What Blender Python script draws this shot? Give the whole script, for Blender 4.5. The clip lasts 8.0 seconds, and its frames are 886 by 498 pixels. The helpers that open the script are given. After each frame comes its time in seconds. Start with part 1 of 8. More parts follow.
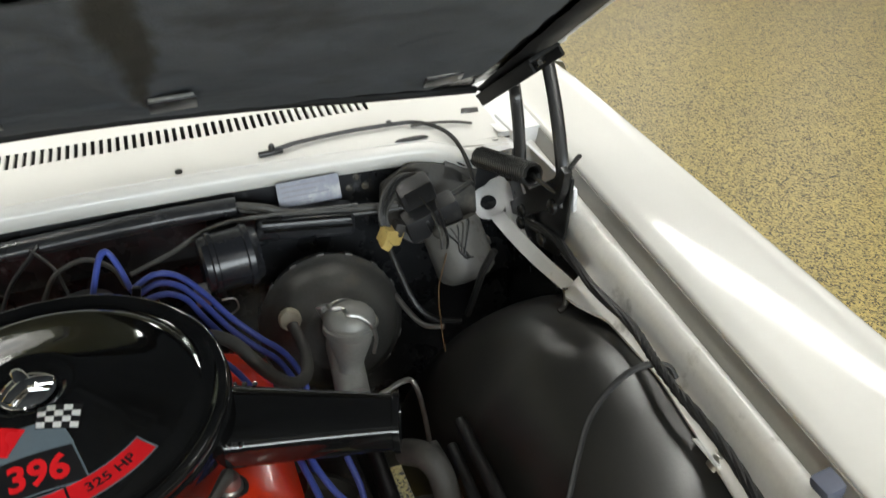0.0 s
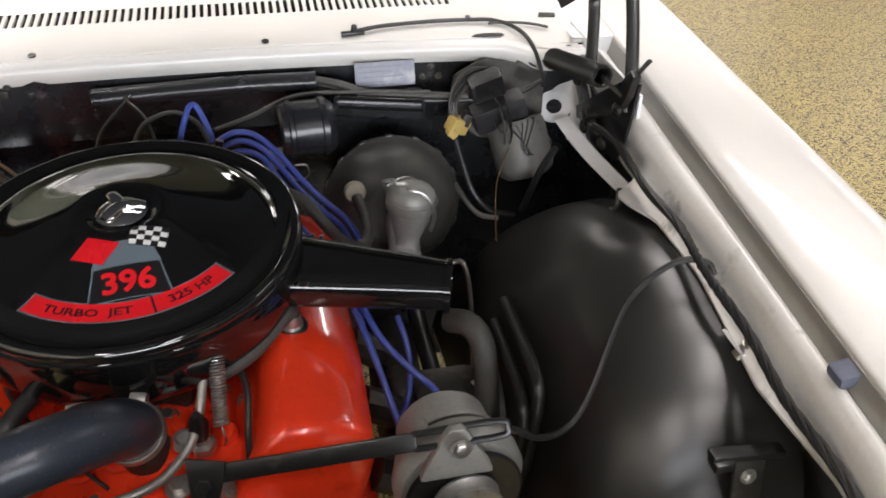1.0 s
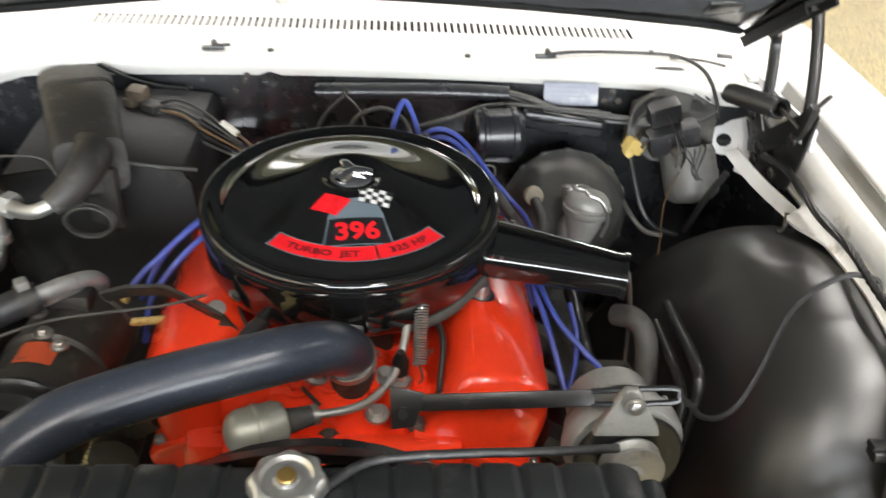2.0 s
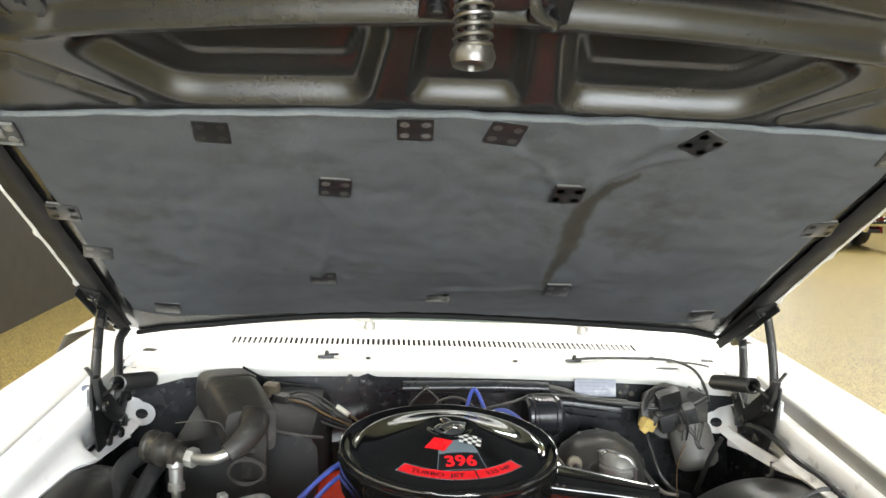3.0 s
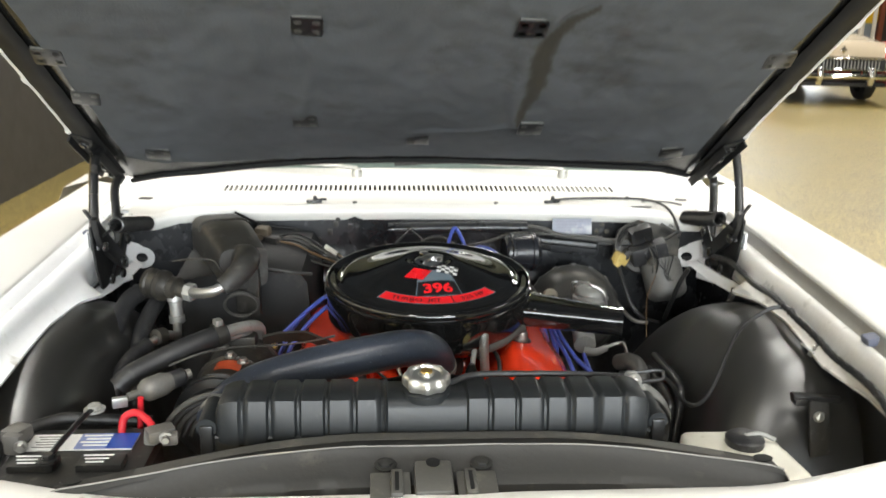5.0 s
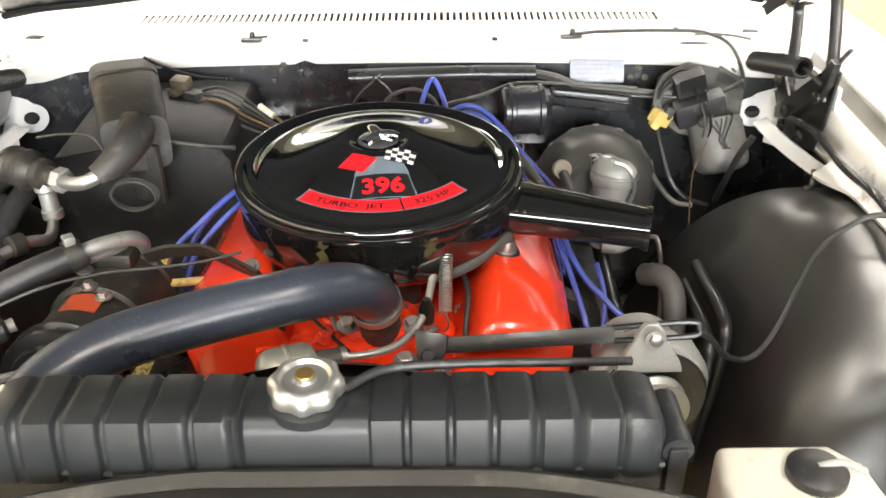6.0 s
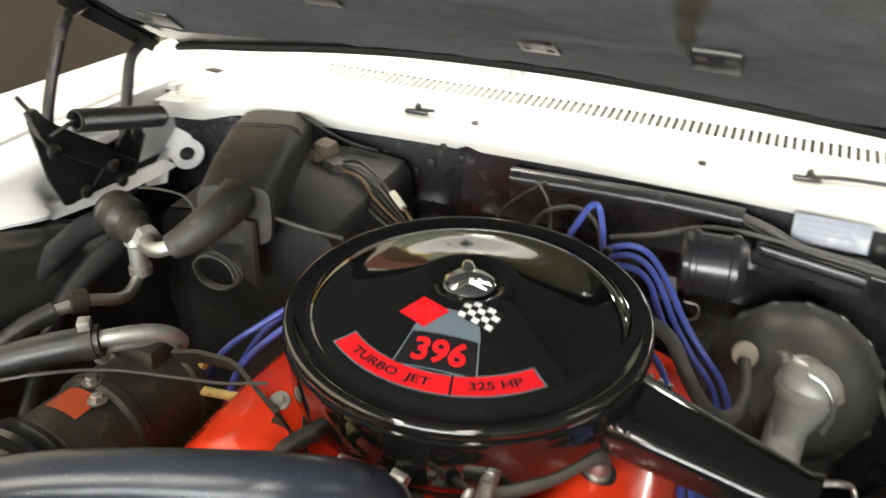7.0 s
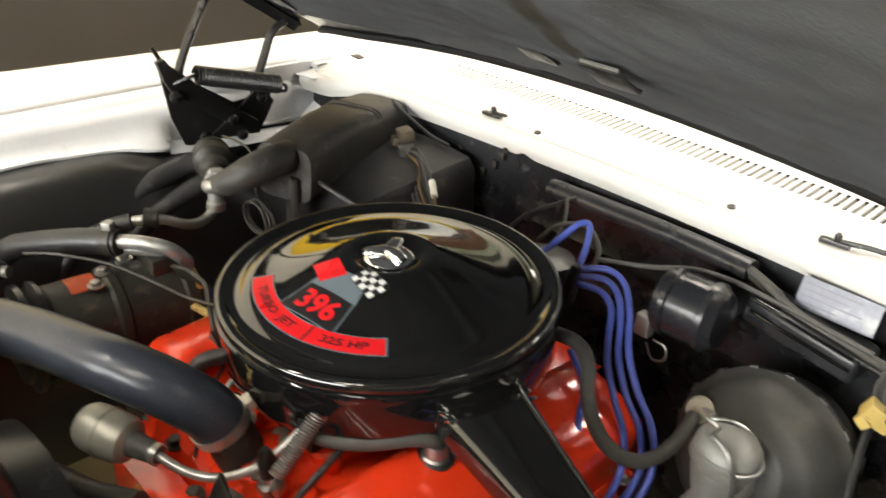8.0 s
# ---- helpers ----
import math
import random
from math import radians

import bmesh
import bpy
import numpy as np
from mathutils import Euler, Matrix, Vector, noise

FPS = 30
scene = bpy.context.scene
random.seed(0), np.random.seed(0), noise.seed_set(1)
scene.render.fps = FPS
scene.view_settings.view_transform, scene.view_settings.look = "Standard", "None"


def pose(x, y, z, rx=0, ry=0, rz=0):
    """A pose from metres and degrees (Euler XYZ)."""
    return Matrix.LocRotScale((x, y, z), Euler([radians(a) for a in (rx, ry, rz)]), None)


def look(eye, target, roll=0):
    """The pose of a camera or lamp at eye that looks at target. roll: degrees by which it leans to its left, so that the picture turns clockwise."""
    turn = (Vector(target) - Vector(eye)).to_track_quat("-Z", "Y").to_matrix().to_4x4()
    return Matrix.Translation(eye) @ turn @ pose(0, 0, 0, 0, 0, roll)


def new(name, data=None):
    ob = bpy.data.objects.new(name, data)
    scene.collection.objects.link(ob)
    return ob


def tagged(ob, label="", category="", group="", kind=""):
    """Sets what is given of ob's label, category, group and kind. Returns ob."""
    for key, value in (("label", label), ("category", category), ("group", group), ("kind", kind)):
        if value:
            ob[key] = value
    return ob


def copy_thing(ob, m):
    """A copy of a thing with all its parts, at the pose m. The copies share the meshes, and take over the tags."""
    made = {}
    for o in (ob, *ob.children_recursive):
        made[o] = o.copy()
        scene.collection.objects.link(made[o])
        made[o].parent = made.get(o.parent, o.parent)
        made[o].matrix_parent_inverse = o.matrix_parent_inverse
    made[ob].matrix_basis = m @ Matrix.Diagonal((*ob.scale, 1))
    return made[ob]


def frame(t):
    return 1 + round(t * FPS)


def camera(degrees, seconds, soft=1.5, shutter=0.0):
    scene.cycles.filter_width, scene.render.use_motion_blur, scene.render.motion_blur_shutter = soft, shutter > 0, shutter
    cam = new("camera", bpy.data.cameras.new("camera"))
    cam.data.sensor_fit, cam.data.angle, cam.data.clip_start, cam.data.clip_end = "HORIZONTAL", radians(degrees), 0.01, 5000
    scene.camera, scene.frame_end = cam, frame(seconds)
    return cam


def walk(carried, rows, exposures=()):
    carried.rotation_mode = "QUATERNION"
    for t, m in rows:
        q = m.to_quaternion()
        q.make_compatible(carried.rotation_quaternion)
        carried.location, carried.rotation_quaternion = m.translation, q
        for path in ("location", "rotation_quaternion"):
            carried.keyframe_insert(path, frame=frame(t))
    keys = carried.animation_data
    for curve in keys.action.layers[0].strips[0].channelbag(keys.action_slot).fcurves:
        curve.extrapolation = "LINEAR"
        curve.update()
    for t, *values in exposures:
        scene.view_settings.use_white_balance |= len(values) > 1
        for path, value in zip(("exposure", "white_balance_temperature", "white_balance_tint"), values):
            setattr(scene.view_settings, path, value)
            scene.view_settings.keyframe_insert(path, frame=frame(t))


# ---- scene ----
cam = camera(55.0, 8.0, shutter=0.36)
PATH = [
    (0, (0.220, 0.021, 1.549), (0.723, 1.650, 0.504), -3.20),
    (0.5, (0.192, -0.003, 1.537), (0.703, 1.568, 0.411), 0.22),
    (0.8, (0.181, -0.050, 1.535), (0.599, 1.527, 0.377), 1.39),
    (1, (0.174, -0.066, 1.527), (0.551, 1.510, 0.355), 1.47),
    (1.2, (0.157, -0.078, 1.526), (0.502, 1.499, 0.346), 1.23),
    (2.3, (-0.010, -0.345, 1.507), (0.084, 1.451, 0.631), 3.43),
    (2.5, (-0.057, -0.462, 1.506), (0.104, 1.420, 0.849), 3.84),
    (2.7, (-0.109, -0.561, 1.508), (0.057, 1.371, 1.017), 3.27),
    (3, (-0.138, -0.708, 1.497), (0.008, 1.272, 1.256), 2.19),
    (3.5, (-0.102, -0.935, 1.470), (0.039, 1.049, 1.264), 2.20),
    (4, (-0.082, -1.061, 1.460), (0.053, 0.924, 1.258), 1.91),
    (4.3, (-0.078, -1.064, 1.462), (0.042, 0.922, 1.266), 1.95),
    (4.5, (-0.082, -1.037, 1.462), (0.048, 0.940, 1.190), 1.51),
    (4.9, (-0.087, -0.847, 1.462), (0.050, 1.082, 0.952), 1.21),
    (5, (-0.091, -0.799, 1.460), (0.050, 1.120, 0.913), 1.08),
    (5.2, (-0.094, -0.671, 1.455), (0.061, 1.213, 0.803), 0.75),
    (6.3, (0.152, -0.216, 1.415), (-0.015, 1.499, 0.400), -1.68),
    (6.5, (0.172, -0.156, 1.407), (-0.134, 1.548, 0.405), -1.91),
    (6.7, (0.210, -0.061, 1.418), (-0.197, 1.651, 0.467), 0.16),
    (7, (0.268, 0.059, 1.441), (-0.379, 1.704, 0.506), 2.49),
    (7.3, (0.390, 0.118, 1.447), (-0.533, 1.658, 0.565), 3.64),
    (7.5, (0.497, 0.146, 1.462), (-0.605, 1.559, 0.574), 4.56),
    (7.8, (0.623, 0.209, 1.459), (-0.637, 1.467, 0.550), 4.27),
    (8, (0.677, 0.251, 1.440), (-0.598, 1.493, 0.529), 3.69),
]
EXPOSURES = [(0.0, -0.5, 6400, 6), (0.5, -0.42, 6500, 11), (1.0, -0.28, 6500, 16), (1.2, -0.08, 6500, 17), (2.4, 0.6, 6500, 8), (3.0, 0.5, 6500, 8), (3.6, 0.42, 6500, 8), (4.5, 0.18, 6500, 8), (5.2, 0.25, 6500, 8), (5.6, 0.45, 6700, 9), (6.3, 1.38, 6950, 12), (6.6, 1.18, 6950, 12), (7.0, 0.56, 6950, 9), (8.0, 0.46, 7150, 10)]
walk(cam, [(t, look(eye, target, roll)) for t, eye, target, roll in PATH], EXPOSURES)

# ---- world and light ----
world = bpy.data.worlds.new("showroom_air")
world.use_nodes = True
scene.world = world
world.node_tree.nodes["Background"].inputs[0].default_value = (0.9, 0.95, 1.0, 1)
world.node_tree.nodes["Background"].inputs[1].default_value = 0.15


def area_lamp(name, at, target, sx, sy, watts, colour):
    data = bpy.data.lights.new(name, "AREA")
    data.shape, data.size, data.size_y, data.energy, data.color = "RECTANGLE", sx, sy, watts, colour
    ob = new(name, data)
    ob.matrix_world = look(at, target)
    return ob


COOL = (1.0, 0.97, 0.92)
CEIL = 4.8
# The last two rows are unseen extras, added to brighten the far wall.
TUBE_ROWS = [(-1.3, -2.6), (1.3, -2.6), (-1.3, 0.6), (1.6, 0.6), (-1.3, 3.8), (1.6, 3.8), (5.2, 1.0), (5.2, 5.0), (5.2, 9.5), (9.0, 9.5), (0.8, 8.0), (5.2, 14.5), (9.5, 14.5)]
for lx, ly in TUBE_ROWS:
    area_lamp("tube_light_glow", (lx, ly, CEIL - 0.24), (lx, ly, 0), 0.32, 2.3, 70 if lx < 4 else 42 if ly < 8 else 125, COOL)
# far window's daylight, then an unseen front fill added behind the viewer
area_lamp("window_daylight", (8.9, 19.6, 1.7), (6.0, 8.0, 0.0), 3.2, 3.0, 110, (0.92, 0.96, 1.0))
area_lamp("front_fill", (0.6, -5.9, 1.9), (0.3, 1.0, 1.0), 5.0, 2.8, 600, (0.88, 0.94, 1.0))

# ---- materials ----
def material(name, colour, rough=0.5, metal=0.0, coat=0.0, var=0.12, scale=6.0, fine=180.0, bump=0.05, spots=None, spot_amount=0.0, spot_scale=25.0,
             rough_var=0.12, spec=0.5, detail=4.0, bump_scale=None, coat_rough=0.03):
    """Base colour with two scales of variation, uneven gloss and fine relief."""
    m = bpy.data.materials.new(name)
    m.use_nodes = True
    nt = m.node_tree
    b = nt.nodes["Principled BSDF"]
    tc = nt.nodes.new("ShaderNodeTexCoord")

    def tex(s, d=detail, r=0.55):
        n = nt.nodes.new("ShaderNodeTexNoise")
        n.inputs["Scale"].default_value, n.inputs["Detail"].default_value, n.inputs["Roughness"].default_value = s, d, r
        nt.links.new(tc.outputs["Object"], n.inputs["Vector"])
        return n

    big, small = tex(scale), tex(fine, 2.0)
    mixf = nt.nodes.new("ShaderNodeMath")
    mixf.operation = "MULTIPLY_ADD"
    nt.links.new(small.outputs["Fac"], mixf.inputs[0])
    mixf.inputs[1].default_value = 0.35
    nt.links.new(big.outputs["Fac"], mixf.inputs[2])
    ramp = nt.nodes.new("ShaderNodeValToRGB")
    lo = [max(0.0, c * (1 - var)) for c in colour]
    hi = [min(1.0, c * (1 + var)) for c in colour]
    ramp.color_ramp.elements[0].position, ramp.color_ramp.elements[1].position = 0.4, 0.95
    ramp.color_ramp.elements[0].color, ramp.color_ramp.elements[1].color = (*lo, 1), (*hi, 1)
    nt.links.new(mixf.outputs[0], ramp.inputs[0])
    col = ramp.outputs[0]
    if spots:
        sp = tex(spot_scale, 5.0, 0.65)
        sr = nt.nodes.new("ShaderNodeValToRGB")
        sr.color_ramp.elements[0].position, sr.color_ramp.elements[1].position = 0.62 - 0.2 * spot_amount, 0.74 - 0.1 * spot_amount
        mx = nt.nodes.new("ShaderNodeMix")
        mx.data_type = "RGBA"
        nt.links.new(sp.outputs["Fac"], sr.inputs[0])
        nt.links.new(sr.outputs[0], mx.inputs["Factor"])
        nt.links.new(col, mx.inputs["A"])
        mx.inputs["B"].default_value = (*spots, 1)
        col = mx.outputs["Result"]
    nt.links.new(col, b.inputs["Base Color"])
    rr = nt.nodes.new("ShaderNodeMapRange")
    rr.inputs["To Min"].default_value, rr.inputs["To Max"].default_value = max(0.02, rough - rough_var), min(1.0, rough + rough_var)
    nt.links.new(big.outputs["Fac"], rr.inputs["Value"])
    nt.links.new(rr.outputs[0], b.inputs["Roughness"])
    b.inputs["Metallic"].default_value = metal
    b.inputs["Specular IOR Level"].default_value = spec
    b.inputs["Coat Weight"].default_value, b.inputs["Coat Roughness"].default_value = coat, coat_rough
    if bump:
        bp = nt.nodes.new("ShaderNodeBump")
        bp.inputs["Strength"].default_value, bp.inputs["Distance"].default_value = bump, 0.002
        src = small
        if bump_scale:
            src = tex(bump_scale, 3.0)
        nt.links.new(src.outputs["Fac"], bp.inputs["Height"])
        nt.links.new(bp.outputs[0], b.inputs["Normal"])
    return m


WHITE = material("white_car_paint", (0.65, 0.64, 0.61), 0.32, coat=0.3, var=0.03, bump=0.0, rough_var=0.08)
PRIMER = material("white_inner_paint", (0.71, 0.715, 0.72), 0.5, var=0.07, bump=0.04, spots=(0.42, 0.40, 0.36), spot_amount=0.0, spot_scale=14, rough_var=0.12)
# Shade on the right gutter's inward wall is put into this darker paint.
STRIP = material("shaded_fender_wall_paint", (0.30, 0.29, 0.265), 0.32, metal=0.3, var=0.12, bump=0.04, spots=(0.30, 0.29, 0.26), spot_amount=0.1, spot_scale=12)
GUTTER = material("worn_grey_white_paint", (0.64, 0.63, 0.60), 0.33, metal=0.1, var=0.12, bump=0.04, spots=(0.36, 0.35, 0.32), spot_amount=0.2, spot_scale=20)
GLOSS = material("black_gloss_enamel", (0.006, 0.006, 0.006), 0.07, var=0.2, bump=0.0, rough_var=0.03, coat=0.6, coat_rough=0.02)
SATIN = material("satin_black_paint", (0.012, 0.012, 0.012), 0.30, var=0.3, bump=0.04, spots=(0.05, 0.045, 0.04), spot_amount=0.05, spot_scale=30, rough_var=0.1)
HOODIN = material("hood_inner_black", (0.013, 0.0127, 0.0122), 0.24, var=0.25, bump=0.015, bump_scale=120, spots=(0.028, 0.026, 0.023), spot_amount=0.08, spot_scale=9, rough_var=0.06, coat=0.0, coat_rough=0.2)
EDGEBLACK = material("matt_black_edge_paint", (0.010, 0.010, 0.010), 0.6, var=0.3, bump=0.1, spec=0.2)
CLIPGREY = material("worn_clip_steel", (0.15, 0.15, 0.14), 0.38, metal=0.3, var=0.3, bump=0.1)
WELL = material("wheel_well_black", (0.016, 0.0155, 0.014), 0.36, var=0.3, scale=5, bump=0.05, bump_scale=240, rough_var=0.06, spec=0.9, spots=(0.026, 0.025, 0.022), spot_amount=0.12, spot_scale=7)
FIRE = material("firewall_black_paint", (0.017, 0.018, 0.020), 0.28, var=0.4, scale=9, bump=0.45, bump_scale=26, spots=(0.085, 0.085, 0.09), spot_amount=0.14, spot_scale=38, rough_var=0.16)
DUSTY = material("dusty_grey_plastic", (0.026, 0.0245, 0.022), 0.55, var=0.45, bump=0.35, bump_scale=70, spots=(0.085, 0.082, 0.076), spot_amount=0.34, spot_scale=22, rough_var=0.16)
BOX = material("heater_box_black", (0.014, 0.0143, 0.0152), 0.55, var=0.5, bump=0.3, bump_scale=50, spots=(0.042, 0.039, 0.034), spot_amount=0.24, spot_scale=18, rough_var=0.16, spec=0.4)
BOOSTER = material("phosphate_grey_steel", (0.155, 0.148, 0.135), 0.47, metal=0.3, var=0.3, bump=0.10, bump_scale=60, spots=(0.25, 0.22, 0.17), spot_amount=0.22, spot_scale=12)
CANBLACK = material("semi_gloss_black_can", (0.014, 0.015, 0.018), 0.24, var=0.3, bump=0.05, bump_scale=90, spots=(0.04, 0.04, 0.04), spot_amount=0.1, spot_scale=40, rough_var=0.08)
TROUGH = material("dusty_trough_paint", (0.05, 0.048, 0.044), 0.7, var=0.3)
CASTGREY = material("cast_grey_metal", (0.30, 0.30, 0.28), 0.5, metal=0.3, var=0.2, bump=0.25, bump_scale=120, spots=(0.20, 0.19, 0.17), spot_amount=0.05, spot_scale=18)
ALU = material("dull_aluminium", (0.46, 0.46, 0.44), 0.38, metal=0.9, var=0.18, bump=0.12, bump_scale=150, spots=(0.24, 0.22, 0.19), spot_amount=0.15, spot_scale=40)
TIN = material("dull_tinned_steel", (0.40, 0.40, 0.38), 0.42, metal=0.7, var=0.15, bump=0.1, bump_scale=90, spots=(0.22, 0.20, 0.17), spot_amount=0.2, spot_scale=45)
CHROME = material("polished_chrome", (0.82, 0.82, 0.82), 0.06, metal=1.0, var=0.04, bump=0.0, rough_var=0.03)
STEEL = material("zinc_steel", (0.42, 0.41, 0.38), 0.35, metal=0.9, var=0.2, bump=0.08, spots=(0.22, 0.15, 0.08), spot_amount=0.05, spot_scale=60)
DIRTY = material("oily_dark_metal", (0.035, 0.032, 0.027), 0.5, metal=0.3, var=0.45, bump=0.4, bump_scale=90, spots=(0.10, 0.085, 0.06), spot_amount=0.3, spot_scale=30)
RUBBER = material("black_rubber_hose", (0.018, 0.018, 0.019), 0.42, var=0.35, bump=0.25, bump_scale=120, spots=(0.055, 0.054, 0.05), spot_amount=0.22, spot_scale=40, rough_var=0.16)
BLUEHOSE = material("grey_blue_rubber_hose", (0.028, 0.034, 0.047), 0.31, var=0.25, bump=0.06, spots=(0.22, 0.24, 0.27), spot_amount=0.0, spot_scale=330, rough_var=0.12)
OLDHOSE = material("faded_grey_rubber", (0.055, 0.053, 0.048), 0.6, var=0.3, bump=0.15, spots=(0.11, 0.10, 0.085), spot_amount=0.25, spot_scale=18)
RED = material("orange_red_engine_enamel", (0.86, 0.050, 0.014), 0.24, coat=0.5, var=0.12, bump=0.05, bump_scale=60, spots=(0.68, 0.032, 0.008), spot_amount=0.1, spot_scale=14)
BLUEWIRE = material("blue_ignition_lead", (0.055, 0.085, 0.36), 0.38, var=0.15, bump=0.0)
WIRE = material("black_wire", (0.012, 0.012, 0.012), 0.42, var=0.3, bump=0.25, bump_scale=260)
BROWNWIRE = material("brown_wire", (0.12, 0.07, 0.03), 0.5, var=0.2, bump=0.0)
REDCABLE = material("red_battery_cable", (0.55, 0.02, 0.03), 0.38, var=0.12, bump=0.0)
YELLOWPLUG = material("yellowed_plastic_plug", (0.52, 0.38, 0.12), 0.5, var=0.2, bump=0.05, spots=(0.22, 0.14, 0.05), spot_amount=0.2, spot_scale=80)
PAD = material("grey_fibre_insulation", (0.068, 0.073, 0.079), 0.92, var=0.22, scale=5.0, fine=320.0, bump=0.5, bump_scale=260, spots=(0.046, 0.047, 0.047), spot_amount=0.28, spot_scale=4.5, spec=0.15)
_p = PAD.node_tree
_b = _p.nodes["Principled BSDF"]
_oil, _mix = _p.nodes.new("ShaderNodeAttribute"), _p.nodes.new("ShaderNodeMix")
_oil.attribute_name, _mix.data_type = "oil_stain", "RGBA"
_mix.inputs["B"].default_value = (0.036, 0.034, 0.028, 1)
_p.links.new(_oil.outputs["Fac"], _mix.inputs["Factor"])
_p.links.new(_b.inputs["Base Color"].links[0].from_socket, _mix.inputs["A"])
_p.links.new(_mix.outputs["Result"], _b.inputs["Base Color"])
PADEDGE = material("torn_fibre_edge", (0.115, 0.125, 0.13), 0.95, var=0.3, fine=240, bump=0.6, bump_scale=180, spec=0.1)
TANKBLACK = material("radiator_black_paint", (0.014, 0.0155, 0.0165), 0.40, spec=0.32, var=0.3, bump=0.06, spots=(0.05, 0.05, 0.05), spot_amount=0.12, spot_scale=20)
SUPPORT = material("support_dusty_black", (0.021, 0.0205, 0.019), 0.5, var=0.2, bump=0.25, bump_scale=90, spots=(0.045, 0.041, 0.034), spot_amount=0.12, spot_scale=30, spec=0.35)
TRANSLUC = material("milky_plastic", (0.62, 0.60, 0.52), 0.4, var=0.08, bump=0.03, spots=(0.48, 0.44, 0.34), spot_amount=0.1, spot_scale=14)
LABELWHITE = material("faded_paper_label", (0.25, 0.265, 0.32), 0.45, var=0.2, scale=14, bump=0.03, spots=(0.45, 0.45, 0.46), spot_amount=0.4, spot_scale=30)
LABELBLUE = material("blue_label_print", (0.02, 0.07, 0.36), 0.4, var=0.1, bump=0.0)
DECALRED = material("red_decal_print", (0.70, 0.012, 0.018), 0.3, var=0.05, bump=0.0)
DECALGREY = material("slate_decal_print", (0.12, 0.155, 0.18), 0.35, var=0.08, bump=0.0)
DECALBLACK = material("black_decal_print", (0.010, 0.010, 0.011), 0.35, var=0.1, bump=0.0)
DECALWHITE = material("white_decal_print", (0.75, 0.75, 0.73), 0.35, var=0.04, bump=0.0)
SPRINGSTEEL = material("spring_steel", (0.13, 0.125, 0.115), 0.34, metal=0.9, var=0.2, bump=0.0)
GLASS = bpy.data.materials.new("tinted_windshield_glass")
GLASS.use_nodes = True
_g = GLASS.node_tree
_clear, _shine, _mix = _g.nodes.new("ShaderNodeBsdfTransparent"), _g.nodes.new("ShaderNodeBsdfGlossy"), _g.nodes.new("ShaderNodeMixShader")
_clear.inputs["Color"].default_value, _shine.inputs["Roughness"].default_value, _mix.inputs["Fac"].default_value = (0.84, 0.92, 0.88, 1), 0.02, 0.10
_g.links.new(_clear.outputs[0], _mix.inputs[1])
_g.links.new(_shine.outputs[0], _mix.inputs[2])
_g.links.new(_mix.outputs[0], _g.nodes["Material Output"].inputs["Surface"])


def floor_material():
    """Polished coated concrete with fine flecks."""
    m = material("flecked_epoxy_floor", (0.275, 0.220, 0.083), 0.45, var=0.10, scale=1.2, fine=420.0, bump=0.02, rough_var=0.08, coat=0.12, coat_rough=0.3, spots=(0.20, 0.155, 0.06), spot_amount=0.1, spot_scale=0.9)
    nt = m.node_tree
    b = nt.nodes["Principled BSDF"]
    tc = [n for n in nt.nodes if n.type == "TEX_COORD"][0]
    v = nt.nodes.new("ShaderNodeTexVoronoi")
    v.inputs["Scale"].default_value = 170.0
    nt.links.new(tc.outputs["Object"], v.inputs["Vector"])
    r = nt.nodes.new("ShaderNodeValToRGB")
    r.color_ramp.interpolation = "CONSTANT"
    e = r.color_ramp.elements
    e[0].position, e[0].color = 0.0, (0.14, 0.14, 0.12, 1)
    e[1].position, e[1].color = 0.3, (1.0, 1.0, 1.0, 1)
    for p, c in ((0.57, (1.66, 1.58, 1.35, 1)), (0.86, (0.40, 0.38, 0.38, 1))):
        k = e.new(p)
        k.color = c
    nt.links.new(v.outputs["Color"], r.inputs[0])
    mx = nt.nodes.new("ShaderNodeMix")
    mx.data_type, mx.blend_type = "RGBA", "MULTIPLY"
    mx.inputs["Factor"].default_value = 1.0
    link = b.inputs["Base Color"].links[0].from_socket
    nt.links.new(link, mx.inputs["A"])
    nt.links.new(r.outputs[0], mx.inputs["B"])
    nt.links.new(mx.outputs["Result"], b.inputs["Base Color"])
    return m


FLOOR = floor_material()
WALLDARK = material("charcoal_wall_paint", (0.030, 0.026, 0.022), 0.55, var=0.1, bump=0.1, bump_scale=60)
WALLYELLOW = material("yellow_wall_paint", (0.80, 0.52, 0.02), 0.5, var=0.05, bump=0.05)
WALLWHITE = material("cream_wall_paint", (0.70, 0.66, 0.58), 0.6, var=0.05, bump=0.06)
WALLGREY = material("blue_grey_wall_paint", (0.22, 0.25, 0.28), 0.55, var=0.06, bump=0.05)
CEILBLACK = material("dark_corrugated_ceiling", (0.022, 0.022, 0.024), 0.6, var=0.15, bump=0.05)
WOODRED = material("red_brown_wood", (0.17, 0.045, 0.02), 0.4, var=0.25, scale=12, bump=0.1)
DOORBROWN = material("dark_bronze_door", (0.035, 0.028, 0.024), 0.35, metal=0.3, var=0.15, bump=0.03)


def glow(name, colour, strength):
    m = bpy.data.materials.new(name)
    m.use_nodes = True
    b = m.node_tree.nodes["Principled BSDF"]
    b.inputs["Base Color"].default_value = (*colour, 1)
    b.inputs["Emission Color"].default_value, b.inputs["Emission Strength"].default_value = (*colour, 1), strength
    return m


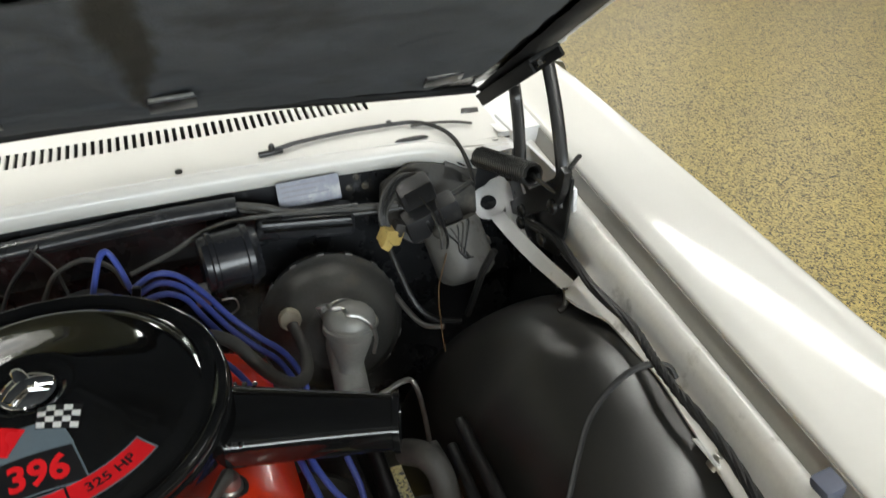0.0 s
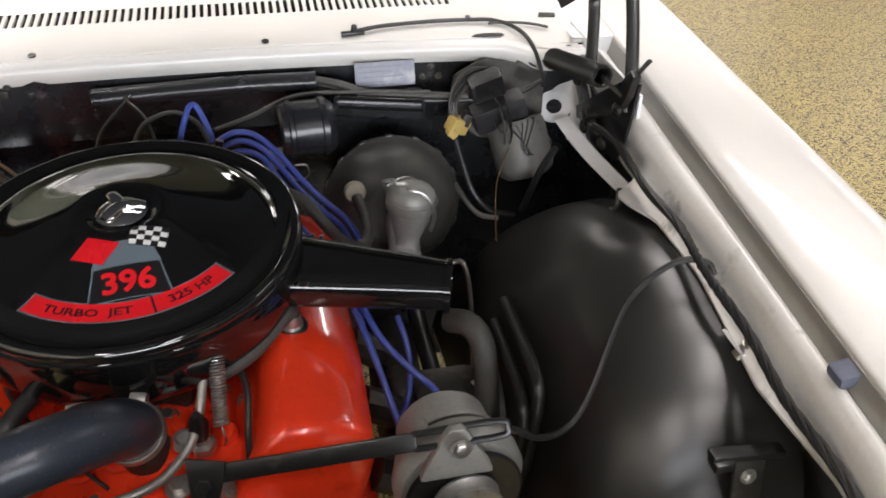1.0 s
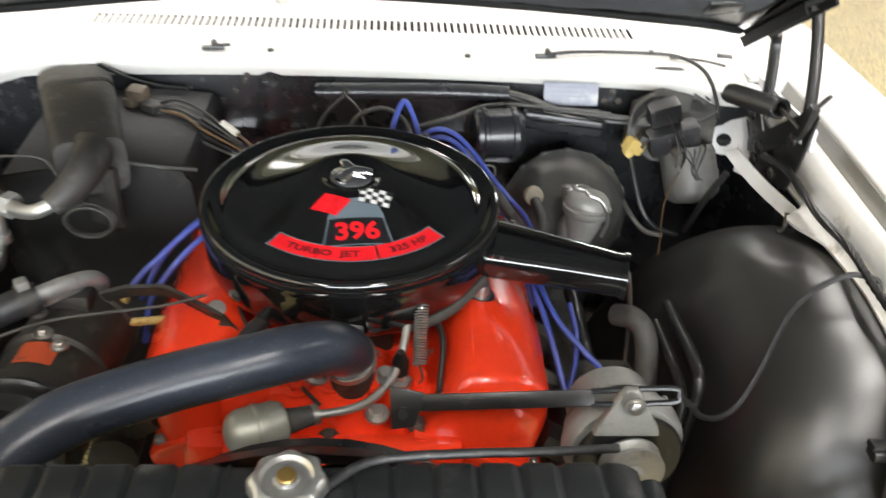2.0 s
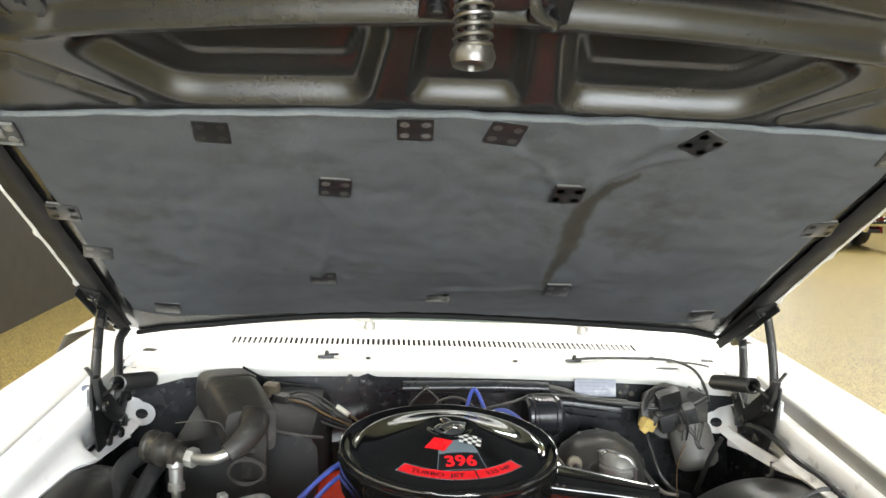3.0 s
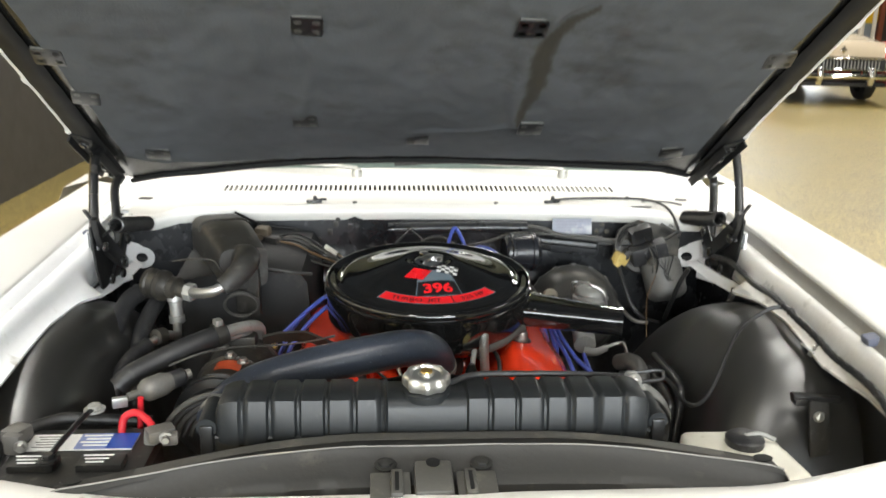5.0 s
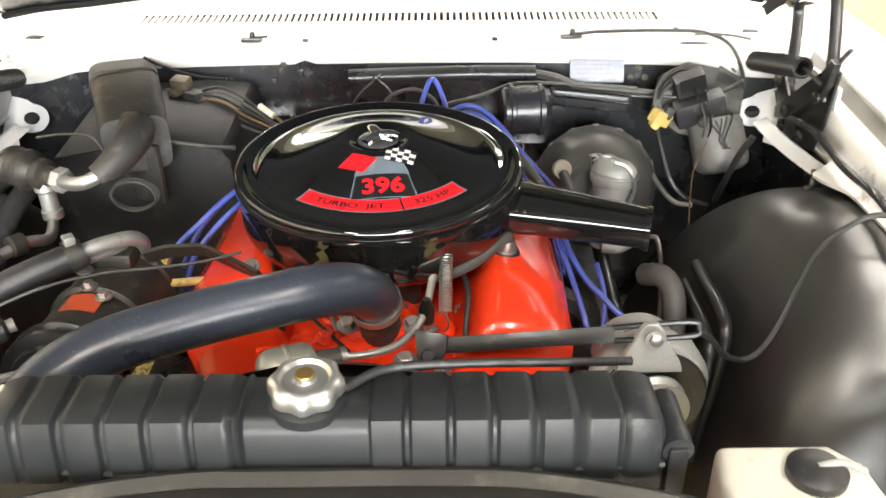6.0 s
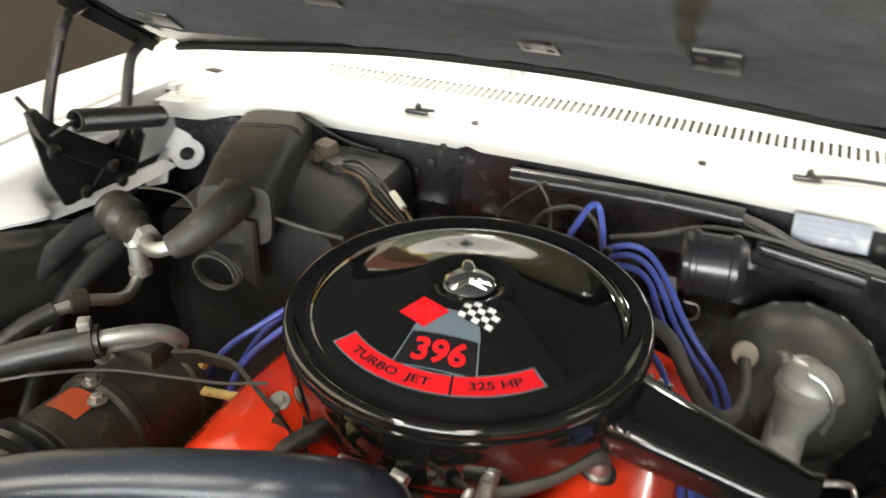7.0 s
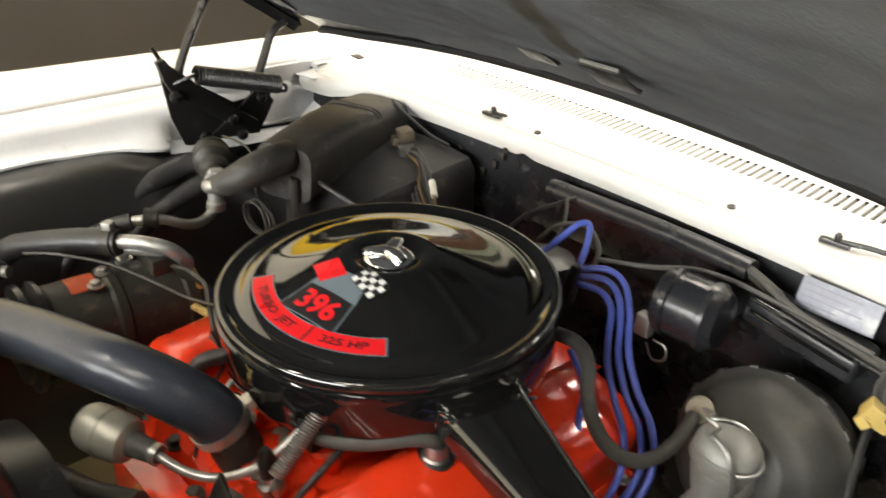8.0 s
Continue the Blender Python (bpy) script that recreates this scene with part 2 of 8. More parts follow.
TUBEGLOW = glow("lit_tube_diffuser", (1.0, 0.97, 0.92), 9.0)
DAYGLOW = glow("daylight_opening", (0.95, 0.98, 1.0), 2.4)
CARRED = material("coral_car_paint", (0.62, 0.06, 0.075), 0.15, coat=0.8, var=0.04, bump=0.0)
CARCREAM = material("cream_car_paint", (0.66, 0.56, 0.42), 0.15, coat=0.8, var=0.03, bump=0.0)
TYRE = material("tyre_rubber", (0.015, 0.015, 0.015), 0.7, var=0.2, bump=0.2)
TYREWHITE = material("whitewall_band", (0.65, 0.62, 0.56), 0.6, var=0.06, bump=0.0)

# ---- mesh kit ----
def add_mesh(name, bm, mat, smooth=True, angle=40):
    bmesh.ops.recalc_face_normals(bm, faces=bm.faces)
    for f in bm.faces:
        f.smooth = smooth
    if smooth:
        lim = radians(angle)
        for e in bm.edges:
            if len(e.link_faces) == 2 and e.calc_face_angle(0) > lim:
                e.smooth = False
    me = bpy.data.meshes.new(name)
    bm.to_mesh(me)
    bm.free()
    me.materials.append(mat)
    return me


def thing(name, label, category, at=(0, 0, 0), group="", kind=""):
    """An empty at the base of a thing; its parts hang under it."""
    ob = new(name)
    ob.location = at
    ob.empty_display_size = 0.02
    return tagged(ob, label, category, group, kind)


def part(name, bm, mat, parent, label="", smooth=True, angle=40):
    ob = new(name, add_mesh(name, bm, mat, smooth, angle))
    ob.parent = parent
    top, off = parent, Vector((0, 0, 0))
    while top is not None:
        off += top.location
        top = top.parent
    ob.data.transform(Matrix.Translation(-off))
    return tagged(ob, label)


def solo(name, bm, mat, label, category, kind="", group="", smooth=True, angle=40):
    """A thing that is a single mesh."""
    return tagged(new(name, add_mesh(name, bm, mat, smooth, angle)), label, category, group, kind)


def box(bm, at, size, m=None, bevel=0.0, seg=2):
    t = Matrix.Translation(at) @ (m or Matrix()) @ Matrix.Diagonal((*size, 1))
    vs = bmesh.ops.create_cube(bm, size=1.0, matrix=t)["verts"]
    if bevel:
        es = list({e for v in vs for e in v.link_edges})
        bmesh.ops.bevel(bm, geom=es, offset=bevel, segments=seg, affect="EDGES", profile=0.6)
    return bm


def lathe(bm, prof, m=None, n=32, caps=True, sweep=None):
    """Revolves (radius, height) pairs round z."""
    m = m or Matrix()
    rings = []
    for r, z in prof:
        if r < 1e-6:
            rings.append([bm.verts.new(m @ Vector((0, 0, z)))])
        else:
            rings.append([bm.verts.new(m @ Vector((r * math.cos(2 * math.pi * i / n), r * math.sin(2 * math.pi * i / n), z))) for i in range(n)])
    for a, b in zip(rings, rings[1:]):
        for i in range(n):
            j = (i + 1) % n
            if len(a) == 1 and len(b) == 1:
                continue
            if len(a) == 1:
                bm.faces.new((a[0], b[i], b[j]))
            elif len(b) == 1:
                bm.faces.new((a[i], a[j], b[0]))
            else:
                bm.faces.new((a[i], a[j], b[j], b[i]))
    if caps:
        for ring in (rings[0], rings[-1]):
            if len(ring) > 2:
                bm.faces.new(ring)
    return bm


def spline(pts, per=6):
    """Points along a smooth curve through pts."""
    p = [Vector(q) for q in pts]
    if len(p) < 3:
        return p
    p = [2 * p[0] - p[1]] + p + [2 * p[-1] - p[-2]]
    out = []
    for i in range(1, len(p) - 2):
        for k in range(per):
            t = k / per
            a, b, c, d = p[i - 1], p[i], p[i + 1], p[i + 2]
            out.append(0.5 * ((2 * b) + (c - a) * t + (2 * a - 5 * b + 4 * c - d) * t * t + (3 * b - a - 3 * c + d) * t ** 3))
    out.append(p[-2])
    return out


def tube(bm, pts, r, n=10, per=6, caps=True, flat=1.0, smooth=True):
    """Sweeps a round section along a curve. r: a number, or a function of 0..1."""
    line = spline(pts, per) if smooth else [Vector(q) for q in pts]
    last, rings = None, []
    up = Vector((0, 0, 1))
    for i, q in enumerate(line):
        d = (line[min(i + 1, len(line) - 1)] - line[max(i - 1, 0)]).normalized()
        if last is None:
            s = d.cross(up)
            s = s.normalized() if s.length > 1e-3 else Vector((1, 0, 0))
        else:
            s = (last - d * last.dot(d)).normalized()
        last = s
        w = d.cross(s)
        rad = r(i / (len(line) - 1)) if callable(r) else r
        rings.append([bm.verts.new(q + s * (rad * math.cos(2 * math.pi * k / n)) + w * (rad * flat * math.sin(2 * math.pi * k / n))) for k in range(n)])
    for a, b in zip(rings, rings[1:]):
        for k in range(n):
            bm.faces.new((a[k], a[(k + 1) % n], b[(k + 1) % n], b[k]))
    if caps:
        bm.faces.new(rings[0])
        bm.faces.new(rings[-1][::-1])
    return bm


def prism(bm, poly, depth, m=None, bevel=0.0, seg=2):
    """A plate: outline in x, y, thickness along z."""
    m = m or Matrix()
    a = [bm.verts.new(m @ Vector((x, y, 0))) for x, y in poly]
    b = [bm.verts.new(m @ Vector((x, y, depth))) for x, y in poly]
    k = len(poly)
    fs = [bm.faces.new(a[::-1]), bm.faces.new(b)]
    for i in range(k):
        fs.append(bm.faces.new((a[i], a[(i + 1) % k], b[(i + 1) % k], b[i])))
    if bevel:
        es = list({e for f in fs for e in f.edges})
        bmesh.ops.bevel(bm, geom=es, offset=bevel, segments=seg, affect="EDGES", profile=0.6)
    return bm


def sheet(bm, fn, us, vs, thick=None):
    """A surface fn(u, v) over the values us and vs; thick: a vector field fn that gives a second skin."""
    grid = [[bm.verts.new(fn(u, v)) for v in vs] for u in us]
    for a, b in zip(grid, grid[1:]):
        for i in range(len(vs) - 1):
            bm.faces.new((a[i], a[i + 1], b[i + 1], b[i]))
    if thick:
        g2 = [[bm.verts.new(thick(u, v)) for v in vs] for u in us]
        for a, b in zip(g2, g2[1:]):
            for i in range(len(vs) - 1):
                bm.faces.new((a[i], b[i], b[i + 1], a[i + 1]))
        nu, nv = len(us), len(vs)
        for i in range(nu - 1):
            for j in (0, nv - 1):
                bm.faces.new((grid[i][j], grid[i + 1][j], g2[i + 1][j], g2[i][j]))
        for j in range(nv - 1):
            for i in (0, nu - 1):
                bm.faces.new((grid[i][j], g2[i][j], g2[i][j + 1], grid[i][j + 1]))
    return bm


def along(a, b, n):
    return [a + (b - a) * i / n for i in range(n + 1)]


def axis(p, d, up=(0, 0, 1)):
    """A frame at p whose z runs along d."""
    z = Vector(d).normalized()
    x = Vector(up).cross(z)
    x = x.normalized() if x.length > 1e-3 else Vector((1, 0, 0))
    y = z.cross(x)
    return Matrix(((x.x, y.x, z.x, p[0]), (x.y, y.y, z.y, p[1]), (x.z, y.z, z.z, p[2]), (0, 0, 0, 1)))


def bolt(bm, p, d, r=0.007, h=0.006, washer=True):
    m = axis(p, d)
    if washer:
        lathe(bm, [(r * 1.55, 0), (r * 1.55, h * 0.3), (0, h * 0.3)], m, 14)
    lathe(bm, [(r, h * 0.3), (r, h * 0.9), (r * 0.86, h), (0, h)], m, 6)
    return bm


def clampf(x, a=0.0, b=1.0):
    return min(b, max(a, x))


def smoothstep(a, b, x):
    t = clampf((x - a) / (b - a))
    return t * t * (3 - 2 * t)


def ring_text(bm, words, size, where, weight=0.022):
    """Lettering in the built-in font, laid out by where(x, y) -> place."""
    cu = bpy.data.curves.new("lettering", "FONT")
    cu.body, cu.size, cu.align_x, cu.align_y, cu.resolution_u = words, size, "CENTER", "CENTER", 3
    cu.offset = size * weight
    ob = bpy.data.objects.new("lettering", cu)
    scene.collection.objects.link(ob)
    me = bpy.data.meshes.new_from_object(ob.evaluated_get(bpy.context.evaluated_depsgraph_get()))
    bpy.data.objects.remove(ob)
    verts = [bm.verts.new(where(v.co.x, v.co.y)) for v in me.vertices]
    for p in me.polygons:
        try:
            bm.faces.new([verts[i] for i in p.vertices])
        except ValueError:
            pass
    bpy.data.meshes.remove(me)
    return bm


def flat_bar(pts, width, thick, up):
    """A flat strap of rectangular section along a bent line; up: the face's normal."""
    line = [Vector(p) for p in pts]
    bm = bmesh.new()
    rings = []
    for i, q in enumerate(line):
        d = (line[min(i + 1, len(line) - 1)] - line[max(i - 1, 0)]).normalized()
        side = d.cross(Vector(up)).normalized()
        nrm = side.cross(d)
        rings.append([bm.verts.new(q + side * (a * width / 2) + nrm * (b * thick / 2)) for a, b in ((-1, -1), (1, -1), (1, 1), (-1, 1))])
    for a, b in zip(rings, rings[1:]):
        for k in range(4):
            bm.faces.new((a[k], a[(k + 1) % 4], b[(k + 1) % 4], b[k]))
    bm.faces.new(rings[0])
    bm.faces.new(rings[-1])
    return bm

# ---- the showroom ----
WX0, WX1, WY0, WY1 = -3.1, 15.0, -6.2, 20.0
bm = bmesh.new()
box(bm, ((WX0 + WX1) / 2, (WY0 + WY1) / 2, -0.06), (WX1 - WX0 + 1.0, WY1 - WY0 + 1.0, 0.12))
solo("floor", bm, FLOOR, "olive-tan flecked epoxy floor with a soft polish", "floor", "structure", smooth=False)
bm = bmesh.new()
for i in range(66):
    x = WX0 - 0.3 + i * 0.28
    box(bm, (x + 0.14, (WY0 + WY1) / 2, CEIL + 0.03 + (0.03 if i % 2 else 0.0)), (0.28, WY1 - WY0 + 1.0, 0.06))
solo("ceiling", bm, CEILBLACK, "dark corrugated metal ceiling high above the cars", "ceiling", "structure", smooth=False)


def banded_wall(name, label, p, q, bands, thick=0.2):
    """A wall from p to q of painted bands (top height, material), each a course of its own 3 mm apart in depth."""
    a, b = Vector((*p, 0)), Vector((*q, 0))
    d = (b - a).normalized()
    nrm = Vector((d.y, -d.x, 0))
    root = thing(name, label, "wall", (0, 0, 0), kind="structure")
    z0 = 0.0
    for i, (z1, mat, what) in enumerate(bands):
        bm = bmesh.new()
        c = (a + b) / 2 + nrm * (thick / 2 + 0.003 * i)
        box(bm, (c.x, c.y, (z0 + z1) / 2), ((b - a).length, thick, z1 - z0), Matrix.Rotation(math.atan2(d.y, d.x), 4, "Z"))
        part(what, bm, mat, root, smooth=False)
        z0 = z1
    return root


banded_wall("wall_west", "charcoal lower wall with a yellow stripe and cream paint above", (WX0, WY1), (WX0, WY0), [(1.31, WALLDARK, "lower_wall"), (1.62, WALLYELLOW, "stripe"), (CEIL, WALLWHITE, "upper_wall")], -0.2)
banded_wall("wall_north", "cream wall with a yellow stripe over a blue-grey dado", (WX0, WY1), (WX1, WY1), [(1.27, WALLGREY, "lower_wall"), (1.67, WALLYELLOW, "stripe"), (CEIL, WALLWHITE, "upper_wall")], -0.2)
banded_wall("wall_east", "cream painted wall with a yellow stripe", (WX1, WY0), (WX1, WY1), [(1.27, WALLGREY, "lower_wall"), (1.67, WALLYELLOW, "stripe"), (CEIL, WALLWHITE, "upper_wall")], 0.2)
banded_wall("wall_south", "cream painted wall behind the open floor", (WX0, WY0), (WX1, WY0), [(1.27, WALLGREY, "lower_wall"), (1.67, WALLYELLOW, "stripe"), (CEIL, WALLWHITE, "upper_wall")], 0.2)


def framed_opening(name, label, category, at, w, h, fill, framemat, depth=0.1):
    root = thing(name, label, category, at, kind="structure")
    x, y, z = at
    for n, cx, cz, sx, sz in (("jamb", -w / 2, h / 2, 0.12, h), ("jamb", w / 2, h / 2, 0.12, h), ("head", 0, h + 0.06, w + 0.12, 0.12)):
        bm = bmesh.new()
        box(bm, (x + cx, y, z + cz), (sx, depth, sz), bevel=0.01)
        part(n, bm, framemat, root)
    bm = bmesh.new()
    box(bm, (x, y + 0.01, z + h / 2), (w - 0.12, depth * 0.5, h))
    part("leaf", bm, fill, root)
    return root


# daylit opening and dark doors of the far wall
framed_opening("window_1", "bright daylit glazed opening in the cream wall", "window", (8.9, WY1 - 0.06, 0.0), 3.4, 3.3, DAYGLOW, WALLWHITE)
# unseen glowing opening in the front wall, added to go with the front fill
framed_opening("fill_door", "unseen glowing door opening added behind the viewer for fill light", "door", (0.6, WY0 + 0.08, 0.0), 5.2, 3.3, DAYGLOW, WALLGREY)
framed_opening("door_1", "dark bronze double door in a dark frame", "door", (13.0, WY1 - 0.06, 0.0), 1.9, 2.4, DOORBROWN, WOODRED)
for px, r in ((11.55, 0.07), (11.86, 0.05)):
    bm = bmesh.new()
    lathe(bm, [(r, 0.0), (r, CEIL)], Matrix.Translation((px, WY1 - 0.12, 0)), 14)
    solo("wall_pipe", bm, WALLWHITE, "cream painted pipe running up the wall", "pipe", group="wall pipes")
# wooden post by the dark wall
root = thing("door_2", "red-brown varnished wooden door frame against the dark wall", "door", (-2.88, 4.78, 0.2), kind="structure")
for n, yy, ww in (("jamb", 5.29, 0.12), ("jamb", 4.27, 0.12), ("leaf", 4.78, 0.90)):
    bm = bmesh.new()
    box(bm, (-2.87 if n == "jamb" else -2.88, yy, 1.21), (0.08 if n == "jamb" else 0.05, ww, 1.98), bevel=0.008)
    part(n, bm, WOODRED, root)
bm = bmesh.new()
box(bm, (-2.87, 4.78, 2.245), (0.08, 1.14, 0.09), bevel=0.008)
part("head", bm, WOODRED, root)


def tube_fixture(x, y):
    root = thing("ceiling_light", "white ceiling fixture with a lit tube diffuser", "ceiling light", (x, y, CEIL), group="ceiling lights")
    bm = bmesh.new()
    box(bm, (x, y, CEIL - 0.10), (0.36, 2.4, 0.2), bevel=0.01)
    part("housing", bm, WALLWHITE, root)
    bm = bmesh.new()
    box(bm, (x, y, CEIL - 0.215), (0.30, 2.3, 0.025), bevel=0.008)
    part("diffuser", bm, TUBEGLOW, root)
    return root


first = tube_fixture(*TUBE_ROWS[0])
for lx, ly in TUBE_ROWS[1:]:
    copy_thing(first, pose(lx, ly, CEIL))

# ---- the white car's body ----
def xi(y, s=1):
    return (0.694 if s > 0 else 0.713) + 0.045 * (y - 0.35)


def zi(y, s=1):
    return (0.962 if s > 0 else 0.972) + 0.030 * (y - 0.35)


def groove(y, s=1):
    """Plan line and height of the groove between the fender rail and the fender's inner wall."""
    return (0.692 + 0.080 * (y - 0.44) if s > 0 else 0.716 + 0.034 * (y - 0.567)), (0.954 if s > 0 else 0.958) + 0.012 * (y - 0.6)


def flange_edge(y, s=1):
    """Scalloped lower edge of the rail's flange."""
    if s > 0:
        return float(np.interp(y, [0.14, 0.36, 0.49, 0.57, 0.68, 0.79, 0.84, 0.875, 0.905, 1.3], [0.650, 0.660, 0.653, 0.662, 0.671, 0.670, 0.652, 0.647, 0.690, 0.705])), float(np.interp(y, [0.14, 0.36, 0.50, 0.66, 0.80, 0.87, 1.3], [0.880, 0.890, 0.886, 0.900, 0.898, 0.892, 0.880]))
    return float(np.interp(y, [0.14, 0.45, 0.535, 0.65, 0.78, 0.83, 0.865, 0.895, 1.3], [0.655, 0.664, 0.671, 0.677, 0.672, 0.656, 0.651, 0.690, 0.700])), float(np.interp(y, [0.14, 0.45, 0.65, 0.80, 0.87, 1.3], [0.890, 0.906, 0.910, 0.903, 0.892, 0.880]))


def bow(x):
    return -0.030 * (x / 0.6) ** 2


body = thing("car", "white car with its hood raised and engine bay open", "car", (0, 1.2, 0))
NOSE, TAIL = -0.12, 4.35
for s in (1, -1):
    def skin(y, k, s=s):
        g, zg = groove(y, s)
        w, z = (g + 0.009, zg + 0.026) if s > 0 else (g + 0.018, zg + 0.020)
        xc = 0.808 + 0.078 * min(y - 0.35, 1.0) if s > 0 else 0.828 + 0.020 * (y - 0.35)
        zc = 1.016 - 0.010 * (y - 0.4)
        crown = [(w + 0.006 + (xc - 0.006 - w) * t, z + 0.002 + (zc - z - 0.002) * (1 - (1 - t) ** 1.12)) for t in (0.0, 0.2, 0.4, 0.6, 0.8, 1.0)]
        prof = [(w + 0.008, z - 0.036), (w + 0.001, z - 0.005), (w + 0.0015, z - 0.001)] + crown + [(xc + 0.006, zc - 0.003), (xc + 0.013, zc - 0.012), (xc + 0.055, 0.945), (xc + 0.085, 0.80), (xc + 0.095, 0.55), (xc + 0.07, 0.27)]
        x, zz = prof[k]
        nose = smoothstep(0.12, NOSE, y)
        return Vector((s * (x - 0.03 * nose), y, zz - 0.04 * nose * (zz > 0.6)))
    bm = bmesh.new()
    sheet(bm, skin, along(NOSE, 1.46, 24), range(15))
    part("fender", bm, WHITE, body, "glossy white front fender", angle=55)

    def gutter(y, k, s=s):
        g, zg = groove(y, s)
        w, z = (g + 0.009, zg + 0.026) if s > 0 else (g + 0.018, zg + 0.020)
        prof = [(w + 0.003, z - 0.006), (w - 0.0005, z - 0.0065), (g + 0.005, zg + 0.002), (g + 0.0018, zg - 0.006), (g + 0.0006, zg - 0.010)]
        x, zz = prof[k]
        return Vector((s * x, y, zz))
    bm = bmesh.new()
    sheet(bm, gutter, along(0.10, 1.30, 24), range(5))
    part("gutter", bm, STRIP if s > 0 else PRIMER, body, "pale fender gutter, the right one toned darker for shade")

    def inner(y, k, s=s):
        g, z = groove(y, s)
        xf, low = flange_edge(y, s)
        r = smoothstep(0.55, 1.0, y)
        x6, z6 = g - 0.024 - 0.014 * r, z - 0.030
        prof = [(g + 0.0004, z - 0.0105), (g - 0.0012, z - 0.0025), (g - 0.005, z), (g - 0.010 - 0.004 * r, z - 0.0005), (g - 0.016 - 0.010 * r, z - 0.006), (g - 0.021 - 0.013 * r, z - 0.017), (x6, z6), (x6 - (x6 - xf) * 0.35, z6 - (z6 - low) * 0.55), (xf + 0.004, low + 0.002), (xf, low), (xf + 0.001, low - 0.005)]
        x, zz = prof[k]
        return Vector((s * x, y, zz))
    bm = bmesh.new()
    sheet(bm, inner, along(0.10, 1.27, 90), range(11))
    part("fender_rail", bm, PRIMER if s < 0 else GUTTER, body, "inner fender rail with a rolled rib and folded flange", angle=60)
    # rear pocket wall beside the hinge
    bm = bmesh.new()
    box(bm, (s * 0.712, 1.12, 0.925), (0.006, 0.30, 0.13), bevel=0.002)
    part("hinge_pocket_wall", bm, PRIMER, body)

    def well(y, u, s=s):
        d = y - 0.70
        if d < 0:
            arch = max(0.0, 1 - (-d / (0.305 if s > 0 else 0.42)) ** 3.6) ** 0.385
        else:
            arch = max(0.0, 1 - (d / 0.48) ** 2.2) ** 0.5
        top = 0.42 + (0.472 if s > 0 else 0.484) * arch
        edge = flange_edge(clampf(y, 0.52 if s > 0 else 0.40, 0.80), s)[0] + 0.012
        if u < 0:
            return Vector((s * (edge + 0.05), y, top - 0.012 * arch))
        sa, ca = math.sin(u * math.pi / 2), max(0.0, math.cos(u * math.pi / 2))
        dent = -0.005 * math.exp(-(((y - 0.80) / 0.02) ** 2 + ((u - 0.12) / 0.05) ** 2))
        dent += 0.005 * noise.noise(Vector((y * 5, u * 4, s * 3))) * arch
        return Vector((s * (edge - (0.225 if s > 0 else 0.150) * sa ** 0.77), y, 0.42 + (top - 0.42) * ca ** 0.77 + dent))
    bm = bmesh.new()
    first = 0.395 if s > 0 else 0.28
    sheet(bm, well, [first + 0.012 * (k / 6) ** 2 for k in range(6)] + along(first + 0.012, 1.18, 64), [-0.1] + along(0.0, 1.0, 44))
    part("wheel_well", bm, WELL, body, "satin black inner wheel housing", angle=80)
    # inside of the outer fender skin
    bm = bmesh.new()
    sheet(bm, lambda y, z, s=s: Vector((s * (xi(y, s) + 0.012 + 0.10 * (0.93 - z)), y, z)), along(0.02, 1.30, 14), along(0.30, 0.925, 6), lambda y, z, s=s: Vector((s * (xi(y, s) + 0.015 + 0.10 * (0.93 - z)), y, z)))
    part("fender_lining", bm, SATIN, body, "black inside of the fender")
    # frame rail below
    bm = bmesh.new()
    tube(bm, [(s * 0.37, -0.05, 0.42), (s * 0.38, 0.5, 0.42), (s * 0.36, 1.0, 0.38), (s * 0.42, 1.6, 0.30)], 0.05, 8)
    part("frame_rail", bm, DIRTY, body)
    # door skin and rear quarter, plain
    bm = bmesh.new()

    def side(y, k, s=s):
        prof = [(0.80, 1.02), (0.93, 0.985), (0.955, 0.93), (0.975, 0.72), (0.975, 0.5), (0.94, 0.27)]
        x, zz = prof[k]
        t = smoothstep(3.6, TAIL, y)
        return Vector((s * (x - 0.10 * t), y, zz))
    sheet(bm, side, along(1.465, TAIL, 20), range(6))
    part("body_side", bm, WHITE, body)

# firewall with pressed beads
bm = bmesh.new()


def fire(x, z):
    b = 0.0
    for zc in (0.86, 0.80):
        b += 0.008 * math.exp(-((z - zc) / 0.012) ** 2) * smoothstep(0.36, 0.30, abs(x))
    b += 0.006 * math.exp(-((x + 0.16) / 0.012) ** 2)
    return Vector((x, 1.240 + bow(x) * 0.9 - b, z))


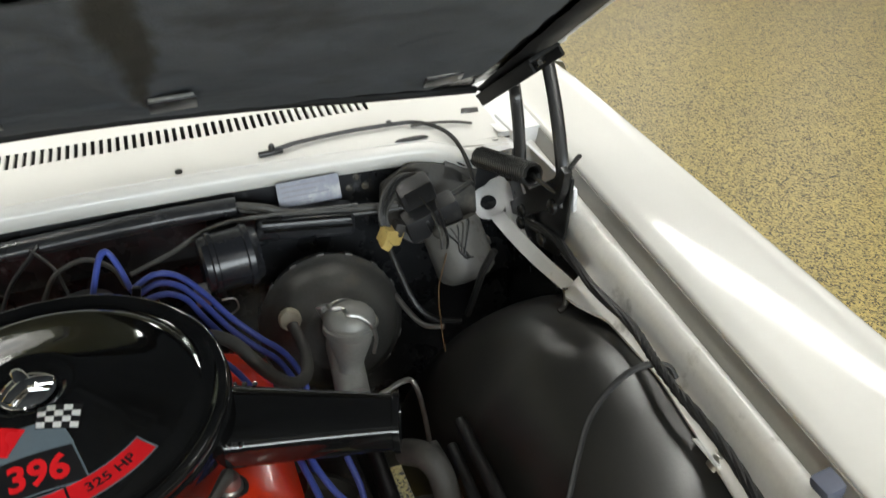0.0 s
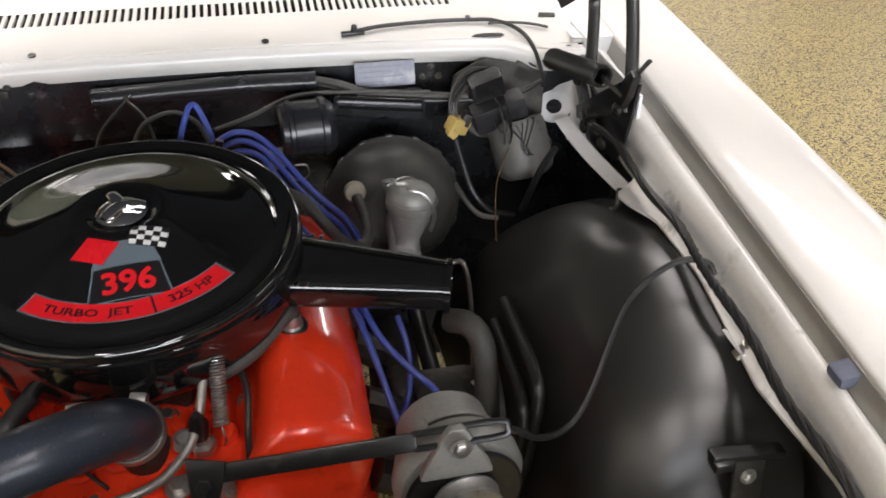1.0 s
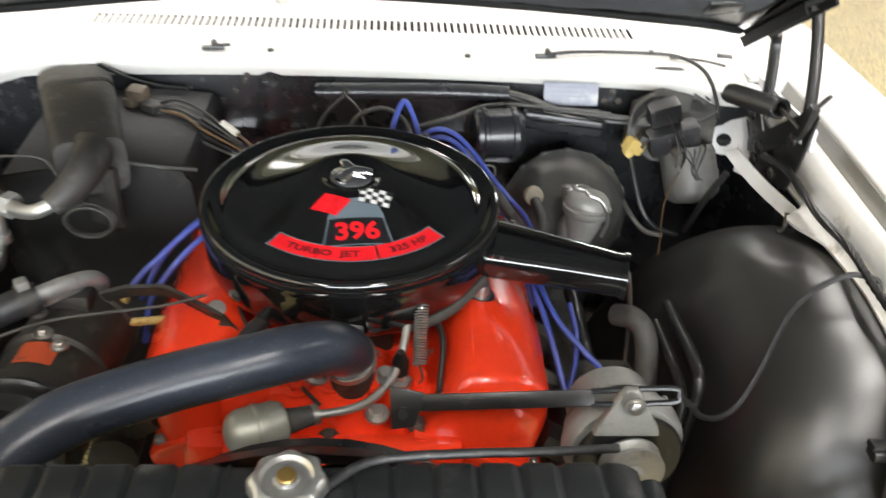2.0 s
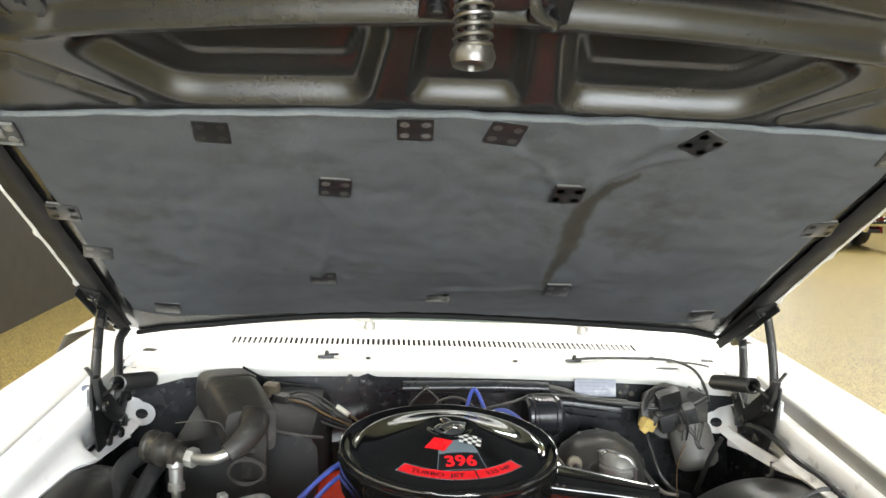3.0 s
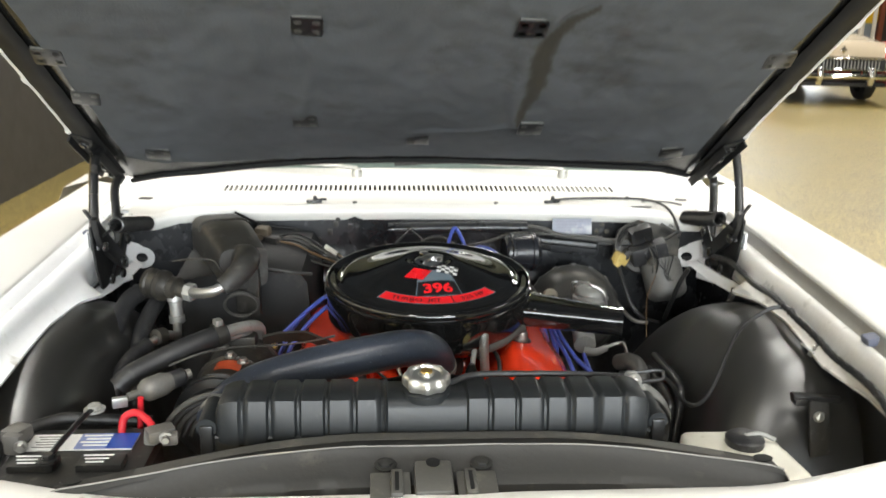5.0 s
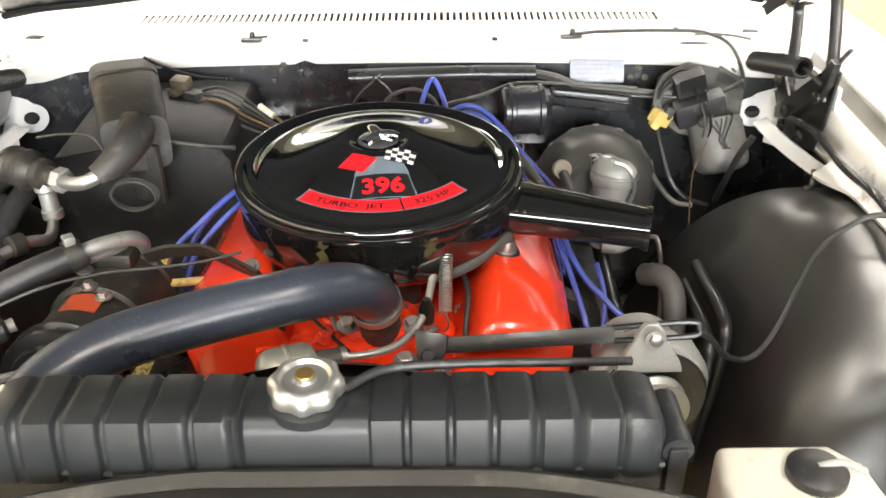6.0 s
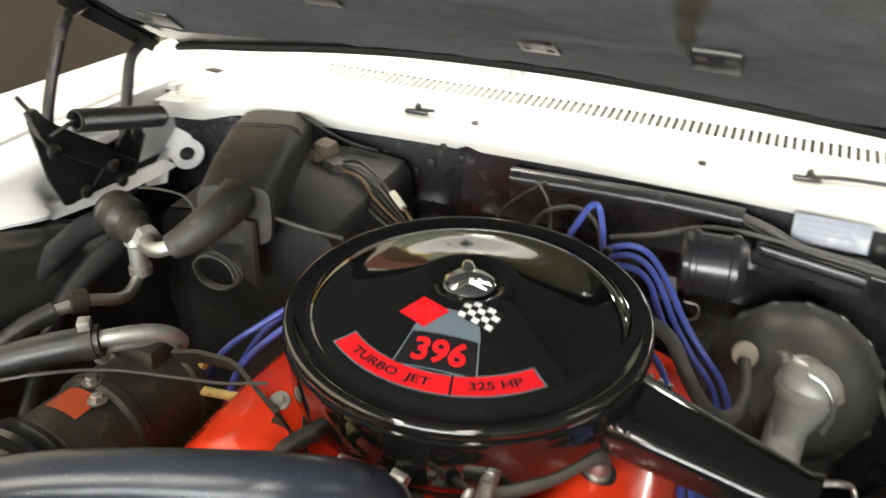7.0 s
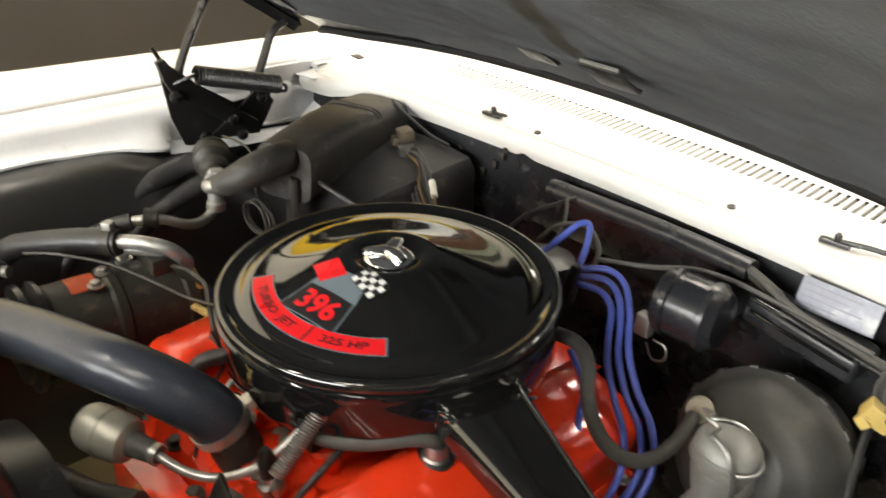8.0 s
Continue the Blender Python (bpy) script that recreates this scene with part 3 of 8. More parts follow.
sheet(bm, fire, along(-0.72, 0.72, 72), along(0.30, 0.978, 34))
part("firewall", bm, FIRE, body, "black painted steel firewall")
for bx, bz in ((-0.30, 0.93), (-0.27, 0.90), (-0.20, 0.955), (-0.22, 0.88), (0.44, 0.93), (0.452, 0.948), (0.466, 0.93)):
    bm = bolt(bmesh.new(), (bx, 1.236 + bow(bx) * 0.9, bz), (0, -1, 0.1), 0.004, 0.004)
    part("screw", bm, DIRTY, body)
for s in (1, -1):
    bm = bmesh.new()
    box(bm, (s * 0.706, 1.06, 0.60), (0.008, 0.42, 0.62))
    part("rear_apron", bm, FIRE, body, "black inner apron behind the wheel housing")
    bm = bmesh.new()
    prism(bm, [(0, 0), (0.052, 0.006), (0.060, 0.062), (0.012, 0.070)], 0.003, Matrix.Translation((s * 0.655 - (0.0 if s > 0 else 0.052), 1.165, 0.968)) @ Matrix.Rotation(radians(6), 4, "X"), 0.001)
    tab = part("corner_tab", bm, PRIMER, body, "cream painted corner tab with a bolt hole")
    bm = lathe(bmesh.new(), [(0.008, 0.0), (0.008, 0.0015), (0, 0.0017)], axis((s * 0.683, 1.205, 0.9755), (0, -0.1, 1)), 16)
    part("bolt_hole", bm, SATIN, tab)

# cowl with its slotted air intake
COWL = [(1.240, 0.955), (1.233, 0.966), (1.230, 0.978), (1.234, 0.986), (1.246, 0.9902), (1.2475, 0.9865), (1.2495, 0.9865), (1.251, 0.9906), (1.29, 0.996), (1.33, 1.000), (1.357, 1.0025)]
BACK = [(1.405, 1.0065), (1.44, 1.012), (1.49, 1.023), (1.53, 1.029)]
SLOT0, SLOT1, PITCH = -0.502, 0.515, 0.01271


def cowl_at(prof):
    def f(x, k):
        y, z = prof[k]
        ear = smoothstep(0.56, 0.64, abs(x))
        return Vector((x, y + bow(x) * (1 - smoothstep(1.25, 1.34, y)) - 0.02 * ear * (y < 1.255), z - 0.012 * ear * (y < 1.255) - 0.003 * (x / 0.6) ** 2))
    return f


xs = along(-0.70, 0.70, 56)
bm = bmesh.new()
sheet(bm, cowl_at(COWL), xs, range(len(COWL)))
sheet(bm, cowl_at(BACK), xs, range(len(BACK)))
band = [COWL[-1], BACK[0]]
for x0, x1 in ((-0.70, SLOT0), (SLOT1, 0.70)):
    sheet(bm, cowl_at(band), along(x0, x1, 6), range(2))
cowl = part("cowl", bm, WHITE, body, "white cowl panel with a long slotted air intake", angle=50)
bar_mesh = None
x = SLOT0
while x < SLOT1 - 0.004:
    c0, c1 = cowl_at(band)(x, 0), cowl_at(band)(x, 1)
    if bar_mesh is None:
        bm = bmesh.new()
        v = [bm.verts.new(Vector((c.x - c0.x + dx, c.y - c0.y, c.z - c0.z + dz))) for c in (c0, c1) for dx in (0, 0.0062) for dz in (0, -0.006)]
        for q in ((0, 2, 6, 4), (1, 3, 7, 5), (0, 1, 5, 4), (2, 3, 7, 6)):
            bm.faces.new([v[i] for i in q])
        bar_mesh = add_mesh("intake_bar", bm, WHITE, False)
    bar = new("intake_bar", bar_mesh)
    bar.parent = cowl
    bar.location = c0 - body.location
    x += PITCH
bm = bmesh.new()
sheet(bm, lambda x, k: Vector((x, [1.348, 1.352, 1.410, 1.414][k], [0.992, 0.92, 0.92, 1.0][k])), along(SLOT0 - 0.01, SLOT1 + 0.01, 20), range(4))
part("intake_trough", bm, TROUGH, cowl)
# pale braces that lie close under the slots in places
for first_slot, last_slot in ((19, 28), (36, 44), (55, 56), (71, 79)):
    x0, x1 = SLOT0 + first_slot * PITCH - 0.004, SLOT0 + (last_slot + 1) * PITCH - 0.002
    bm = bmesh.new()
    sheet(bm, lambda x, k: cowl_at(band)(x, k) + Vector((0, 0.004 - 0.008 * k, -0.015 - 0.006 * k)), along(x0, x1, 6), range(2), lambda x, k: cowl_at(band)(x, k) + Vector((0, 0.004 - 0.008 * k, -0.019 - 0.006 * k)))
    part("trough_brace", bm, GUTTER, cowl, "pale brace under the intake slots")
for hx, hy in ((0.19, 1.262), (-0.16, 1.263)):
    bm = lathe(bmesh.new(), [(0.0058, 0.0), (0.0058, 0.0022), (0, 0.0024)], axis((hx, hy + bow(hx), 0.992), (0, -0.15, 1)), 14)
    part("plug", bm, SATIN, cowl, "small dark plug")

for s in (1, -1):
    bm = bmesh.new()
    prism(bm, [(0, 0), (0.030, -0.004), (0.034, 0.010), (0.006, 0.016)], 0.002, Matrix.Translation((s * 0.672 - 0.017, 1.286, 0.9935)) @ Matrix.Rotation(radians(6), 4, "X"), 0.0006)
    part("corner_gap", bm, SATIN, cowl, "dark gap in the cowl corner")
    for gx, gy in ((0.634, 1.262), (0.652, 1.276), (0.690, 1.262)):
        bm = lathe(bmesh.new(), [(0.006, 0.0), (0.005, 0.0015), (0, 0.0016)], axis((s * gx, gy, 0.988), (0, -0.15, 1)) @ Matrix.Diagonal((1.8, 0.7, 1, 1)), 12)
        part("rust_chip", bm, DIRTY, cowl, "rusty paint chip")

# white corner panels between the cowl and the fenders
for s in (1, -1):
    bm = bmesh.new()
    sheet(bm, lambda y, k: Vector((s * [0.690, 0.735, 0.790, 0.800][k], y, [0.9865, 0.984, 0.986, 0.975][k] + 0.03 * smoothstep(1.33, 1.5, y))), along(1.205, 1.53, 10), range(4))
    sheet(bm, lambda z, k: Vector((s * [0.690, 0.745, 0.790][k], 1.205, z)), along(0.86, 0.985, 3), range(3))
    part("cowl_corner", bm, PRIMER, cowl, "white corner panel behind the hinge")

# windshield, wipers and a plain cabin
bm = bmesh.new()
sheet(bm, lambda x, k: Vector((x * (1 - 0.10 * k), 1.535 + bow(x) * 0.8 + 0.30 * k, 1.024 + 0.36 * k)), along(-0.66, 0.66, 20), along(0, 1, 6))
glass = part("windshield", bm, GLASS, body, "green-tinted windshield glass")
glass.visible_shadow = False
bm = bmesh.new()
sheet(bm, lambda x, k: Vector((x * (0.90 - 0.02 * k), 1.83 + bow(x) * 0.6 + 1.5 * k, 1.378 + 0.05 * math.sin(k * math.pi) - 0.03 * (x / 0.6) ** 2)), along(-0.66, 0.66, 12), along(0, 1, 10))
sheet(bm, lambda x, k: Vector((x * (0.88 + 0.1 * k), 3.33 + 0.35 * k, 1.375 - 0.33 * k)), along(-0.66, 0.66, 12), along(0, 1, 4))
sheet(bm, lambda x, k: Vector((x * 1.2, 3.6 + (TAIL - 3.6) * k, 1.03 - 0.06 * k)), along(-0.68, 0.68, 12), along(0, 1, 4))
sheet(bm, lambda x, k: Vector((x, TAIL, 0.3 + 0.68 * k)), along(-0.84, 0.84, 6), along(0, 1, 4))
part("roof", bm, WHITE, body)
for s in (1, -1):
    bm = bmesh.new()
    sheet(bm, lambda y, k: Vector((s * (0.83 - 0.22 * k), 1.60 + (y - 1.60) * (1 - 0.22 * k) + 0.25 * k, 1.01 + 0.37 * k)), along(1.60, 3.65, 8), along(0, 1, 3))
    part("side_window", bm, GLASS, body)
bm = bmesh.new()
box(bm, (0, 1.64, 0.98), (1.42, 0.22, 0.10), bevel=0.03)
part("dashboard", bm, material("grey_green_vinyl", (0.11, 0.135, 0.13), 0.5, var=0.12), body, "grey-green dashboard top")

# nose: header panel and grille face
bm = bmesh.new()


def header(x, k):
    prof = [(0.132, 0.872), (0.128, 0.882), (0.118, 0.888), (0.09, 0.890), (0.03, 0.882), (-0.04, 0.872), (-0.11, 0.835), (-0.13, 0.80), (-0.128, 0.74)]
    y, z = prof[k]
    side = smoothstep(0.35, 0.68, abs(x))
    centre = 0.055 * math.exp(-(x / 0.05) ** 2) * (k < 4)
    return Vector((x, y + 0.035 * side - centre * 0.35 + (0.02 * side if k < 4 else 0), z + 0.010 * side + centre * 0.16))


sheet(bm, header, along(-0.70, 0.70, 60), range(9))
part("header_panel", bm, WHITE, body, "glossy white front header panel")
bm = bmesh.new()
for k in range(9):
    box(bm, (0, -0.10, 0.46 + 0.033 * k), (1.56, 0.02, 0.012))
part("grille", bm, CHROME, body)
bm = bmesh.new()
box(bm, (0, -0.16, 0.40), (1.80, 0.12, 0.13), bevel=0.04, seg=3)
part("bumper", bm, CHROME, body)
bm = bmesh.new()
for k in range(70):
    box(bm, (-0.36 + k * 0.0105, 0.165, 0.858), (0.004, 0.012, 0.05))
part("condenser_fin", bm, SUPPORT, body, smooth=False)
for s in (1, -1):
    for wy in (0.58, 3.45):
        bm = bmesh.new()
        lathe(bm, [(0.20, -0.10), (0.30, -0.105), (0.328, -0.07), (0.332, 0), (0.328, 0.07), (0.30, 0.105), (0.20, 0.10)], axis((s * 0.76, wy, 0.332), (1, 0, 0)), 36, caps=False)
        root = part("wheel", bm, TYRE, body, "black tyre on a steel rim")
        bm = bmesh.new()
        lathe(bm, [(0.205, -0.09), (0.19, -0.04), (0.19, 0.04), (0.205, 0.09), (0.0, 0.05)], axis((s * 0.76, wy, 0.332), (s, 0, 0)), 24)
        part("rim", bm, STEEL, root)

# ---- the raised hood ----
HX = -0.020


def hood_z(y):
    return 1.2368 - 0.6196 * (y - 0.9294)


HN = Vector((0, 0.527, 0.850))


def hood_rear(x):
    return max(1.215 - 0.212 * x * x, 1.150) + 0.038 * smoothstep(0.56, 0.66, abs(x)) - 0.022 * math.copysign(smoothstep(0.2, 0.6, abs(x)), x)


def hood_front(x):
    return 0.161 + 0.057 * smoothstep(0.10, 0.62, abs(x)) - 0.022 * x


def hood_p(x, y, down=0.0):
    """A point of the hood's inner face; down: metres towards the engine."""
    lift = smoothstep(0.80, 1.20, y) * max(0.0484 - 0.185 * x * x, -0.008)
    lift += 0.004 * smoothstep(0.60, 0.70, abs(x))
    return Vector((x + HX, y, hood_z(y) + lift)) - HN * down


def seg_dist(px, py, a, b):
    ax, ay, bx, by = *a, *b
    t = clampf(((px - ax) * (bx - ax) + (py - ay) * (by - ay)) / ((bx - ax) ** 2 + (by - ay) ** 2 + 1e-9))
    return math.hypot(px - ax - t * (bx - ax), py - ay - t * (by - ay))


def soft_poly(px, py, poly, k):
    """Signed distance to a convex outline with its corners rounded."""
    total = 0.0
    for i, (x0, y0) in enumerate(poly):
        x1, y1 = poly[(i + 1) % len(poly)]
        d = ((y1 - y0) * (px - x0) - (x1 - x0) * (py - y0)) / math.hypot(x1 - x0, y1 - y0)
        total += math.exp(clampf(d / k, -40, 40))
    return k * math.log(total)


def line_dist(px, py, pts):
    return min(seg_dist(px, py, a, b) for a, b in zip(pts, pts[1:]))


POCKET = [(0.100, 0.286), (0.21, 0.286), (0.40, 0.303), (0.465, 0.318), (0.487, 0.345), (0.455, 0.378), (0.378, 0.434), (0.128, 0.428)]
DEEP = [(0.127, 0.306), (0.30, 0.313), (0.400, 0.333), (0.348, 0.376), (0.152, 0.370)]
MIDP = [(-0.068, 0.290), (0.068, 0.290), (0.077, 0.422), (-0.077, 0.422)]
ARCH = [(0.630, 0.468), (0.633, 0.418), (0.618, 0.388), (0.590, 0.370), (0.560, 0.368), (0.505, 0.398), (0.437, 0.437)]
BEAM = [(0.0, 0.258), (0.065, 0.261), (0.22, 0.271), (0.39, 0.287), (0.50, 0.301), (0.63, 0.308)]
BEAM2 = [(0.08, 0.188), (0.25, 0.206), (0.36, 0.221), (0.45, 0.236)]
BEAM3 = [(0.520, 0.245), (0.625, 0.248)]


def hood_down(x, y):
    """Relief of the pressed inner panel: positive towards the engine."""
    rim, y0 = abs(x), y
    x, y = x + 0.013, y + 0.016 * x
    ax = abs(x)
    d = 0.0
    if y < 0.52:
        d -= 0.0295 * smoothstep(0.006, -0.022, soft_poly(ax, y, POCKET, 0.008))
        d -= 0.0045 * smoothstep(0.001, -0.004, soft_poly(ax, y, DEEP, 0.003))
        d -= 0.027 * smoothstep(0.005, -0.021, soft_poly(x, y, MIDP, 0.007))
        d -= 0.013 * math.exp(-(line_dist(ax, y, ARCH) / 0.010) ** 2)
        d += 0.025 * math.exp(-(line_dist(ax, y, BEAM) / 0.016) ** 2)
        d += 0.018 * math.exp(-(min(line_dist(ax, y, BEAM2), line_dist(ax, y, BEAM3)) / 0.0115) ** 2)
        fr = y0 - hood_front(x - 0.013)
        d += 0.012 * smoothstep(0.034, 0.010, fr)
        d += 0.010 * math.exp(-(((ax - 0.51) ** 2 + (y - 0.275) ** 2) / 0.030 ** 2) ** 2)
    d -= 0.006 * smoothstep(0.640, 0.668, rim)
    return d


hood = thing("hood", "raised white hood with a black pressed inner panel", "hood", (HX, 1.2, 1.06))
bm = bmesh.new()
nx, ny = 280, 150
cols = along(-0.706, 0.706, nx)


def hood_v(x, j):
    f, r = hood_front(x) + 0.012, hood_rear(x) - 0.006
    t = j / ny
    t = t * 0.38 / 0.72 if t < 0.72 else 0.38 + (t - 0.72) / 0.28 * 0.62
    y = f + (r - f) * t
    return hood_p(x, y, hood_down(x, y))


sheet(bm, hood_v, cols, range(ny + 1))
part("inner_panel", bm, HOODIN, hood, "satin black pressed inner panel with ribs and pockets", angle=80)

# outer skin with hemmed white edges
bm = bmesh.new()


def skin_v(x, k):
    f, r = hood_front(x), hood_rear(x)
    if k <= 20:
        y = f + (r - f) * k / 20
        rise = 0.045 * smoothstep(0, 2, k)
        up = (0.014 + rise) - (0.008 + rise) * smoothstep(0.58, 0.712, abs(x))
        return hood_p(x, y, -up)
    return hood_p(x, r, -0.008)


sheet(bm, skin_v, along(-0.710, 0.710, 60), range(22))
part("outer_skin", bm, WHITE, hood, "glossy white outer skin")
for s in (1, -1):
    bm = bmesh.new()

    def hem(y, k, s=s):
        notch = sum(0.006 * math.exp(-((y - c) / 0.010) ** 2) for c in (0.47, 0.60, 0.80, 0.985))
        prof = [(0.7100, -0.006), (0.7120, -0.002), (0.7110, 0.003), (0.7070, 0.0035), (0.704, -0.001)]
        x, d = prof[k]
        return hood_p(s * (x + notch * (k in (1, 2, 3))), y, d)
    sheet(bm, hem, along(hood_front(0.72), hood_rear(0.70), 120), range(5))
    part("side_hem", bm, WHITE, hood)
bm = bmesh.new()


def lip(x, k):
    f = hood_front(x)
    wob = 0.0015 * math.sin(x * 60)
    prof = [(0.014, 0.011), (0.007, 0.018), (-0.003, 0.019 + wob), (-0.013, 0.013), (-0.017, 0.009), (-0.019, 0.004), (-0.014, -0.010), (0.0, -0.0142)]
    dy, d = prof[k]
    tip = 0.02 * math.exp(-(x / 0.12) ** 2)
    return hood_p(x, f + dy - tip * (k > 2), d)


sheet(bm, lip, along(-0.712, 0.712, 80), range(8))
part("front_lip", bm, WHITE, hood, "white rolled front lip")
# black rubber edge along the rear
bm = bmesh.new()
tube(bm, [hood_p(x, hood_rear(x) - 0.004, 0.004) for x in along(-0.655, 0.655, 16)], 0.006, 8, 3)
part("rear_seal", bm, EDGEBLACK, hood)
for s in (1, -1):
    bm = bmesh.new()

    def edge_band(y, k, s=s):
        x, d = [(0.655, 0.004), (0.664, 0.010), (0.680, 0.010), (0.698, 0.006), (0.707, 0.001)][k]
        return hood_p(s * x, y, d + 0.0006 * math.sin(y * 90 + k))
    sheet(bm, edge_band, along(0.245, hood_rear(0.68) - 0.004, 70), range(5))
    part("edge_band", bm, EDGEBLACK, hood, "matt black folded side flange")
# small rubber buffers and holes of the front beam
for bx, by in ((-0.515, 0.275), (0.505, 0.272)):
    bm = bmesh.new()
    p = hood_p(bx, by, hood_down(bx, by))
    lathe(bm, [(0.026, 0), (0.026, 0.004), (0.021, 0.0045), (0.020, 0.002), (0.006, 0.002), (0.006, 0.006), (0, 0.006)], axis(p, -HN), 24)
    part("stop_buffer", bm, SATIN, hood, "round black stop buffer")
for bx, by in ((-0.234, 0.300), (0.20, 0.300)):
    bm = bmesh.new()
    lathe(bm, [(0.011, 0.0), (0.009, 0.003), (0.0, 0.001)], axis(hood_p(bx, by, hood_down(bx, by)), -HN), 16)
    part("drain_plug", bm, RUBBER, hood)

# latch plate, striker rod and spring
latch = thing("hood_latch", "dark steel hood latch plate with a coil spring striker", "latch", hood_p(-0.01, 0.27, 0.01))
UY = Vector((0, 0.85, -0.527))


def on_latch(x, y, d=0.0):
    return hood_p(x, 0.218, 0.018) + UY * y - HN * d


for n, x0, x1, y0, y1 in (("latch_plate", -0.085, -0.045, -0.055, 0.045), ("latch_plate", 0.035, 0.080, -0.055, 0.045)):
    bm = bmesh.new()
    c = on_latch((x0 + x1) / 2, (y0 + y1) / 2, 0.004)
    box(bm, c, (x1 - x0, y1 - y0, 0.004), Matrix(((1, 0, 0, 0), (0, UY.y, HN.y, 0), (0, UY.z, HN.z, 0), (0, 0, 0, 1))), 0.003)
    part(n, bm, HOODIN, latch)
    for q in (-0.035, 0.028):
        part("bolt", bolt(bmesh.new(), on_latch((x0 + x1) / 2, q, 0.006), -HN, 0.008, 0.008), HOODIN, latch)
bm = bmesh.new()
prism(bm, [(-0.05, -0.05), (0.04, -0.05), (0.04, 0.0), (0.022, 0.012), (-0.03, 0.012), (-0.05, 0.0)], 0.02, Matrix(((1, 0, 0, on_latch(0, 0).x), (0, UY.y, -HN.y, on_latch(0, 0).y), (0, UY.z, -HN.z, on_latch(0, 0).z), (0, 0, 0, 1))), 0.004)
part("latch_cup", bm, HOODIN, latch)
STR = on_latch(-0.03, -0.012, 0.02)
SD = (-HN * 0.93 + UY * 0.36).normalized()
bm = bmesh.new()
turns, length = 5.5, 0.058
hel = []
am = axis(STR, SD)
for i in range(int(turns * 14) + 1):
    a = i / 14 * 2 * math.pi
    hel.append(am @ Vector((0.019 * math.cos(a), 0.019 * math.sin(a), length * i / (turns * 14))))
tube(bm, hel, 0.0026, 6, 1, smooth=False)
part("spring", bm, SPRINGSTEEL, latch, "worn steel coil spring")
bm = bmesh.new()
lathe(bm, [(0.007, -0.02), (0.007, length), (0.022, length), (0.024, length + 0.006), (0.021, length + 0.016), (0.012, length + 0.018), (0.011, length + 0.012), (0.0, length + 0.011)], am, 22)
part("striker", bm, SPRINGSTEEL, latch)
bm = bmesh.new()
tube(bm, [on_latch(0.03, -0.06, 0.02), on_latch(0.03, -0.03, 0.05), on_latch(0.055, -0.005, 0.05), on_latch(0.06, 0.02, 0.01)], 0.007, 8, 4, flat=0.5)
part("safety_hook", bm, HOODIN, latch)

# insulation pad and its retainers
pad = thing("insulation_pad", "grey fibre insulation pad, creased, clipped under the hood", "hood insulation", hood_p(0, 0.8, 0.01))
CREASES = [([(0.27, 0.462), (0.205, 0.54), (0.185, 0.64), (0.172, 0.76), (0.19, 0.90), (0.212, 0.935)], 0.008, 0.018), ([(-0.212, 0.63), (-0.185, 0.70), (-0.21, 0.80), (-0.236, 0.925)], 0.004, 0.010), ([(0.207, 0.93), (0.12, 0.985), (0.0, 1.015)], 0.006, 0.012), ([(0.16, 0.61), (0.12, 0.53), (0.07, 0.50)], 0.004, 0.010), ([(0.20, 0.57), (0.26, 0.52), (0.31, 0.50)], 0.004, 0.010)]


def pad_down(x, y):
    d = 0.010 + 0.006 * (noise.noise(Vector((x * 3.1, y * 3.1, 0.3))) + 0.5 * noise.noise(Vector((x * 9, y * 9, 4))))
    d += 0.0025 * noise.noise(Vector((x * 30, y * 30, 9)))
    for line, h, w in CREASES:
        d += h * math.exp(-(line_dist(x, y, line) / w) ** 2)
    return d


def pad_top(x):
    return 0.432 + 0.028 * (abs(x) / 0.62) ** 1.5 - 0.018 * x + 0.004 * noise.noise(Vector((x * 11, 2, 0)))


def pad_low(x):
    return min(hood_rear(x) - 0.034, 1.178 - 0.33 * x * x - 0.02 * x) + 0.004 * noise.noise(Vector((x * 9, 7, 0)))


def pad_v(u, t, extra=0.0):
    half = 0.632 - 0.012 * t + 0.004 * noise.noise(Vector((t * 8, u, 1)))
    x = u * half
    y = pad_top(x) + (pad_low(x) - pad_top(x)) * t
    return hood_p(x, y, pad_down(x, y) + extra)


STAIN = [(0.262, 0.549, 0.006), (0.226, 0.580, 0.011), (0.204, 0.625, 0.018), (0.202, 0.680, 0.020), (0.208, 0.732, 0.019), (0.209, 0.787, 0.016), (0.201, 0.859, 0.009), (0.201, 0.908, 0.005)]


def stain_at(x, y):
    """How oily the pad is, 0 to 1: a streak along the crease and a faint patch beside it."""
    best = 0.0
    for (ax, ay, aw), (bx, by, bw) in zip(STAIN, STAIN[1:]):
        t = clampf(((x - ax) * (bx - ax) + (y - ay) * (by - ay)) / ((bx - ax) ** 2 + (by - ay) ** 2))
        d = math.hypot(x - ax - t * (bx - ax), y - ay - t * (by - ay))
        w = (aw + (bw - aw) * t) * (1 + 0.35 * noise.noise(Vector((x * 40, y * 40, 5))))
        best = max(best, smoothstep(1.25, 0.70, d / w))
    return best


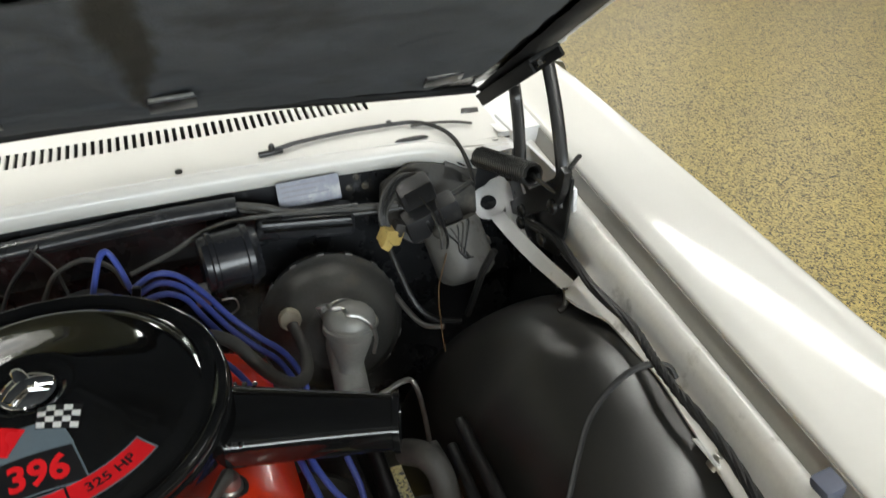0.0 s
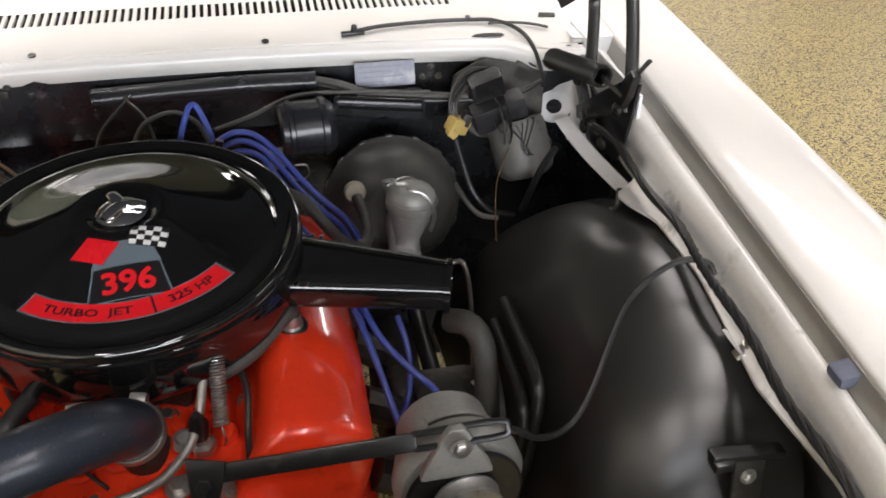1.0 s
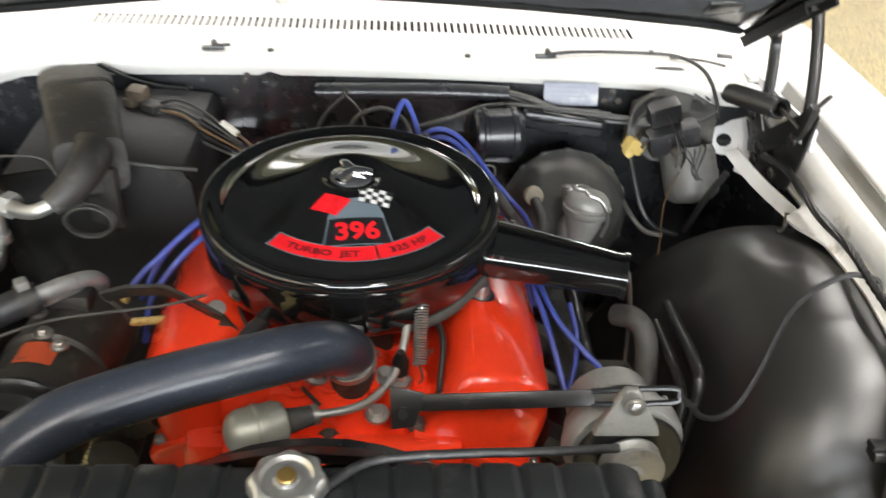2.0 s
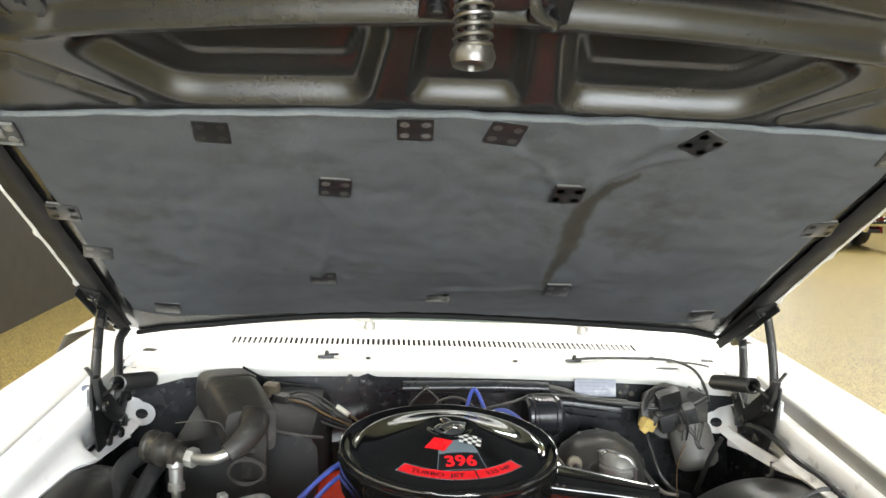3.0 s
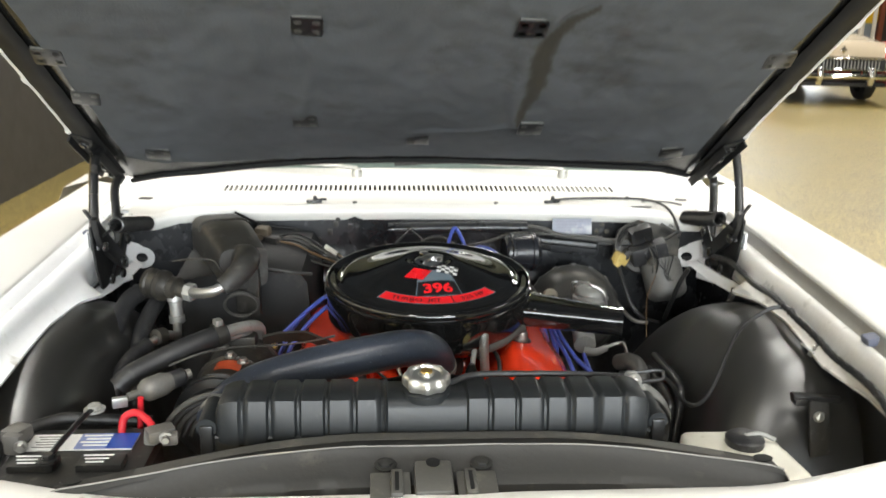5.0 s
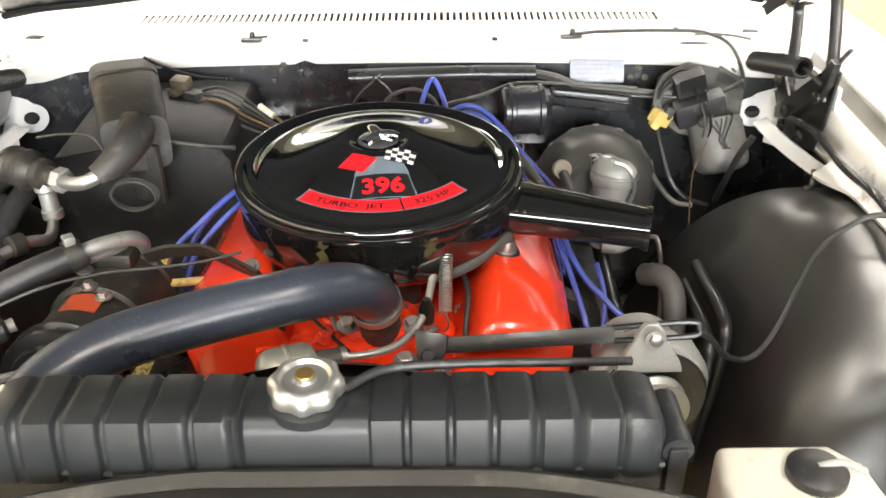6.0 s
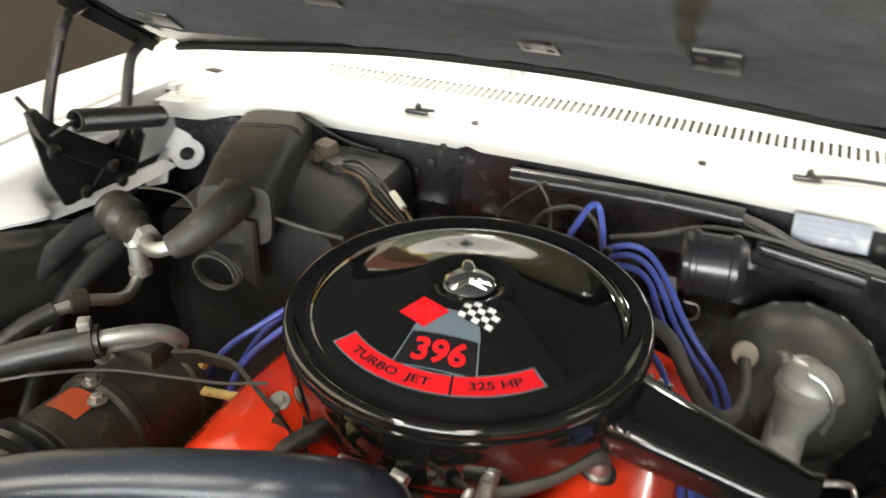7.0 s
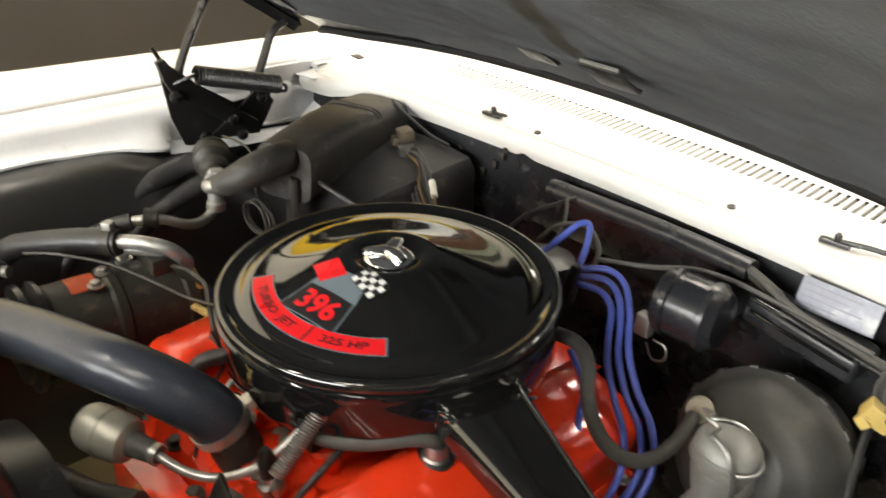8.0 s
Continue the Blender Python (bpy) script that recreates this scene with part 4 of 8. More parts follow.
bm = bmesh.new()
oily = bm.verts.layers.float.new("oil_stain")
sheet(bm, pad_v, along(-1, 1, 200), along(0, 1, 120), lambda u, t: pad_v(u, t, -0.012))
for vert in bm.verts:
    if 0.12 < vert.co.x - HX < 0.32 and 0.5 < vert.co.y < 0.95:
        vert[oily] = stain_at(vert.co.x - HX, vert.co.y)
part("pad_sheet", bm, PAD, pad, angle=85)
bm = bmesh.new()
tube(bm, [pad_v(u, 0.0, -0.004) + Vector((0, 0.002 * math.sin(u * 70), 0)) for u in along(-0.985, 0.985, 90)], 0.0042, 7, 1, smooth=False)
part("torn_edge", bm, PADEDGE, pad, "light frayed front edge of the pad")


def clip_mesh():
    bm = bmesh.new()
    prism(bm, [(-0.023, -0.026), (0.023, -0.026), (0.025, -0.023), (0.025, 0.023), (0.023, 0.026), (-0.023, 0.026), (-0.025, 0.023), (-0.025, -0.023)], 0.003, None, 0.001)
    return bm


CLIPS = [(-0.637, 0.501, 4), (-0.353, 0.486, 2), (-0.076, 0.461, -2), (0.046, 0.458, 10), (0.327, 0.470, 35), (0.621, 0.480, -6), (-0.190, 0.607, 4), (0.167, 0.598, 2),
         (-0.630, 0.708, 8), (-0.618, 0.836, 14), (-0.550, 1.050, 10), (0.006, 1.066, 0), (0.563, 1.030, -10), (0.621, 0.684, -10), (-0.227, 0.938, 0), (0.228, 0.928, 0)]
base_clip = None
for cx, cy, rot in CLIPS:
    p = hood_p(cx, cy, max(pad_down(cx + ex, cy + ey) for ex in (-0.022, 0, 0.022) for ey in (-0.022, 0, 0.022)) + 0.001)
    m = Matrix(((1, 0, 0, p.x), (0, UY.y, -HN.y, p.y), (0, UY.z, -HN.z, p.z), (0, 0, 0, 1))) @ Matrix.Rotation(radians(rot), 4, "Z")
    if base_clip is None:
        root = new("pad_clip")
        tagged(root, "black stamped steel retainer pressed into the insulation pad", "clip", "pad clips")
        bm = clip_mesh()
        plate = new("plate", add_mesh("plate", bm, SATIN))
        plate.parent = root
        bm = bmesh.new()
        for hx in (-0.0145, 0.0145):
            for hy in (-0.0135, 0.0135):
                lathe(bm, [(0.0068, 0.0), (0.0068, 0.0040), (0.0056, 0.0052), (0.0030, 0.0050), (0.0, 0.0046)], Matrix.Translation((hx, hy, 0)), 12)
        rim = new("punched_rim", add_mesh("punched_rim", bm, CLIPGREY))
        rim.parent = plate
        bm = bmesh.new()
        box(bm, (0, 0, 0.0045), (0.012, 0.020, 0.003), bevel=0.001)
        box(bm, (0, -0.0252, 0.004), (0.046, 0.003, 0.005), bevel=0.001)
        box(bm, (0, 0.0252, 0.004), (0.046, 0.003, 0.004), bevel=0.001)
        tooth = new("tongue", add_mesh("tongue", bm, CLIPGREY))
        tooth.parent = plate
        base_clip = root
        root.matrix_basis = m
    else:
        copy_thing(base_clip, m)

# ---- hood hinges ----
def hinge(s, dx=0.0, dy=0.0):
    root = thing("spring_hinge", "black spring-loaded hood hinge with two arms", "hinge", (s * 0.69, 1.02, 0.90), group="hood hinges")

    def P(x, y, z):
        return Vector((s * (x + dx), y + dy, z))

    def side_plate(poly, x, th, bev=0.002):
        m = Matrix(((0, 0, s, s * (x + dx)), (1, 0, 0, dy), (0, 1, 0, 0), (0, 0, 0, 1)))
        return prism(bmesh.new(), poly, th, m, bev)

    part("base_plate", side_plate([(0.912, 1.030), (0.928, 0.940), (0.950, 0.888), (1.03, 0.868), (1.10, 0.880), (1.135, 0.940), (1.118, 0.960), (1.05, 0.948), (0.985, 0.992), (0.930, 1.036)], 0.683, 0.005), SATIN, root)
    part("toggle_plate", side_plate([(0.903, 1.046), (0.918, 1.050), (0.934, 1.024), (0.980, 0.994), (1.050, 0.942), (1.090, 0.914), (1.080, 0.896), (1.04, 0.912), (0.97, 0.958), (0.930, 0.986), (0.914, 1.012)], 0.668, 0.012), SATIN, root)
    bm = bmesh.new()
    tube(bm, [P(0.676, 0.924, 1.028), P(0.684, 0.913, 1.052), P(0.690, 0.907, 1.066)], 0.007, 6, 4, flat=0.5)
    part("stop_lug", bm, SATIN, root)
    # arms to the hood
    part("front_arm", tube(bmesh.new(), [P(0.686, 0.940, 0.975), P(0.690, 0.955, 1.03), P(0.696, 0.990, 1.095), P(0.700, 1.025, 1.145), P(0.698, 1.040 - dy * 0.5, 1.160)], 0.0095, 8, 6, flat=0.6), SATIN, root)
    part("rear_arm", tube(bmesh.new(), [P(0.684, 1.085, 0.925), P(0.690, 1.10, 0.97), P(0.698, 1.125, 1.02), P(0.702, 1.145, 1.060), P(0.698, 1.150 - dy * 0.5, 1.082)], 0.0095, 8, 6, flat=0.6), SATIN, root)
    part("crank", side_plate([(1.00, 0.90), (1.06, 0.885), (1.12, 0.945), (1.13, 0.975), (1.11, 0.985), (1.05, 0.935)], 0.676, 0.006), SATIN, root)
    # hood-side strap, lying along the hood's edge
    bm = bmesh.new()
    a, b = Vector((s * 0.688 + HX, 0.985, 1.190)), Vector((s * 0.682 + HX, 1.168, 1.077))
    d = (b - a).normalized()
    n = Vector((s * 0.35, -0.49, -0.80)).normalized()
    side = d.cross(n).normalized()
    n = side.cross(d)
    m = Matrix(((side.x, d.x, n.x, 0), (side.y, d.y, n.y, 0), (side.z, d.z, n.z, 0), (0, 0, 0, 1)))
    box(bm, (a + b) / 2, (0.052, (b - a).length, 0.006), m, 0.002)
    for e in (-1, 1):
        box(bm, (a + b) / 2 + side * 0.024 * e + n * 0.008, (0.005, (b - a).length * 0.96, 0.018), m, 0.002)
    strap = part("hood_strap", bm, EDGEBLACK, root)
    for t in (0.12, 0.40, 0.72, 0.93):
        part("bolt", bolt(bmesh.new(), a + (b - a) * t + n * 0.004, n, 0.007, 0.008), HOODIN, strap)
    # tension spring, closely wound
    s0, s1 = P(0.650, 0.962, 1.022), P(0.628, 1.112, 0.988)
    am = axis(s0, s1 - s0)
    ln = (s1 - s0).length
    turns = 28
    pts = []
    for i in range(turns * 10 + 1):
        t = i / (turns * 10)
        a2 = i / 10 * 2 * math.pi
        pts.append(am @ Vector((0.0148 * math.cos(a2), 0.0148 * math.sin(a2), ln * t)))
    part("spring", tube(bmesh.new(), pts, 0.0027, 6, 1, smooth=False), SATIN, root, "black closely wound tension spring")
    bm = bmesh.new()
    lathe(bm, [(0.0125, 0.004), (0.0125, ln - 0.004)], am, 16, caps=False)
    part("spring_core", bm, WIRE, root)
    bm = bmesh.new()
    tube(bm, [s0 + (s1 - s0) * 0.02, s0 - (s1 - s0) * 0.06 + Vector((0, 0, -0.004)), P(0.668, 0.93, 1.006)], 0.0032, 6, 4)
    part("spring_hook", bm, SATIN, root)
    bm = bmesh.new()
    tube(bm, [s1, s1 + (s1 - s0) * 0.08, P(0.645, 1.135, 0.968), P(0.672, 1.128, 0.965)], 0.0032, 6, 4)
    part("spring_hook", bm, SATIN, root)
    for x, y, z in ((0.666, 1.035, 0.925), (0.666, 0.93, 0.985), (0.672, 1.10, 0.955), (0.676, 0.985, 0.90), (0.676, 1.06, 0.89)):
        bm = lathe(bmesh.new(), [(0.011, 0), (0.011, 0.004), (0.008, 0.007), (0.0, 0.008)], axis(P(x, y, z), (-s, 0, 0)), 14)
        part("rivet", bm, HOODIN, root)
    return root


hinge(1, 0.0, 0.015)
hinge(-1, -0.018, -0.045)


def fender_brace(s):
    """White strut with a round hole, from the cowl corner to the fender rail."""
    root = thing("fender_brace", "white painted steel brace with a round hole beside the hinge", "brace", (s * 0.66, 1.179, 0.877), group="fender braces")
    z = Vector((-s * 0.30, -0.62, 0.72)).normalized()
    y = Vector((s * 0.10, 0.75, 0.64))
    y = (y - z * y.dot(z)).normalized()
    x = y.cross(z)
    m = Matrix(((x.x, y.x, z.x, s * 0.66), (x.y, y.y, z.y, 1.179), (x.z, y.z, z.z, 0.877), (0, 0, 0, 1)))
    n = 26
    bm = bmesh.new()
    out, hole = [], []
    for i in range(n):
        a = 2 * math.pi * i / n
        cx, cy = math.cos(a), math.sin(a)
        r = 0.029
        ox, oy = r * cx, r * cy
        out.append((ox, oy))
        hole.append((0.0135 * cx, 0.0135 * cy))
    for zz in (0.0, -0.003):
        o = [bm.verts.new(m @ Vector((*q, zz))) for q in out]
        h = [bm.verts.new(m @ Vector((*q, zz))) for q in hole]
        for i in range(n):
            bm.faces.new((o[i], o[(i + 1) % n], h[(i + 1) % n], h[i]))
    part("eye", bm, PRIMER, root)
    bm = bmesh.new()
    # folded strip from the eye to the rail
    line = spline([m @ Vector((0, 0.0, -0.001)), Vector((s * 0.659, 1.11, 0.876)), Vector((s * 0.660, 1.00, 0.880)), Vector((s * 0.668, 0.875, 0.888))], 6)
    rows = []
    for i, q in enumerate(line):
        t = i / (len(line) - 1)
        w = 0.013 - 0.002 * t
        side = (x * s * (1 - t) + Vector((s * 0.35, 0.0, 0.94)) * t).normalized()
        off = 0.014 if i == 0 else 0
        rows.append((bm.verts.new(q - side * w + Vector((0, -off, -off))), bm.verts.new(q + side * w * 0.9 + Vector((0, -off, -off))), bm.verts.new(q + side * w * 0.9 + z * 0.006)))
    for a, b in zip(rows[4:], rows[5:]):
        bm.faces.new((a[0], a[1], b[1], b[0]))
        bm.faces.new((a[1], a[2], b[2], b[1]))
    part("strip", bm, PRIMER, root)
    bm = bmesh.new()
    web = [(-0.025, 0.014), (0.014, 0.040), (0.032, 0.058), (0.062, 0.040), (0.070, -0.020), (0.062, -0.085), (0.016, -0.060), (0.027, -0.014), (0.019, 0.017)]
    prism(bm, [(s * q[0], q[1]) for q in (web if s > 0 else web[::-1])], 0.002, m @ Matrix.Translation((0, 0, -0.0045)), 0.0006)
    part("web_plate", bm, PRIMER, root)
    # Black cup behind the eye, standing in for the shade inside the hole.
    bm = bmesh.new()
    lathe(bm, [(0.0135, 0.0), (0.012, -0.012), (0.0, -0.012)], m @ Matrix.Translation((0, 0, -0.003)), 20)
    part("hole_shade_cup", bm, FIRE, root)
    return root


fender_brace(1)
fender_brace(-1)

# ---- air cleaner ----
TILT_LID = Matrix.Translation((0.0, 0.825, 0.943)) @ Matrix.Rotation(radians(3.5), 4, "X")
LIDPROF = [(0.0, 0.0265), (0.028, 0.0265), (0.033, 0.0285), (0.039, 0.0325), (0.046, 0.0350), (0.053, 0.0346), (0.060, 0.0328), (0.075, 0.0281), (0.100, 0.0198), (0.125, 0.0118), (0.140, 0.0076), (0.150, 0.0056), (0.160, 0.0044), (0.168, 0.0033), (0.174, -0.0006), (0.182, -0.0050), (0.187, -0.0040), (0.192, 0.0000), (0.197, 0.0022), (0.2015, 0.0016), (0.2045, -0.0020), (0.2047, -0.0075), (0.2030, -0.0125)]


def lid_z(r):
    for (r0, z0), (r1, z1) in zip(LIDPROF, LIDPROF[1:]):
        if r0 <= r <= r1:
            return z0 + (z1 - z0) * (r - r0) / (r1 - r0)
    return 0.0


cleaner = thing("air_cleaner", "gloss black air cleaner, chrome wing nut, red decal", "air cleaner", TILT_LID @ Vector((0, 0, -0.09)))
bm = lathe(bmesh.new(), LIDPROF, TILT_LID, 128, caps=False)
lid = part("lid", bm, GLOSS, cleaner, "mirror-gloss black lid", angle=70)
bm = lathe(bmesh.new(), [(0.201, -0.0130), (0.206, -0.0150), (0.206, -0.0190), (0.2025, -0.0205), (0.2020, -0.023), (0.2025, -0.030), (0.2025, -0.070), (0.199, -0.083), (0.190, -0.094), (0.178, -0.101), (0.12, -0.105), (0.07, -0.110), (0.065, -0.120)], TILT_LID, 112, caps=False)
part("housing", bm, GLOSS, cleaner, angle=50)
bm = bmesh.new()
ROOT, TIP = Vector((0.165, 0.800, 0.884)), Vector((0.378, 0.738, 0.872))
dv = (TIP - ROOT).normalized()
sv = Vector((-dv.y, dv.x, 0)).normalized()
uv = dv.cross(sv) * -1
uv = Vector((0, 0, 1)) if abs(uv.z) > 0.9 else uv
secs = []
for t, w, h, up in ((0.0, 0.058, 0.026, 0.0), (0.12, 0.055, 0.0255, 0.0), (0.55, 0.043, 0.024, 0.0), (0.93, 0.034, 0.0225, 0.0), (0.965, 0.034, 0.0225, 0), (0.968, 0.0365, 0.025, 0), (1.0, 0.0365, 0.025, 0), (1.002, 0.031, 0.020, 0), (0.9, 0.030, 0.019, 0)):
    c = ROOT + (TIP - ROOT) * t
    ring = []
    for i in range(36):
        a = 2 * math.pi * i / 36
        ca, sa = math.cos(a), math.sin(a)
        ring.append(bm.verts.new(c + sv * (w * math.copysign(abs(ca) ** 0.55, ca)) + uv * (h * math.copysign(abs(sa) ** 0.55, sa))))
    secs.append(ring)
for a, b in zip(secs, secs[1:]):
    for i in range(36):
        bm.faces.new((a[i], a[(i + 1) % 36], b[(i + 1) % 36], b[i]))
bm.faces.new(secs[-1])
snorkel = part("snorkel", bm, GLOSS, cleaner, "gloss black tapering intake snorkel", angle=35)
for e in (-1, 1):
    for k in range(3):
        c = ROOT + (TIP - ROOT) * 0.13 + sv * (0.050 * e) + dv * (0.012 * k) + uv * 0.018
        part("spot_weld", lathe(bmesh.new(), [(0.0035, 0), (0.0035, 0.0015), (0, 0.0025)], axis(c, uv), 8), CHROME, snorkel)
# chrome wing nut
WM = TILT_LID @ Matrix.Translation((0, 0, 0.0265))
bm = lathe(bmesh.new(), [(0.029, 0.0), (0.0295, 0.004), (0.026, 0.0075), (0.018, 0.010), (0.012, 0.011), (0.0, 0.011)], WM, 40)
nut = part("wing_nut", bm, CHROME, cleaner, "chrome three-lobed wing nut")
for k in range(3):
    a = radians(90 + 120 * k + 25)
    bm = bmesh.new()
    cc, ss = math.cos(a), math.sin(a)
    pts = [(0.0, 0.0, 0.0125), (0.012, 0.0, 0.0140), (0.022, 0.0, 0.0135), (0.0285, 0.0, 0.0115)]
    tube(bm, [WM @ Vector((cc * p[0], ss * p[0], p[2])) for p in pts], lambda t: 0.0090 - 0.0028 * t, 14, 5, flat=0.55)
    part("wing", bm, CHROME, nut)

# decal: crossed flags, number block and banner
DEC = radians(6.0)


def on_lid(x, y, up=0.0006):
    """x to the decal's right, y towards its top, from the lid's centre."""
    X, Y = x * math.cos(DEC) - y * math.sin(DEC), x * math.sin(DEC) + y * math.cos(DEC)
    return TILT_LID @ Vector((X, Y, lid_z(math.hypot(X, Y)) + up))


def decal_quad(bm, pts, up, n=6):
    (ax, ay), (bx, by), (cx, cy), (dx, dy) = pts
    g = [[None] * (n + 1) for _ in range(n + 1)]
    for i in range(n + 1):
        for j in range(n + 1):
            u, v = i / n, j / n
            x = (ax * (1 - u) + bx * u) * (1 - v) + (dx * (1 - u) + cx * u) * v
            y = (ay * (1 - u) + by * u) * (1 - v) + (dy * (1 - u) + cy * u) * v
            g[i][j] = bm.verts.new(on_lid(x, y, up))
    for i in range(n):
        for j in range(n):
            bm.faces.new((g[i][j], g[i + 1][j], g[i + 1][j + 1], g[i][j + 1]))
    return bm


def arc_band(bm, r0, r1, a0, a1, up, n=40):
    rows = []
    for i in range(n + 1):
        a = radians(a0 + (a1 - a0) * i / n)
        rows.append([bm.verts.new(on_lid(r * math.sin(a), -r * math.cos(a), up)) for r in (r0, (r0 + r1) / 2, r1)])
    for a, b in zip(rows, rows[1:]):
        for k in range(2):
            bm.faces.new((a[k], b[k], b[k + 1], a[k + 1]))
    return bm


part("banner_edge", arc_band(bmesh.new(), 0.1350, 0.1610, -45.5, 44.0, 0.0005), DECALGREY, lid, "grey decal border")
part("banner", arc_band(bmesh.new(), 0.1365, 0.1595, -44.5, 43.0, 0.0008), DECALRED, lid, "red curved banner decal")
part("banner_bar", arc_band(bmesh.new(), 0.1360, 0.1600, 8.2, 9.2, 0.0011, 3), DECALBLACK, lid)


for words, mid, size, squeeze in (("TURBO  JET", -18.0, 0.0135, 1.36), ("325 HP", 25.5, 0.0140, 1.30)):
    def place(x, y, mid=mid, squeeze=squeeze):
        a = radians(mid) + x * squeeze / 0.148
        r = 0.148 - y
        return on_lid(r * math.sin(a), -r * math.cos(a), 0.0011)
    part("lettering", ring_text(bmesh.new(), words, size, place), DECALBLACK, lid, "black banner lettering", smooth=False)
part("number_block_edge", decal_quad(bmesh.new(), [(-0.045, -0.1325), (0.045, -0.1325), (0.036, -0.090), (-0.036, -0.090)], 0.0005), DECALGREY, lid)
part("number_block", decal_quad(bmesh.new(), [(-0.0425, -0.1312), (0.0425, -0.1312), (0.0345, -0.0912), (-0.0345, -0.0912)], 0.0008), DECALBLACK, lid, "black number block with a grey border")
part("lettering", ring_text(bmesh.new(), "396", 0.036, lambda x, y: on_lid(x * 1.06, y * 1.0 - 0.1125, 0.0012), 0.032), DECALRED, lid, "red number 396", smooth=False)
part("shield", decal_quad(bmesh.new(), [(-0.037, -0.090), (0.037, -0.090), (0.031, -0.072), (-0.031, -0.072)], 0.0006), DECALGREY, lid, "slate blue shield under the flags")
part("shield_top", decal_quad(bmesh.new(), [(-0.029, -0.073), (0.029, -0.073), (0.016, -0.060), (-0.010, -0.060)], 0.00065), DECALGREY, lid)
part("red_flag", decal_quad(bmesh.new(), [(-0.058, -0.068), (-0.025, -0.086), (-0.004, -0.063), (-0.037, -0.046)], 0.0009), DECALRED, lid, "red flag")
FL = [(0.004, -0.066), (0.043, -0.076), (0.052, -0.048), (0.010, -0.040)]
part("flag_edge", decal_quad(bmesh.new(), FL, 0.0008), DECALBLACK, lid)
for i in range(5):
    for j in range(4):
        if (i + j) % 2 == 0:
            def lerp(u, v):
                (ax, ay), (bx, by), (cx, cy), (dx, dy) = FL
                return ((ax * (1 - u) + bx * u) * (1 - v) + (dx * (1 - u) + cx * u) * v, (ay * (1 - u) + by * u) * (1 - v) + (dy * (1 - u) + cy * u) * v)
            u0, u1, v0, v1 = 0.02 + i * 0.192, 0.02 + (i + 1) * 0.192, 0.03 + j * 0.235, 0.03 + (j + 1) * 0.235
            part("white_square", decal_quad(bmesh.new(), [lerp(u0, v0), lerp(u1, v0), lerp(u1, v1), lerp(u0, v1)], 0.0011, 2), DECALWHITE, lid)

# ---- engine ----
engine = thing("engine", "orange-red painted V8 engine", "engine", (0, 0.8, 0.45))


def valve_cover(s, y0, y1):
    root_m = Matrix.Translation((s * 0.197, 0, 0.789)) @ Matrix.Rotation(radians(s * 24), 4, "Y")
    bm = bmesh.new()

    def v(t, k):
        y = y0 + (y1 - y0) * t
        endr = 0.032
        e = min(y - y0, y1 - y)
        hh = 1.0 if e > endr else max(0.0, 1 - ((endr - e) / endr) ** 2.6) ** 0.42
        sh = 0.4 + 0.6 * hh
        prof = [(-0.078, -0.075), (-0.073, -0.04), (-0.068, 0.0), (-0.062, 0.016), (-0.050, 0.025), (-0.020, 0.033), (0.022, 0.038), (0.050, 0.030), (0.062, 0.006), (0.070, -0.04), (0.076, -0.075)]
        x, z = prof[k]
        bulge = 0.006 * math.exp(-((t - 0.30) / 0.16) ** 2) * (3 <= k <= 7)
        return root_m @ Vector((s * x * (0.9 + 0.1 * sh), y, -0.075 + (z + bulge + 0.075) * hh))
    ts = [0, 0.004, 0.012, 0.022, 0.035, 0.05, 0.07, 0.1, 0.15, 0.2, 0.26, 0.32, 0.4, 0.5, 0.6, 0.7, 0.8, 0.88, 0.93, 0.96, 0.98, 0.992, 1.0]
    sheet(bm, v, ts, range(11))
    cov = part("valve_cover", bm, RED, engine, "orange-red stamped valve cover", angle=60)
    bm = bmesh.new()
    box(bm, root_m @ Vector((0, (y0 + y1) / 2, -0.079)), (0.175, y1 - y0 + 0.02, 0.010), root_m.to_3x3().to_4x4(), 0.003)
    part("flange", bm, RED, cov)
    for t in (0.02, 0.35, 0.68, 0.97):
        for e in (-1, 1):
            bm = bmesh.new()
            bolt(bm, root_m @ Vector((e * 0.082, y0 + (y1 - y0) * t, -0.073)), root_m.to_3x3() @ Vector((0, 0, 1)), 0.006, 0.008)
            part("bolt", bm, STEEL, cov)
    bm = bmesh.new()
    box(bm, root_m @ Vector((s * 0.012, (y0 + y1) / 2 - 0.015, -0.15)), (0.19, y1 - y0 - 0.02, 0.14), root_m.to_3x3().to_4x4(), 0.012)
    part("cylinder_head", bm, RED, engine, "orange-red cylinder head")
    bm = bmesh.new()
    tube(bm, [(s * 0.315, y0 + 0.02, 0.64), (s * 0.325, (y0 + y1) / 2, 0.62), (s * 0.32, y1 - 0.02, 0.60), (s * 0.33, y1 + 0.05, 0.45)], 0.034, 10, 5)
    for k in range(4):
        yy = y0 + 0.06 + k * (y1 - y0 - 0.12) / 3
        tube(bm, [(s * 0.26, yy, 0.69), (s * 0.30, yy, 0.665), (s * 0.325, yy + 0.01, 0.625)], 0.024, 8, 4)
    part("exhaust_manifold", bm, DIRTY, engine, "dark rusty exhaust manifold")


valve_cover(1, 0.560, 1.036)
valve_cover(-1, 0.605, 1.03)
bm = bmesh.new()
box(bm, (0, 0.85, 0.55), (0.42, 0.56, 0.34), bevel=0.03)
part("block", bm, RED, engine)
bm = bmesh.new()


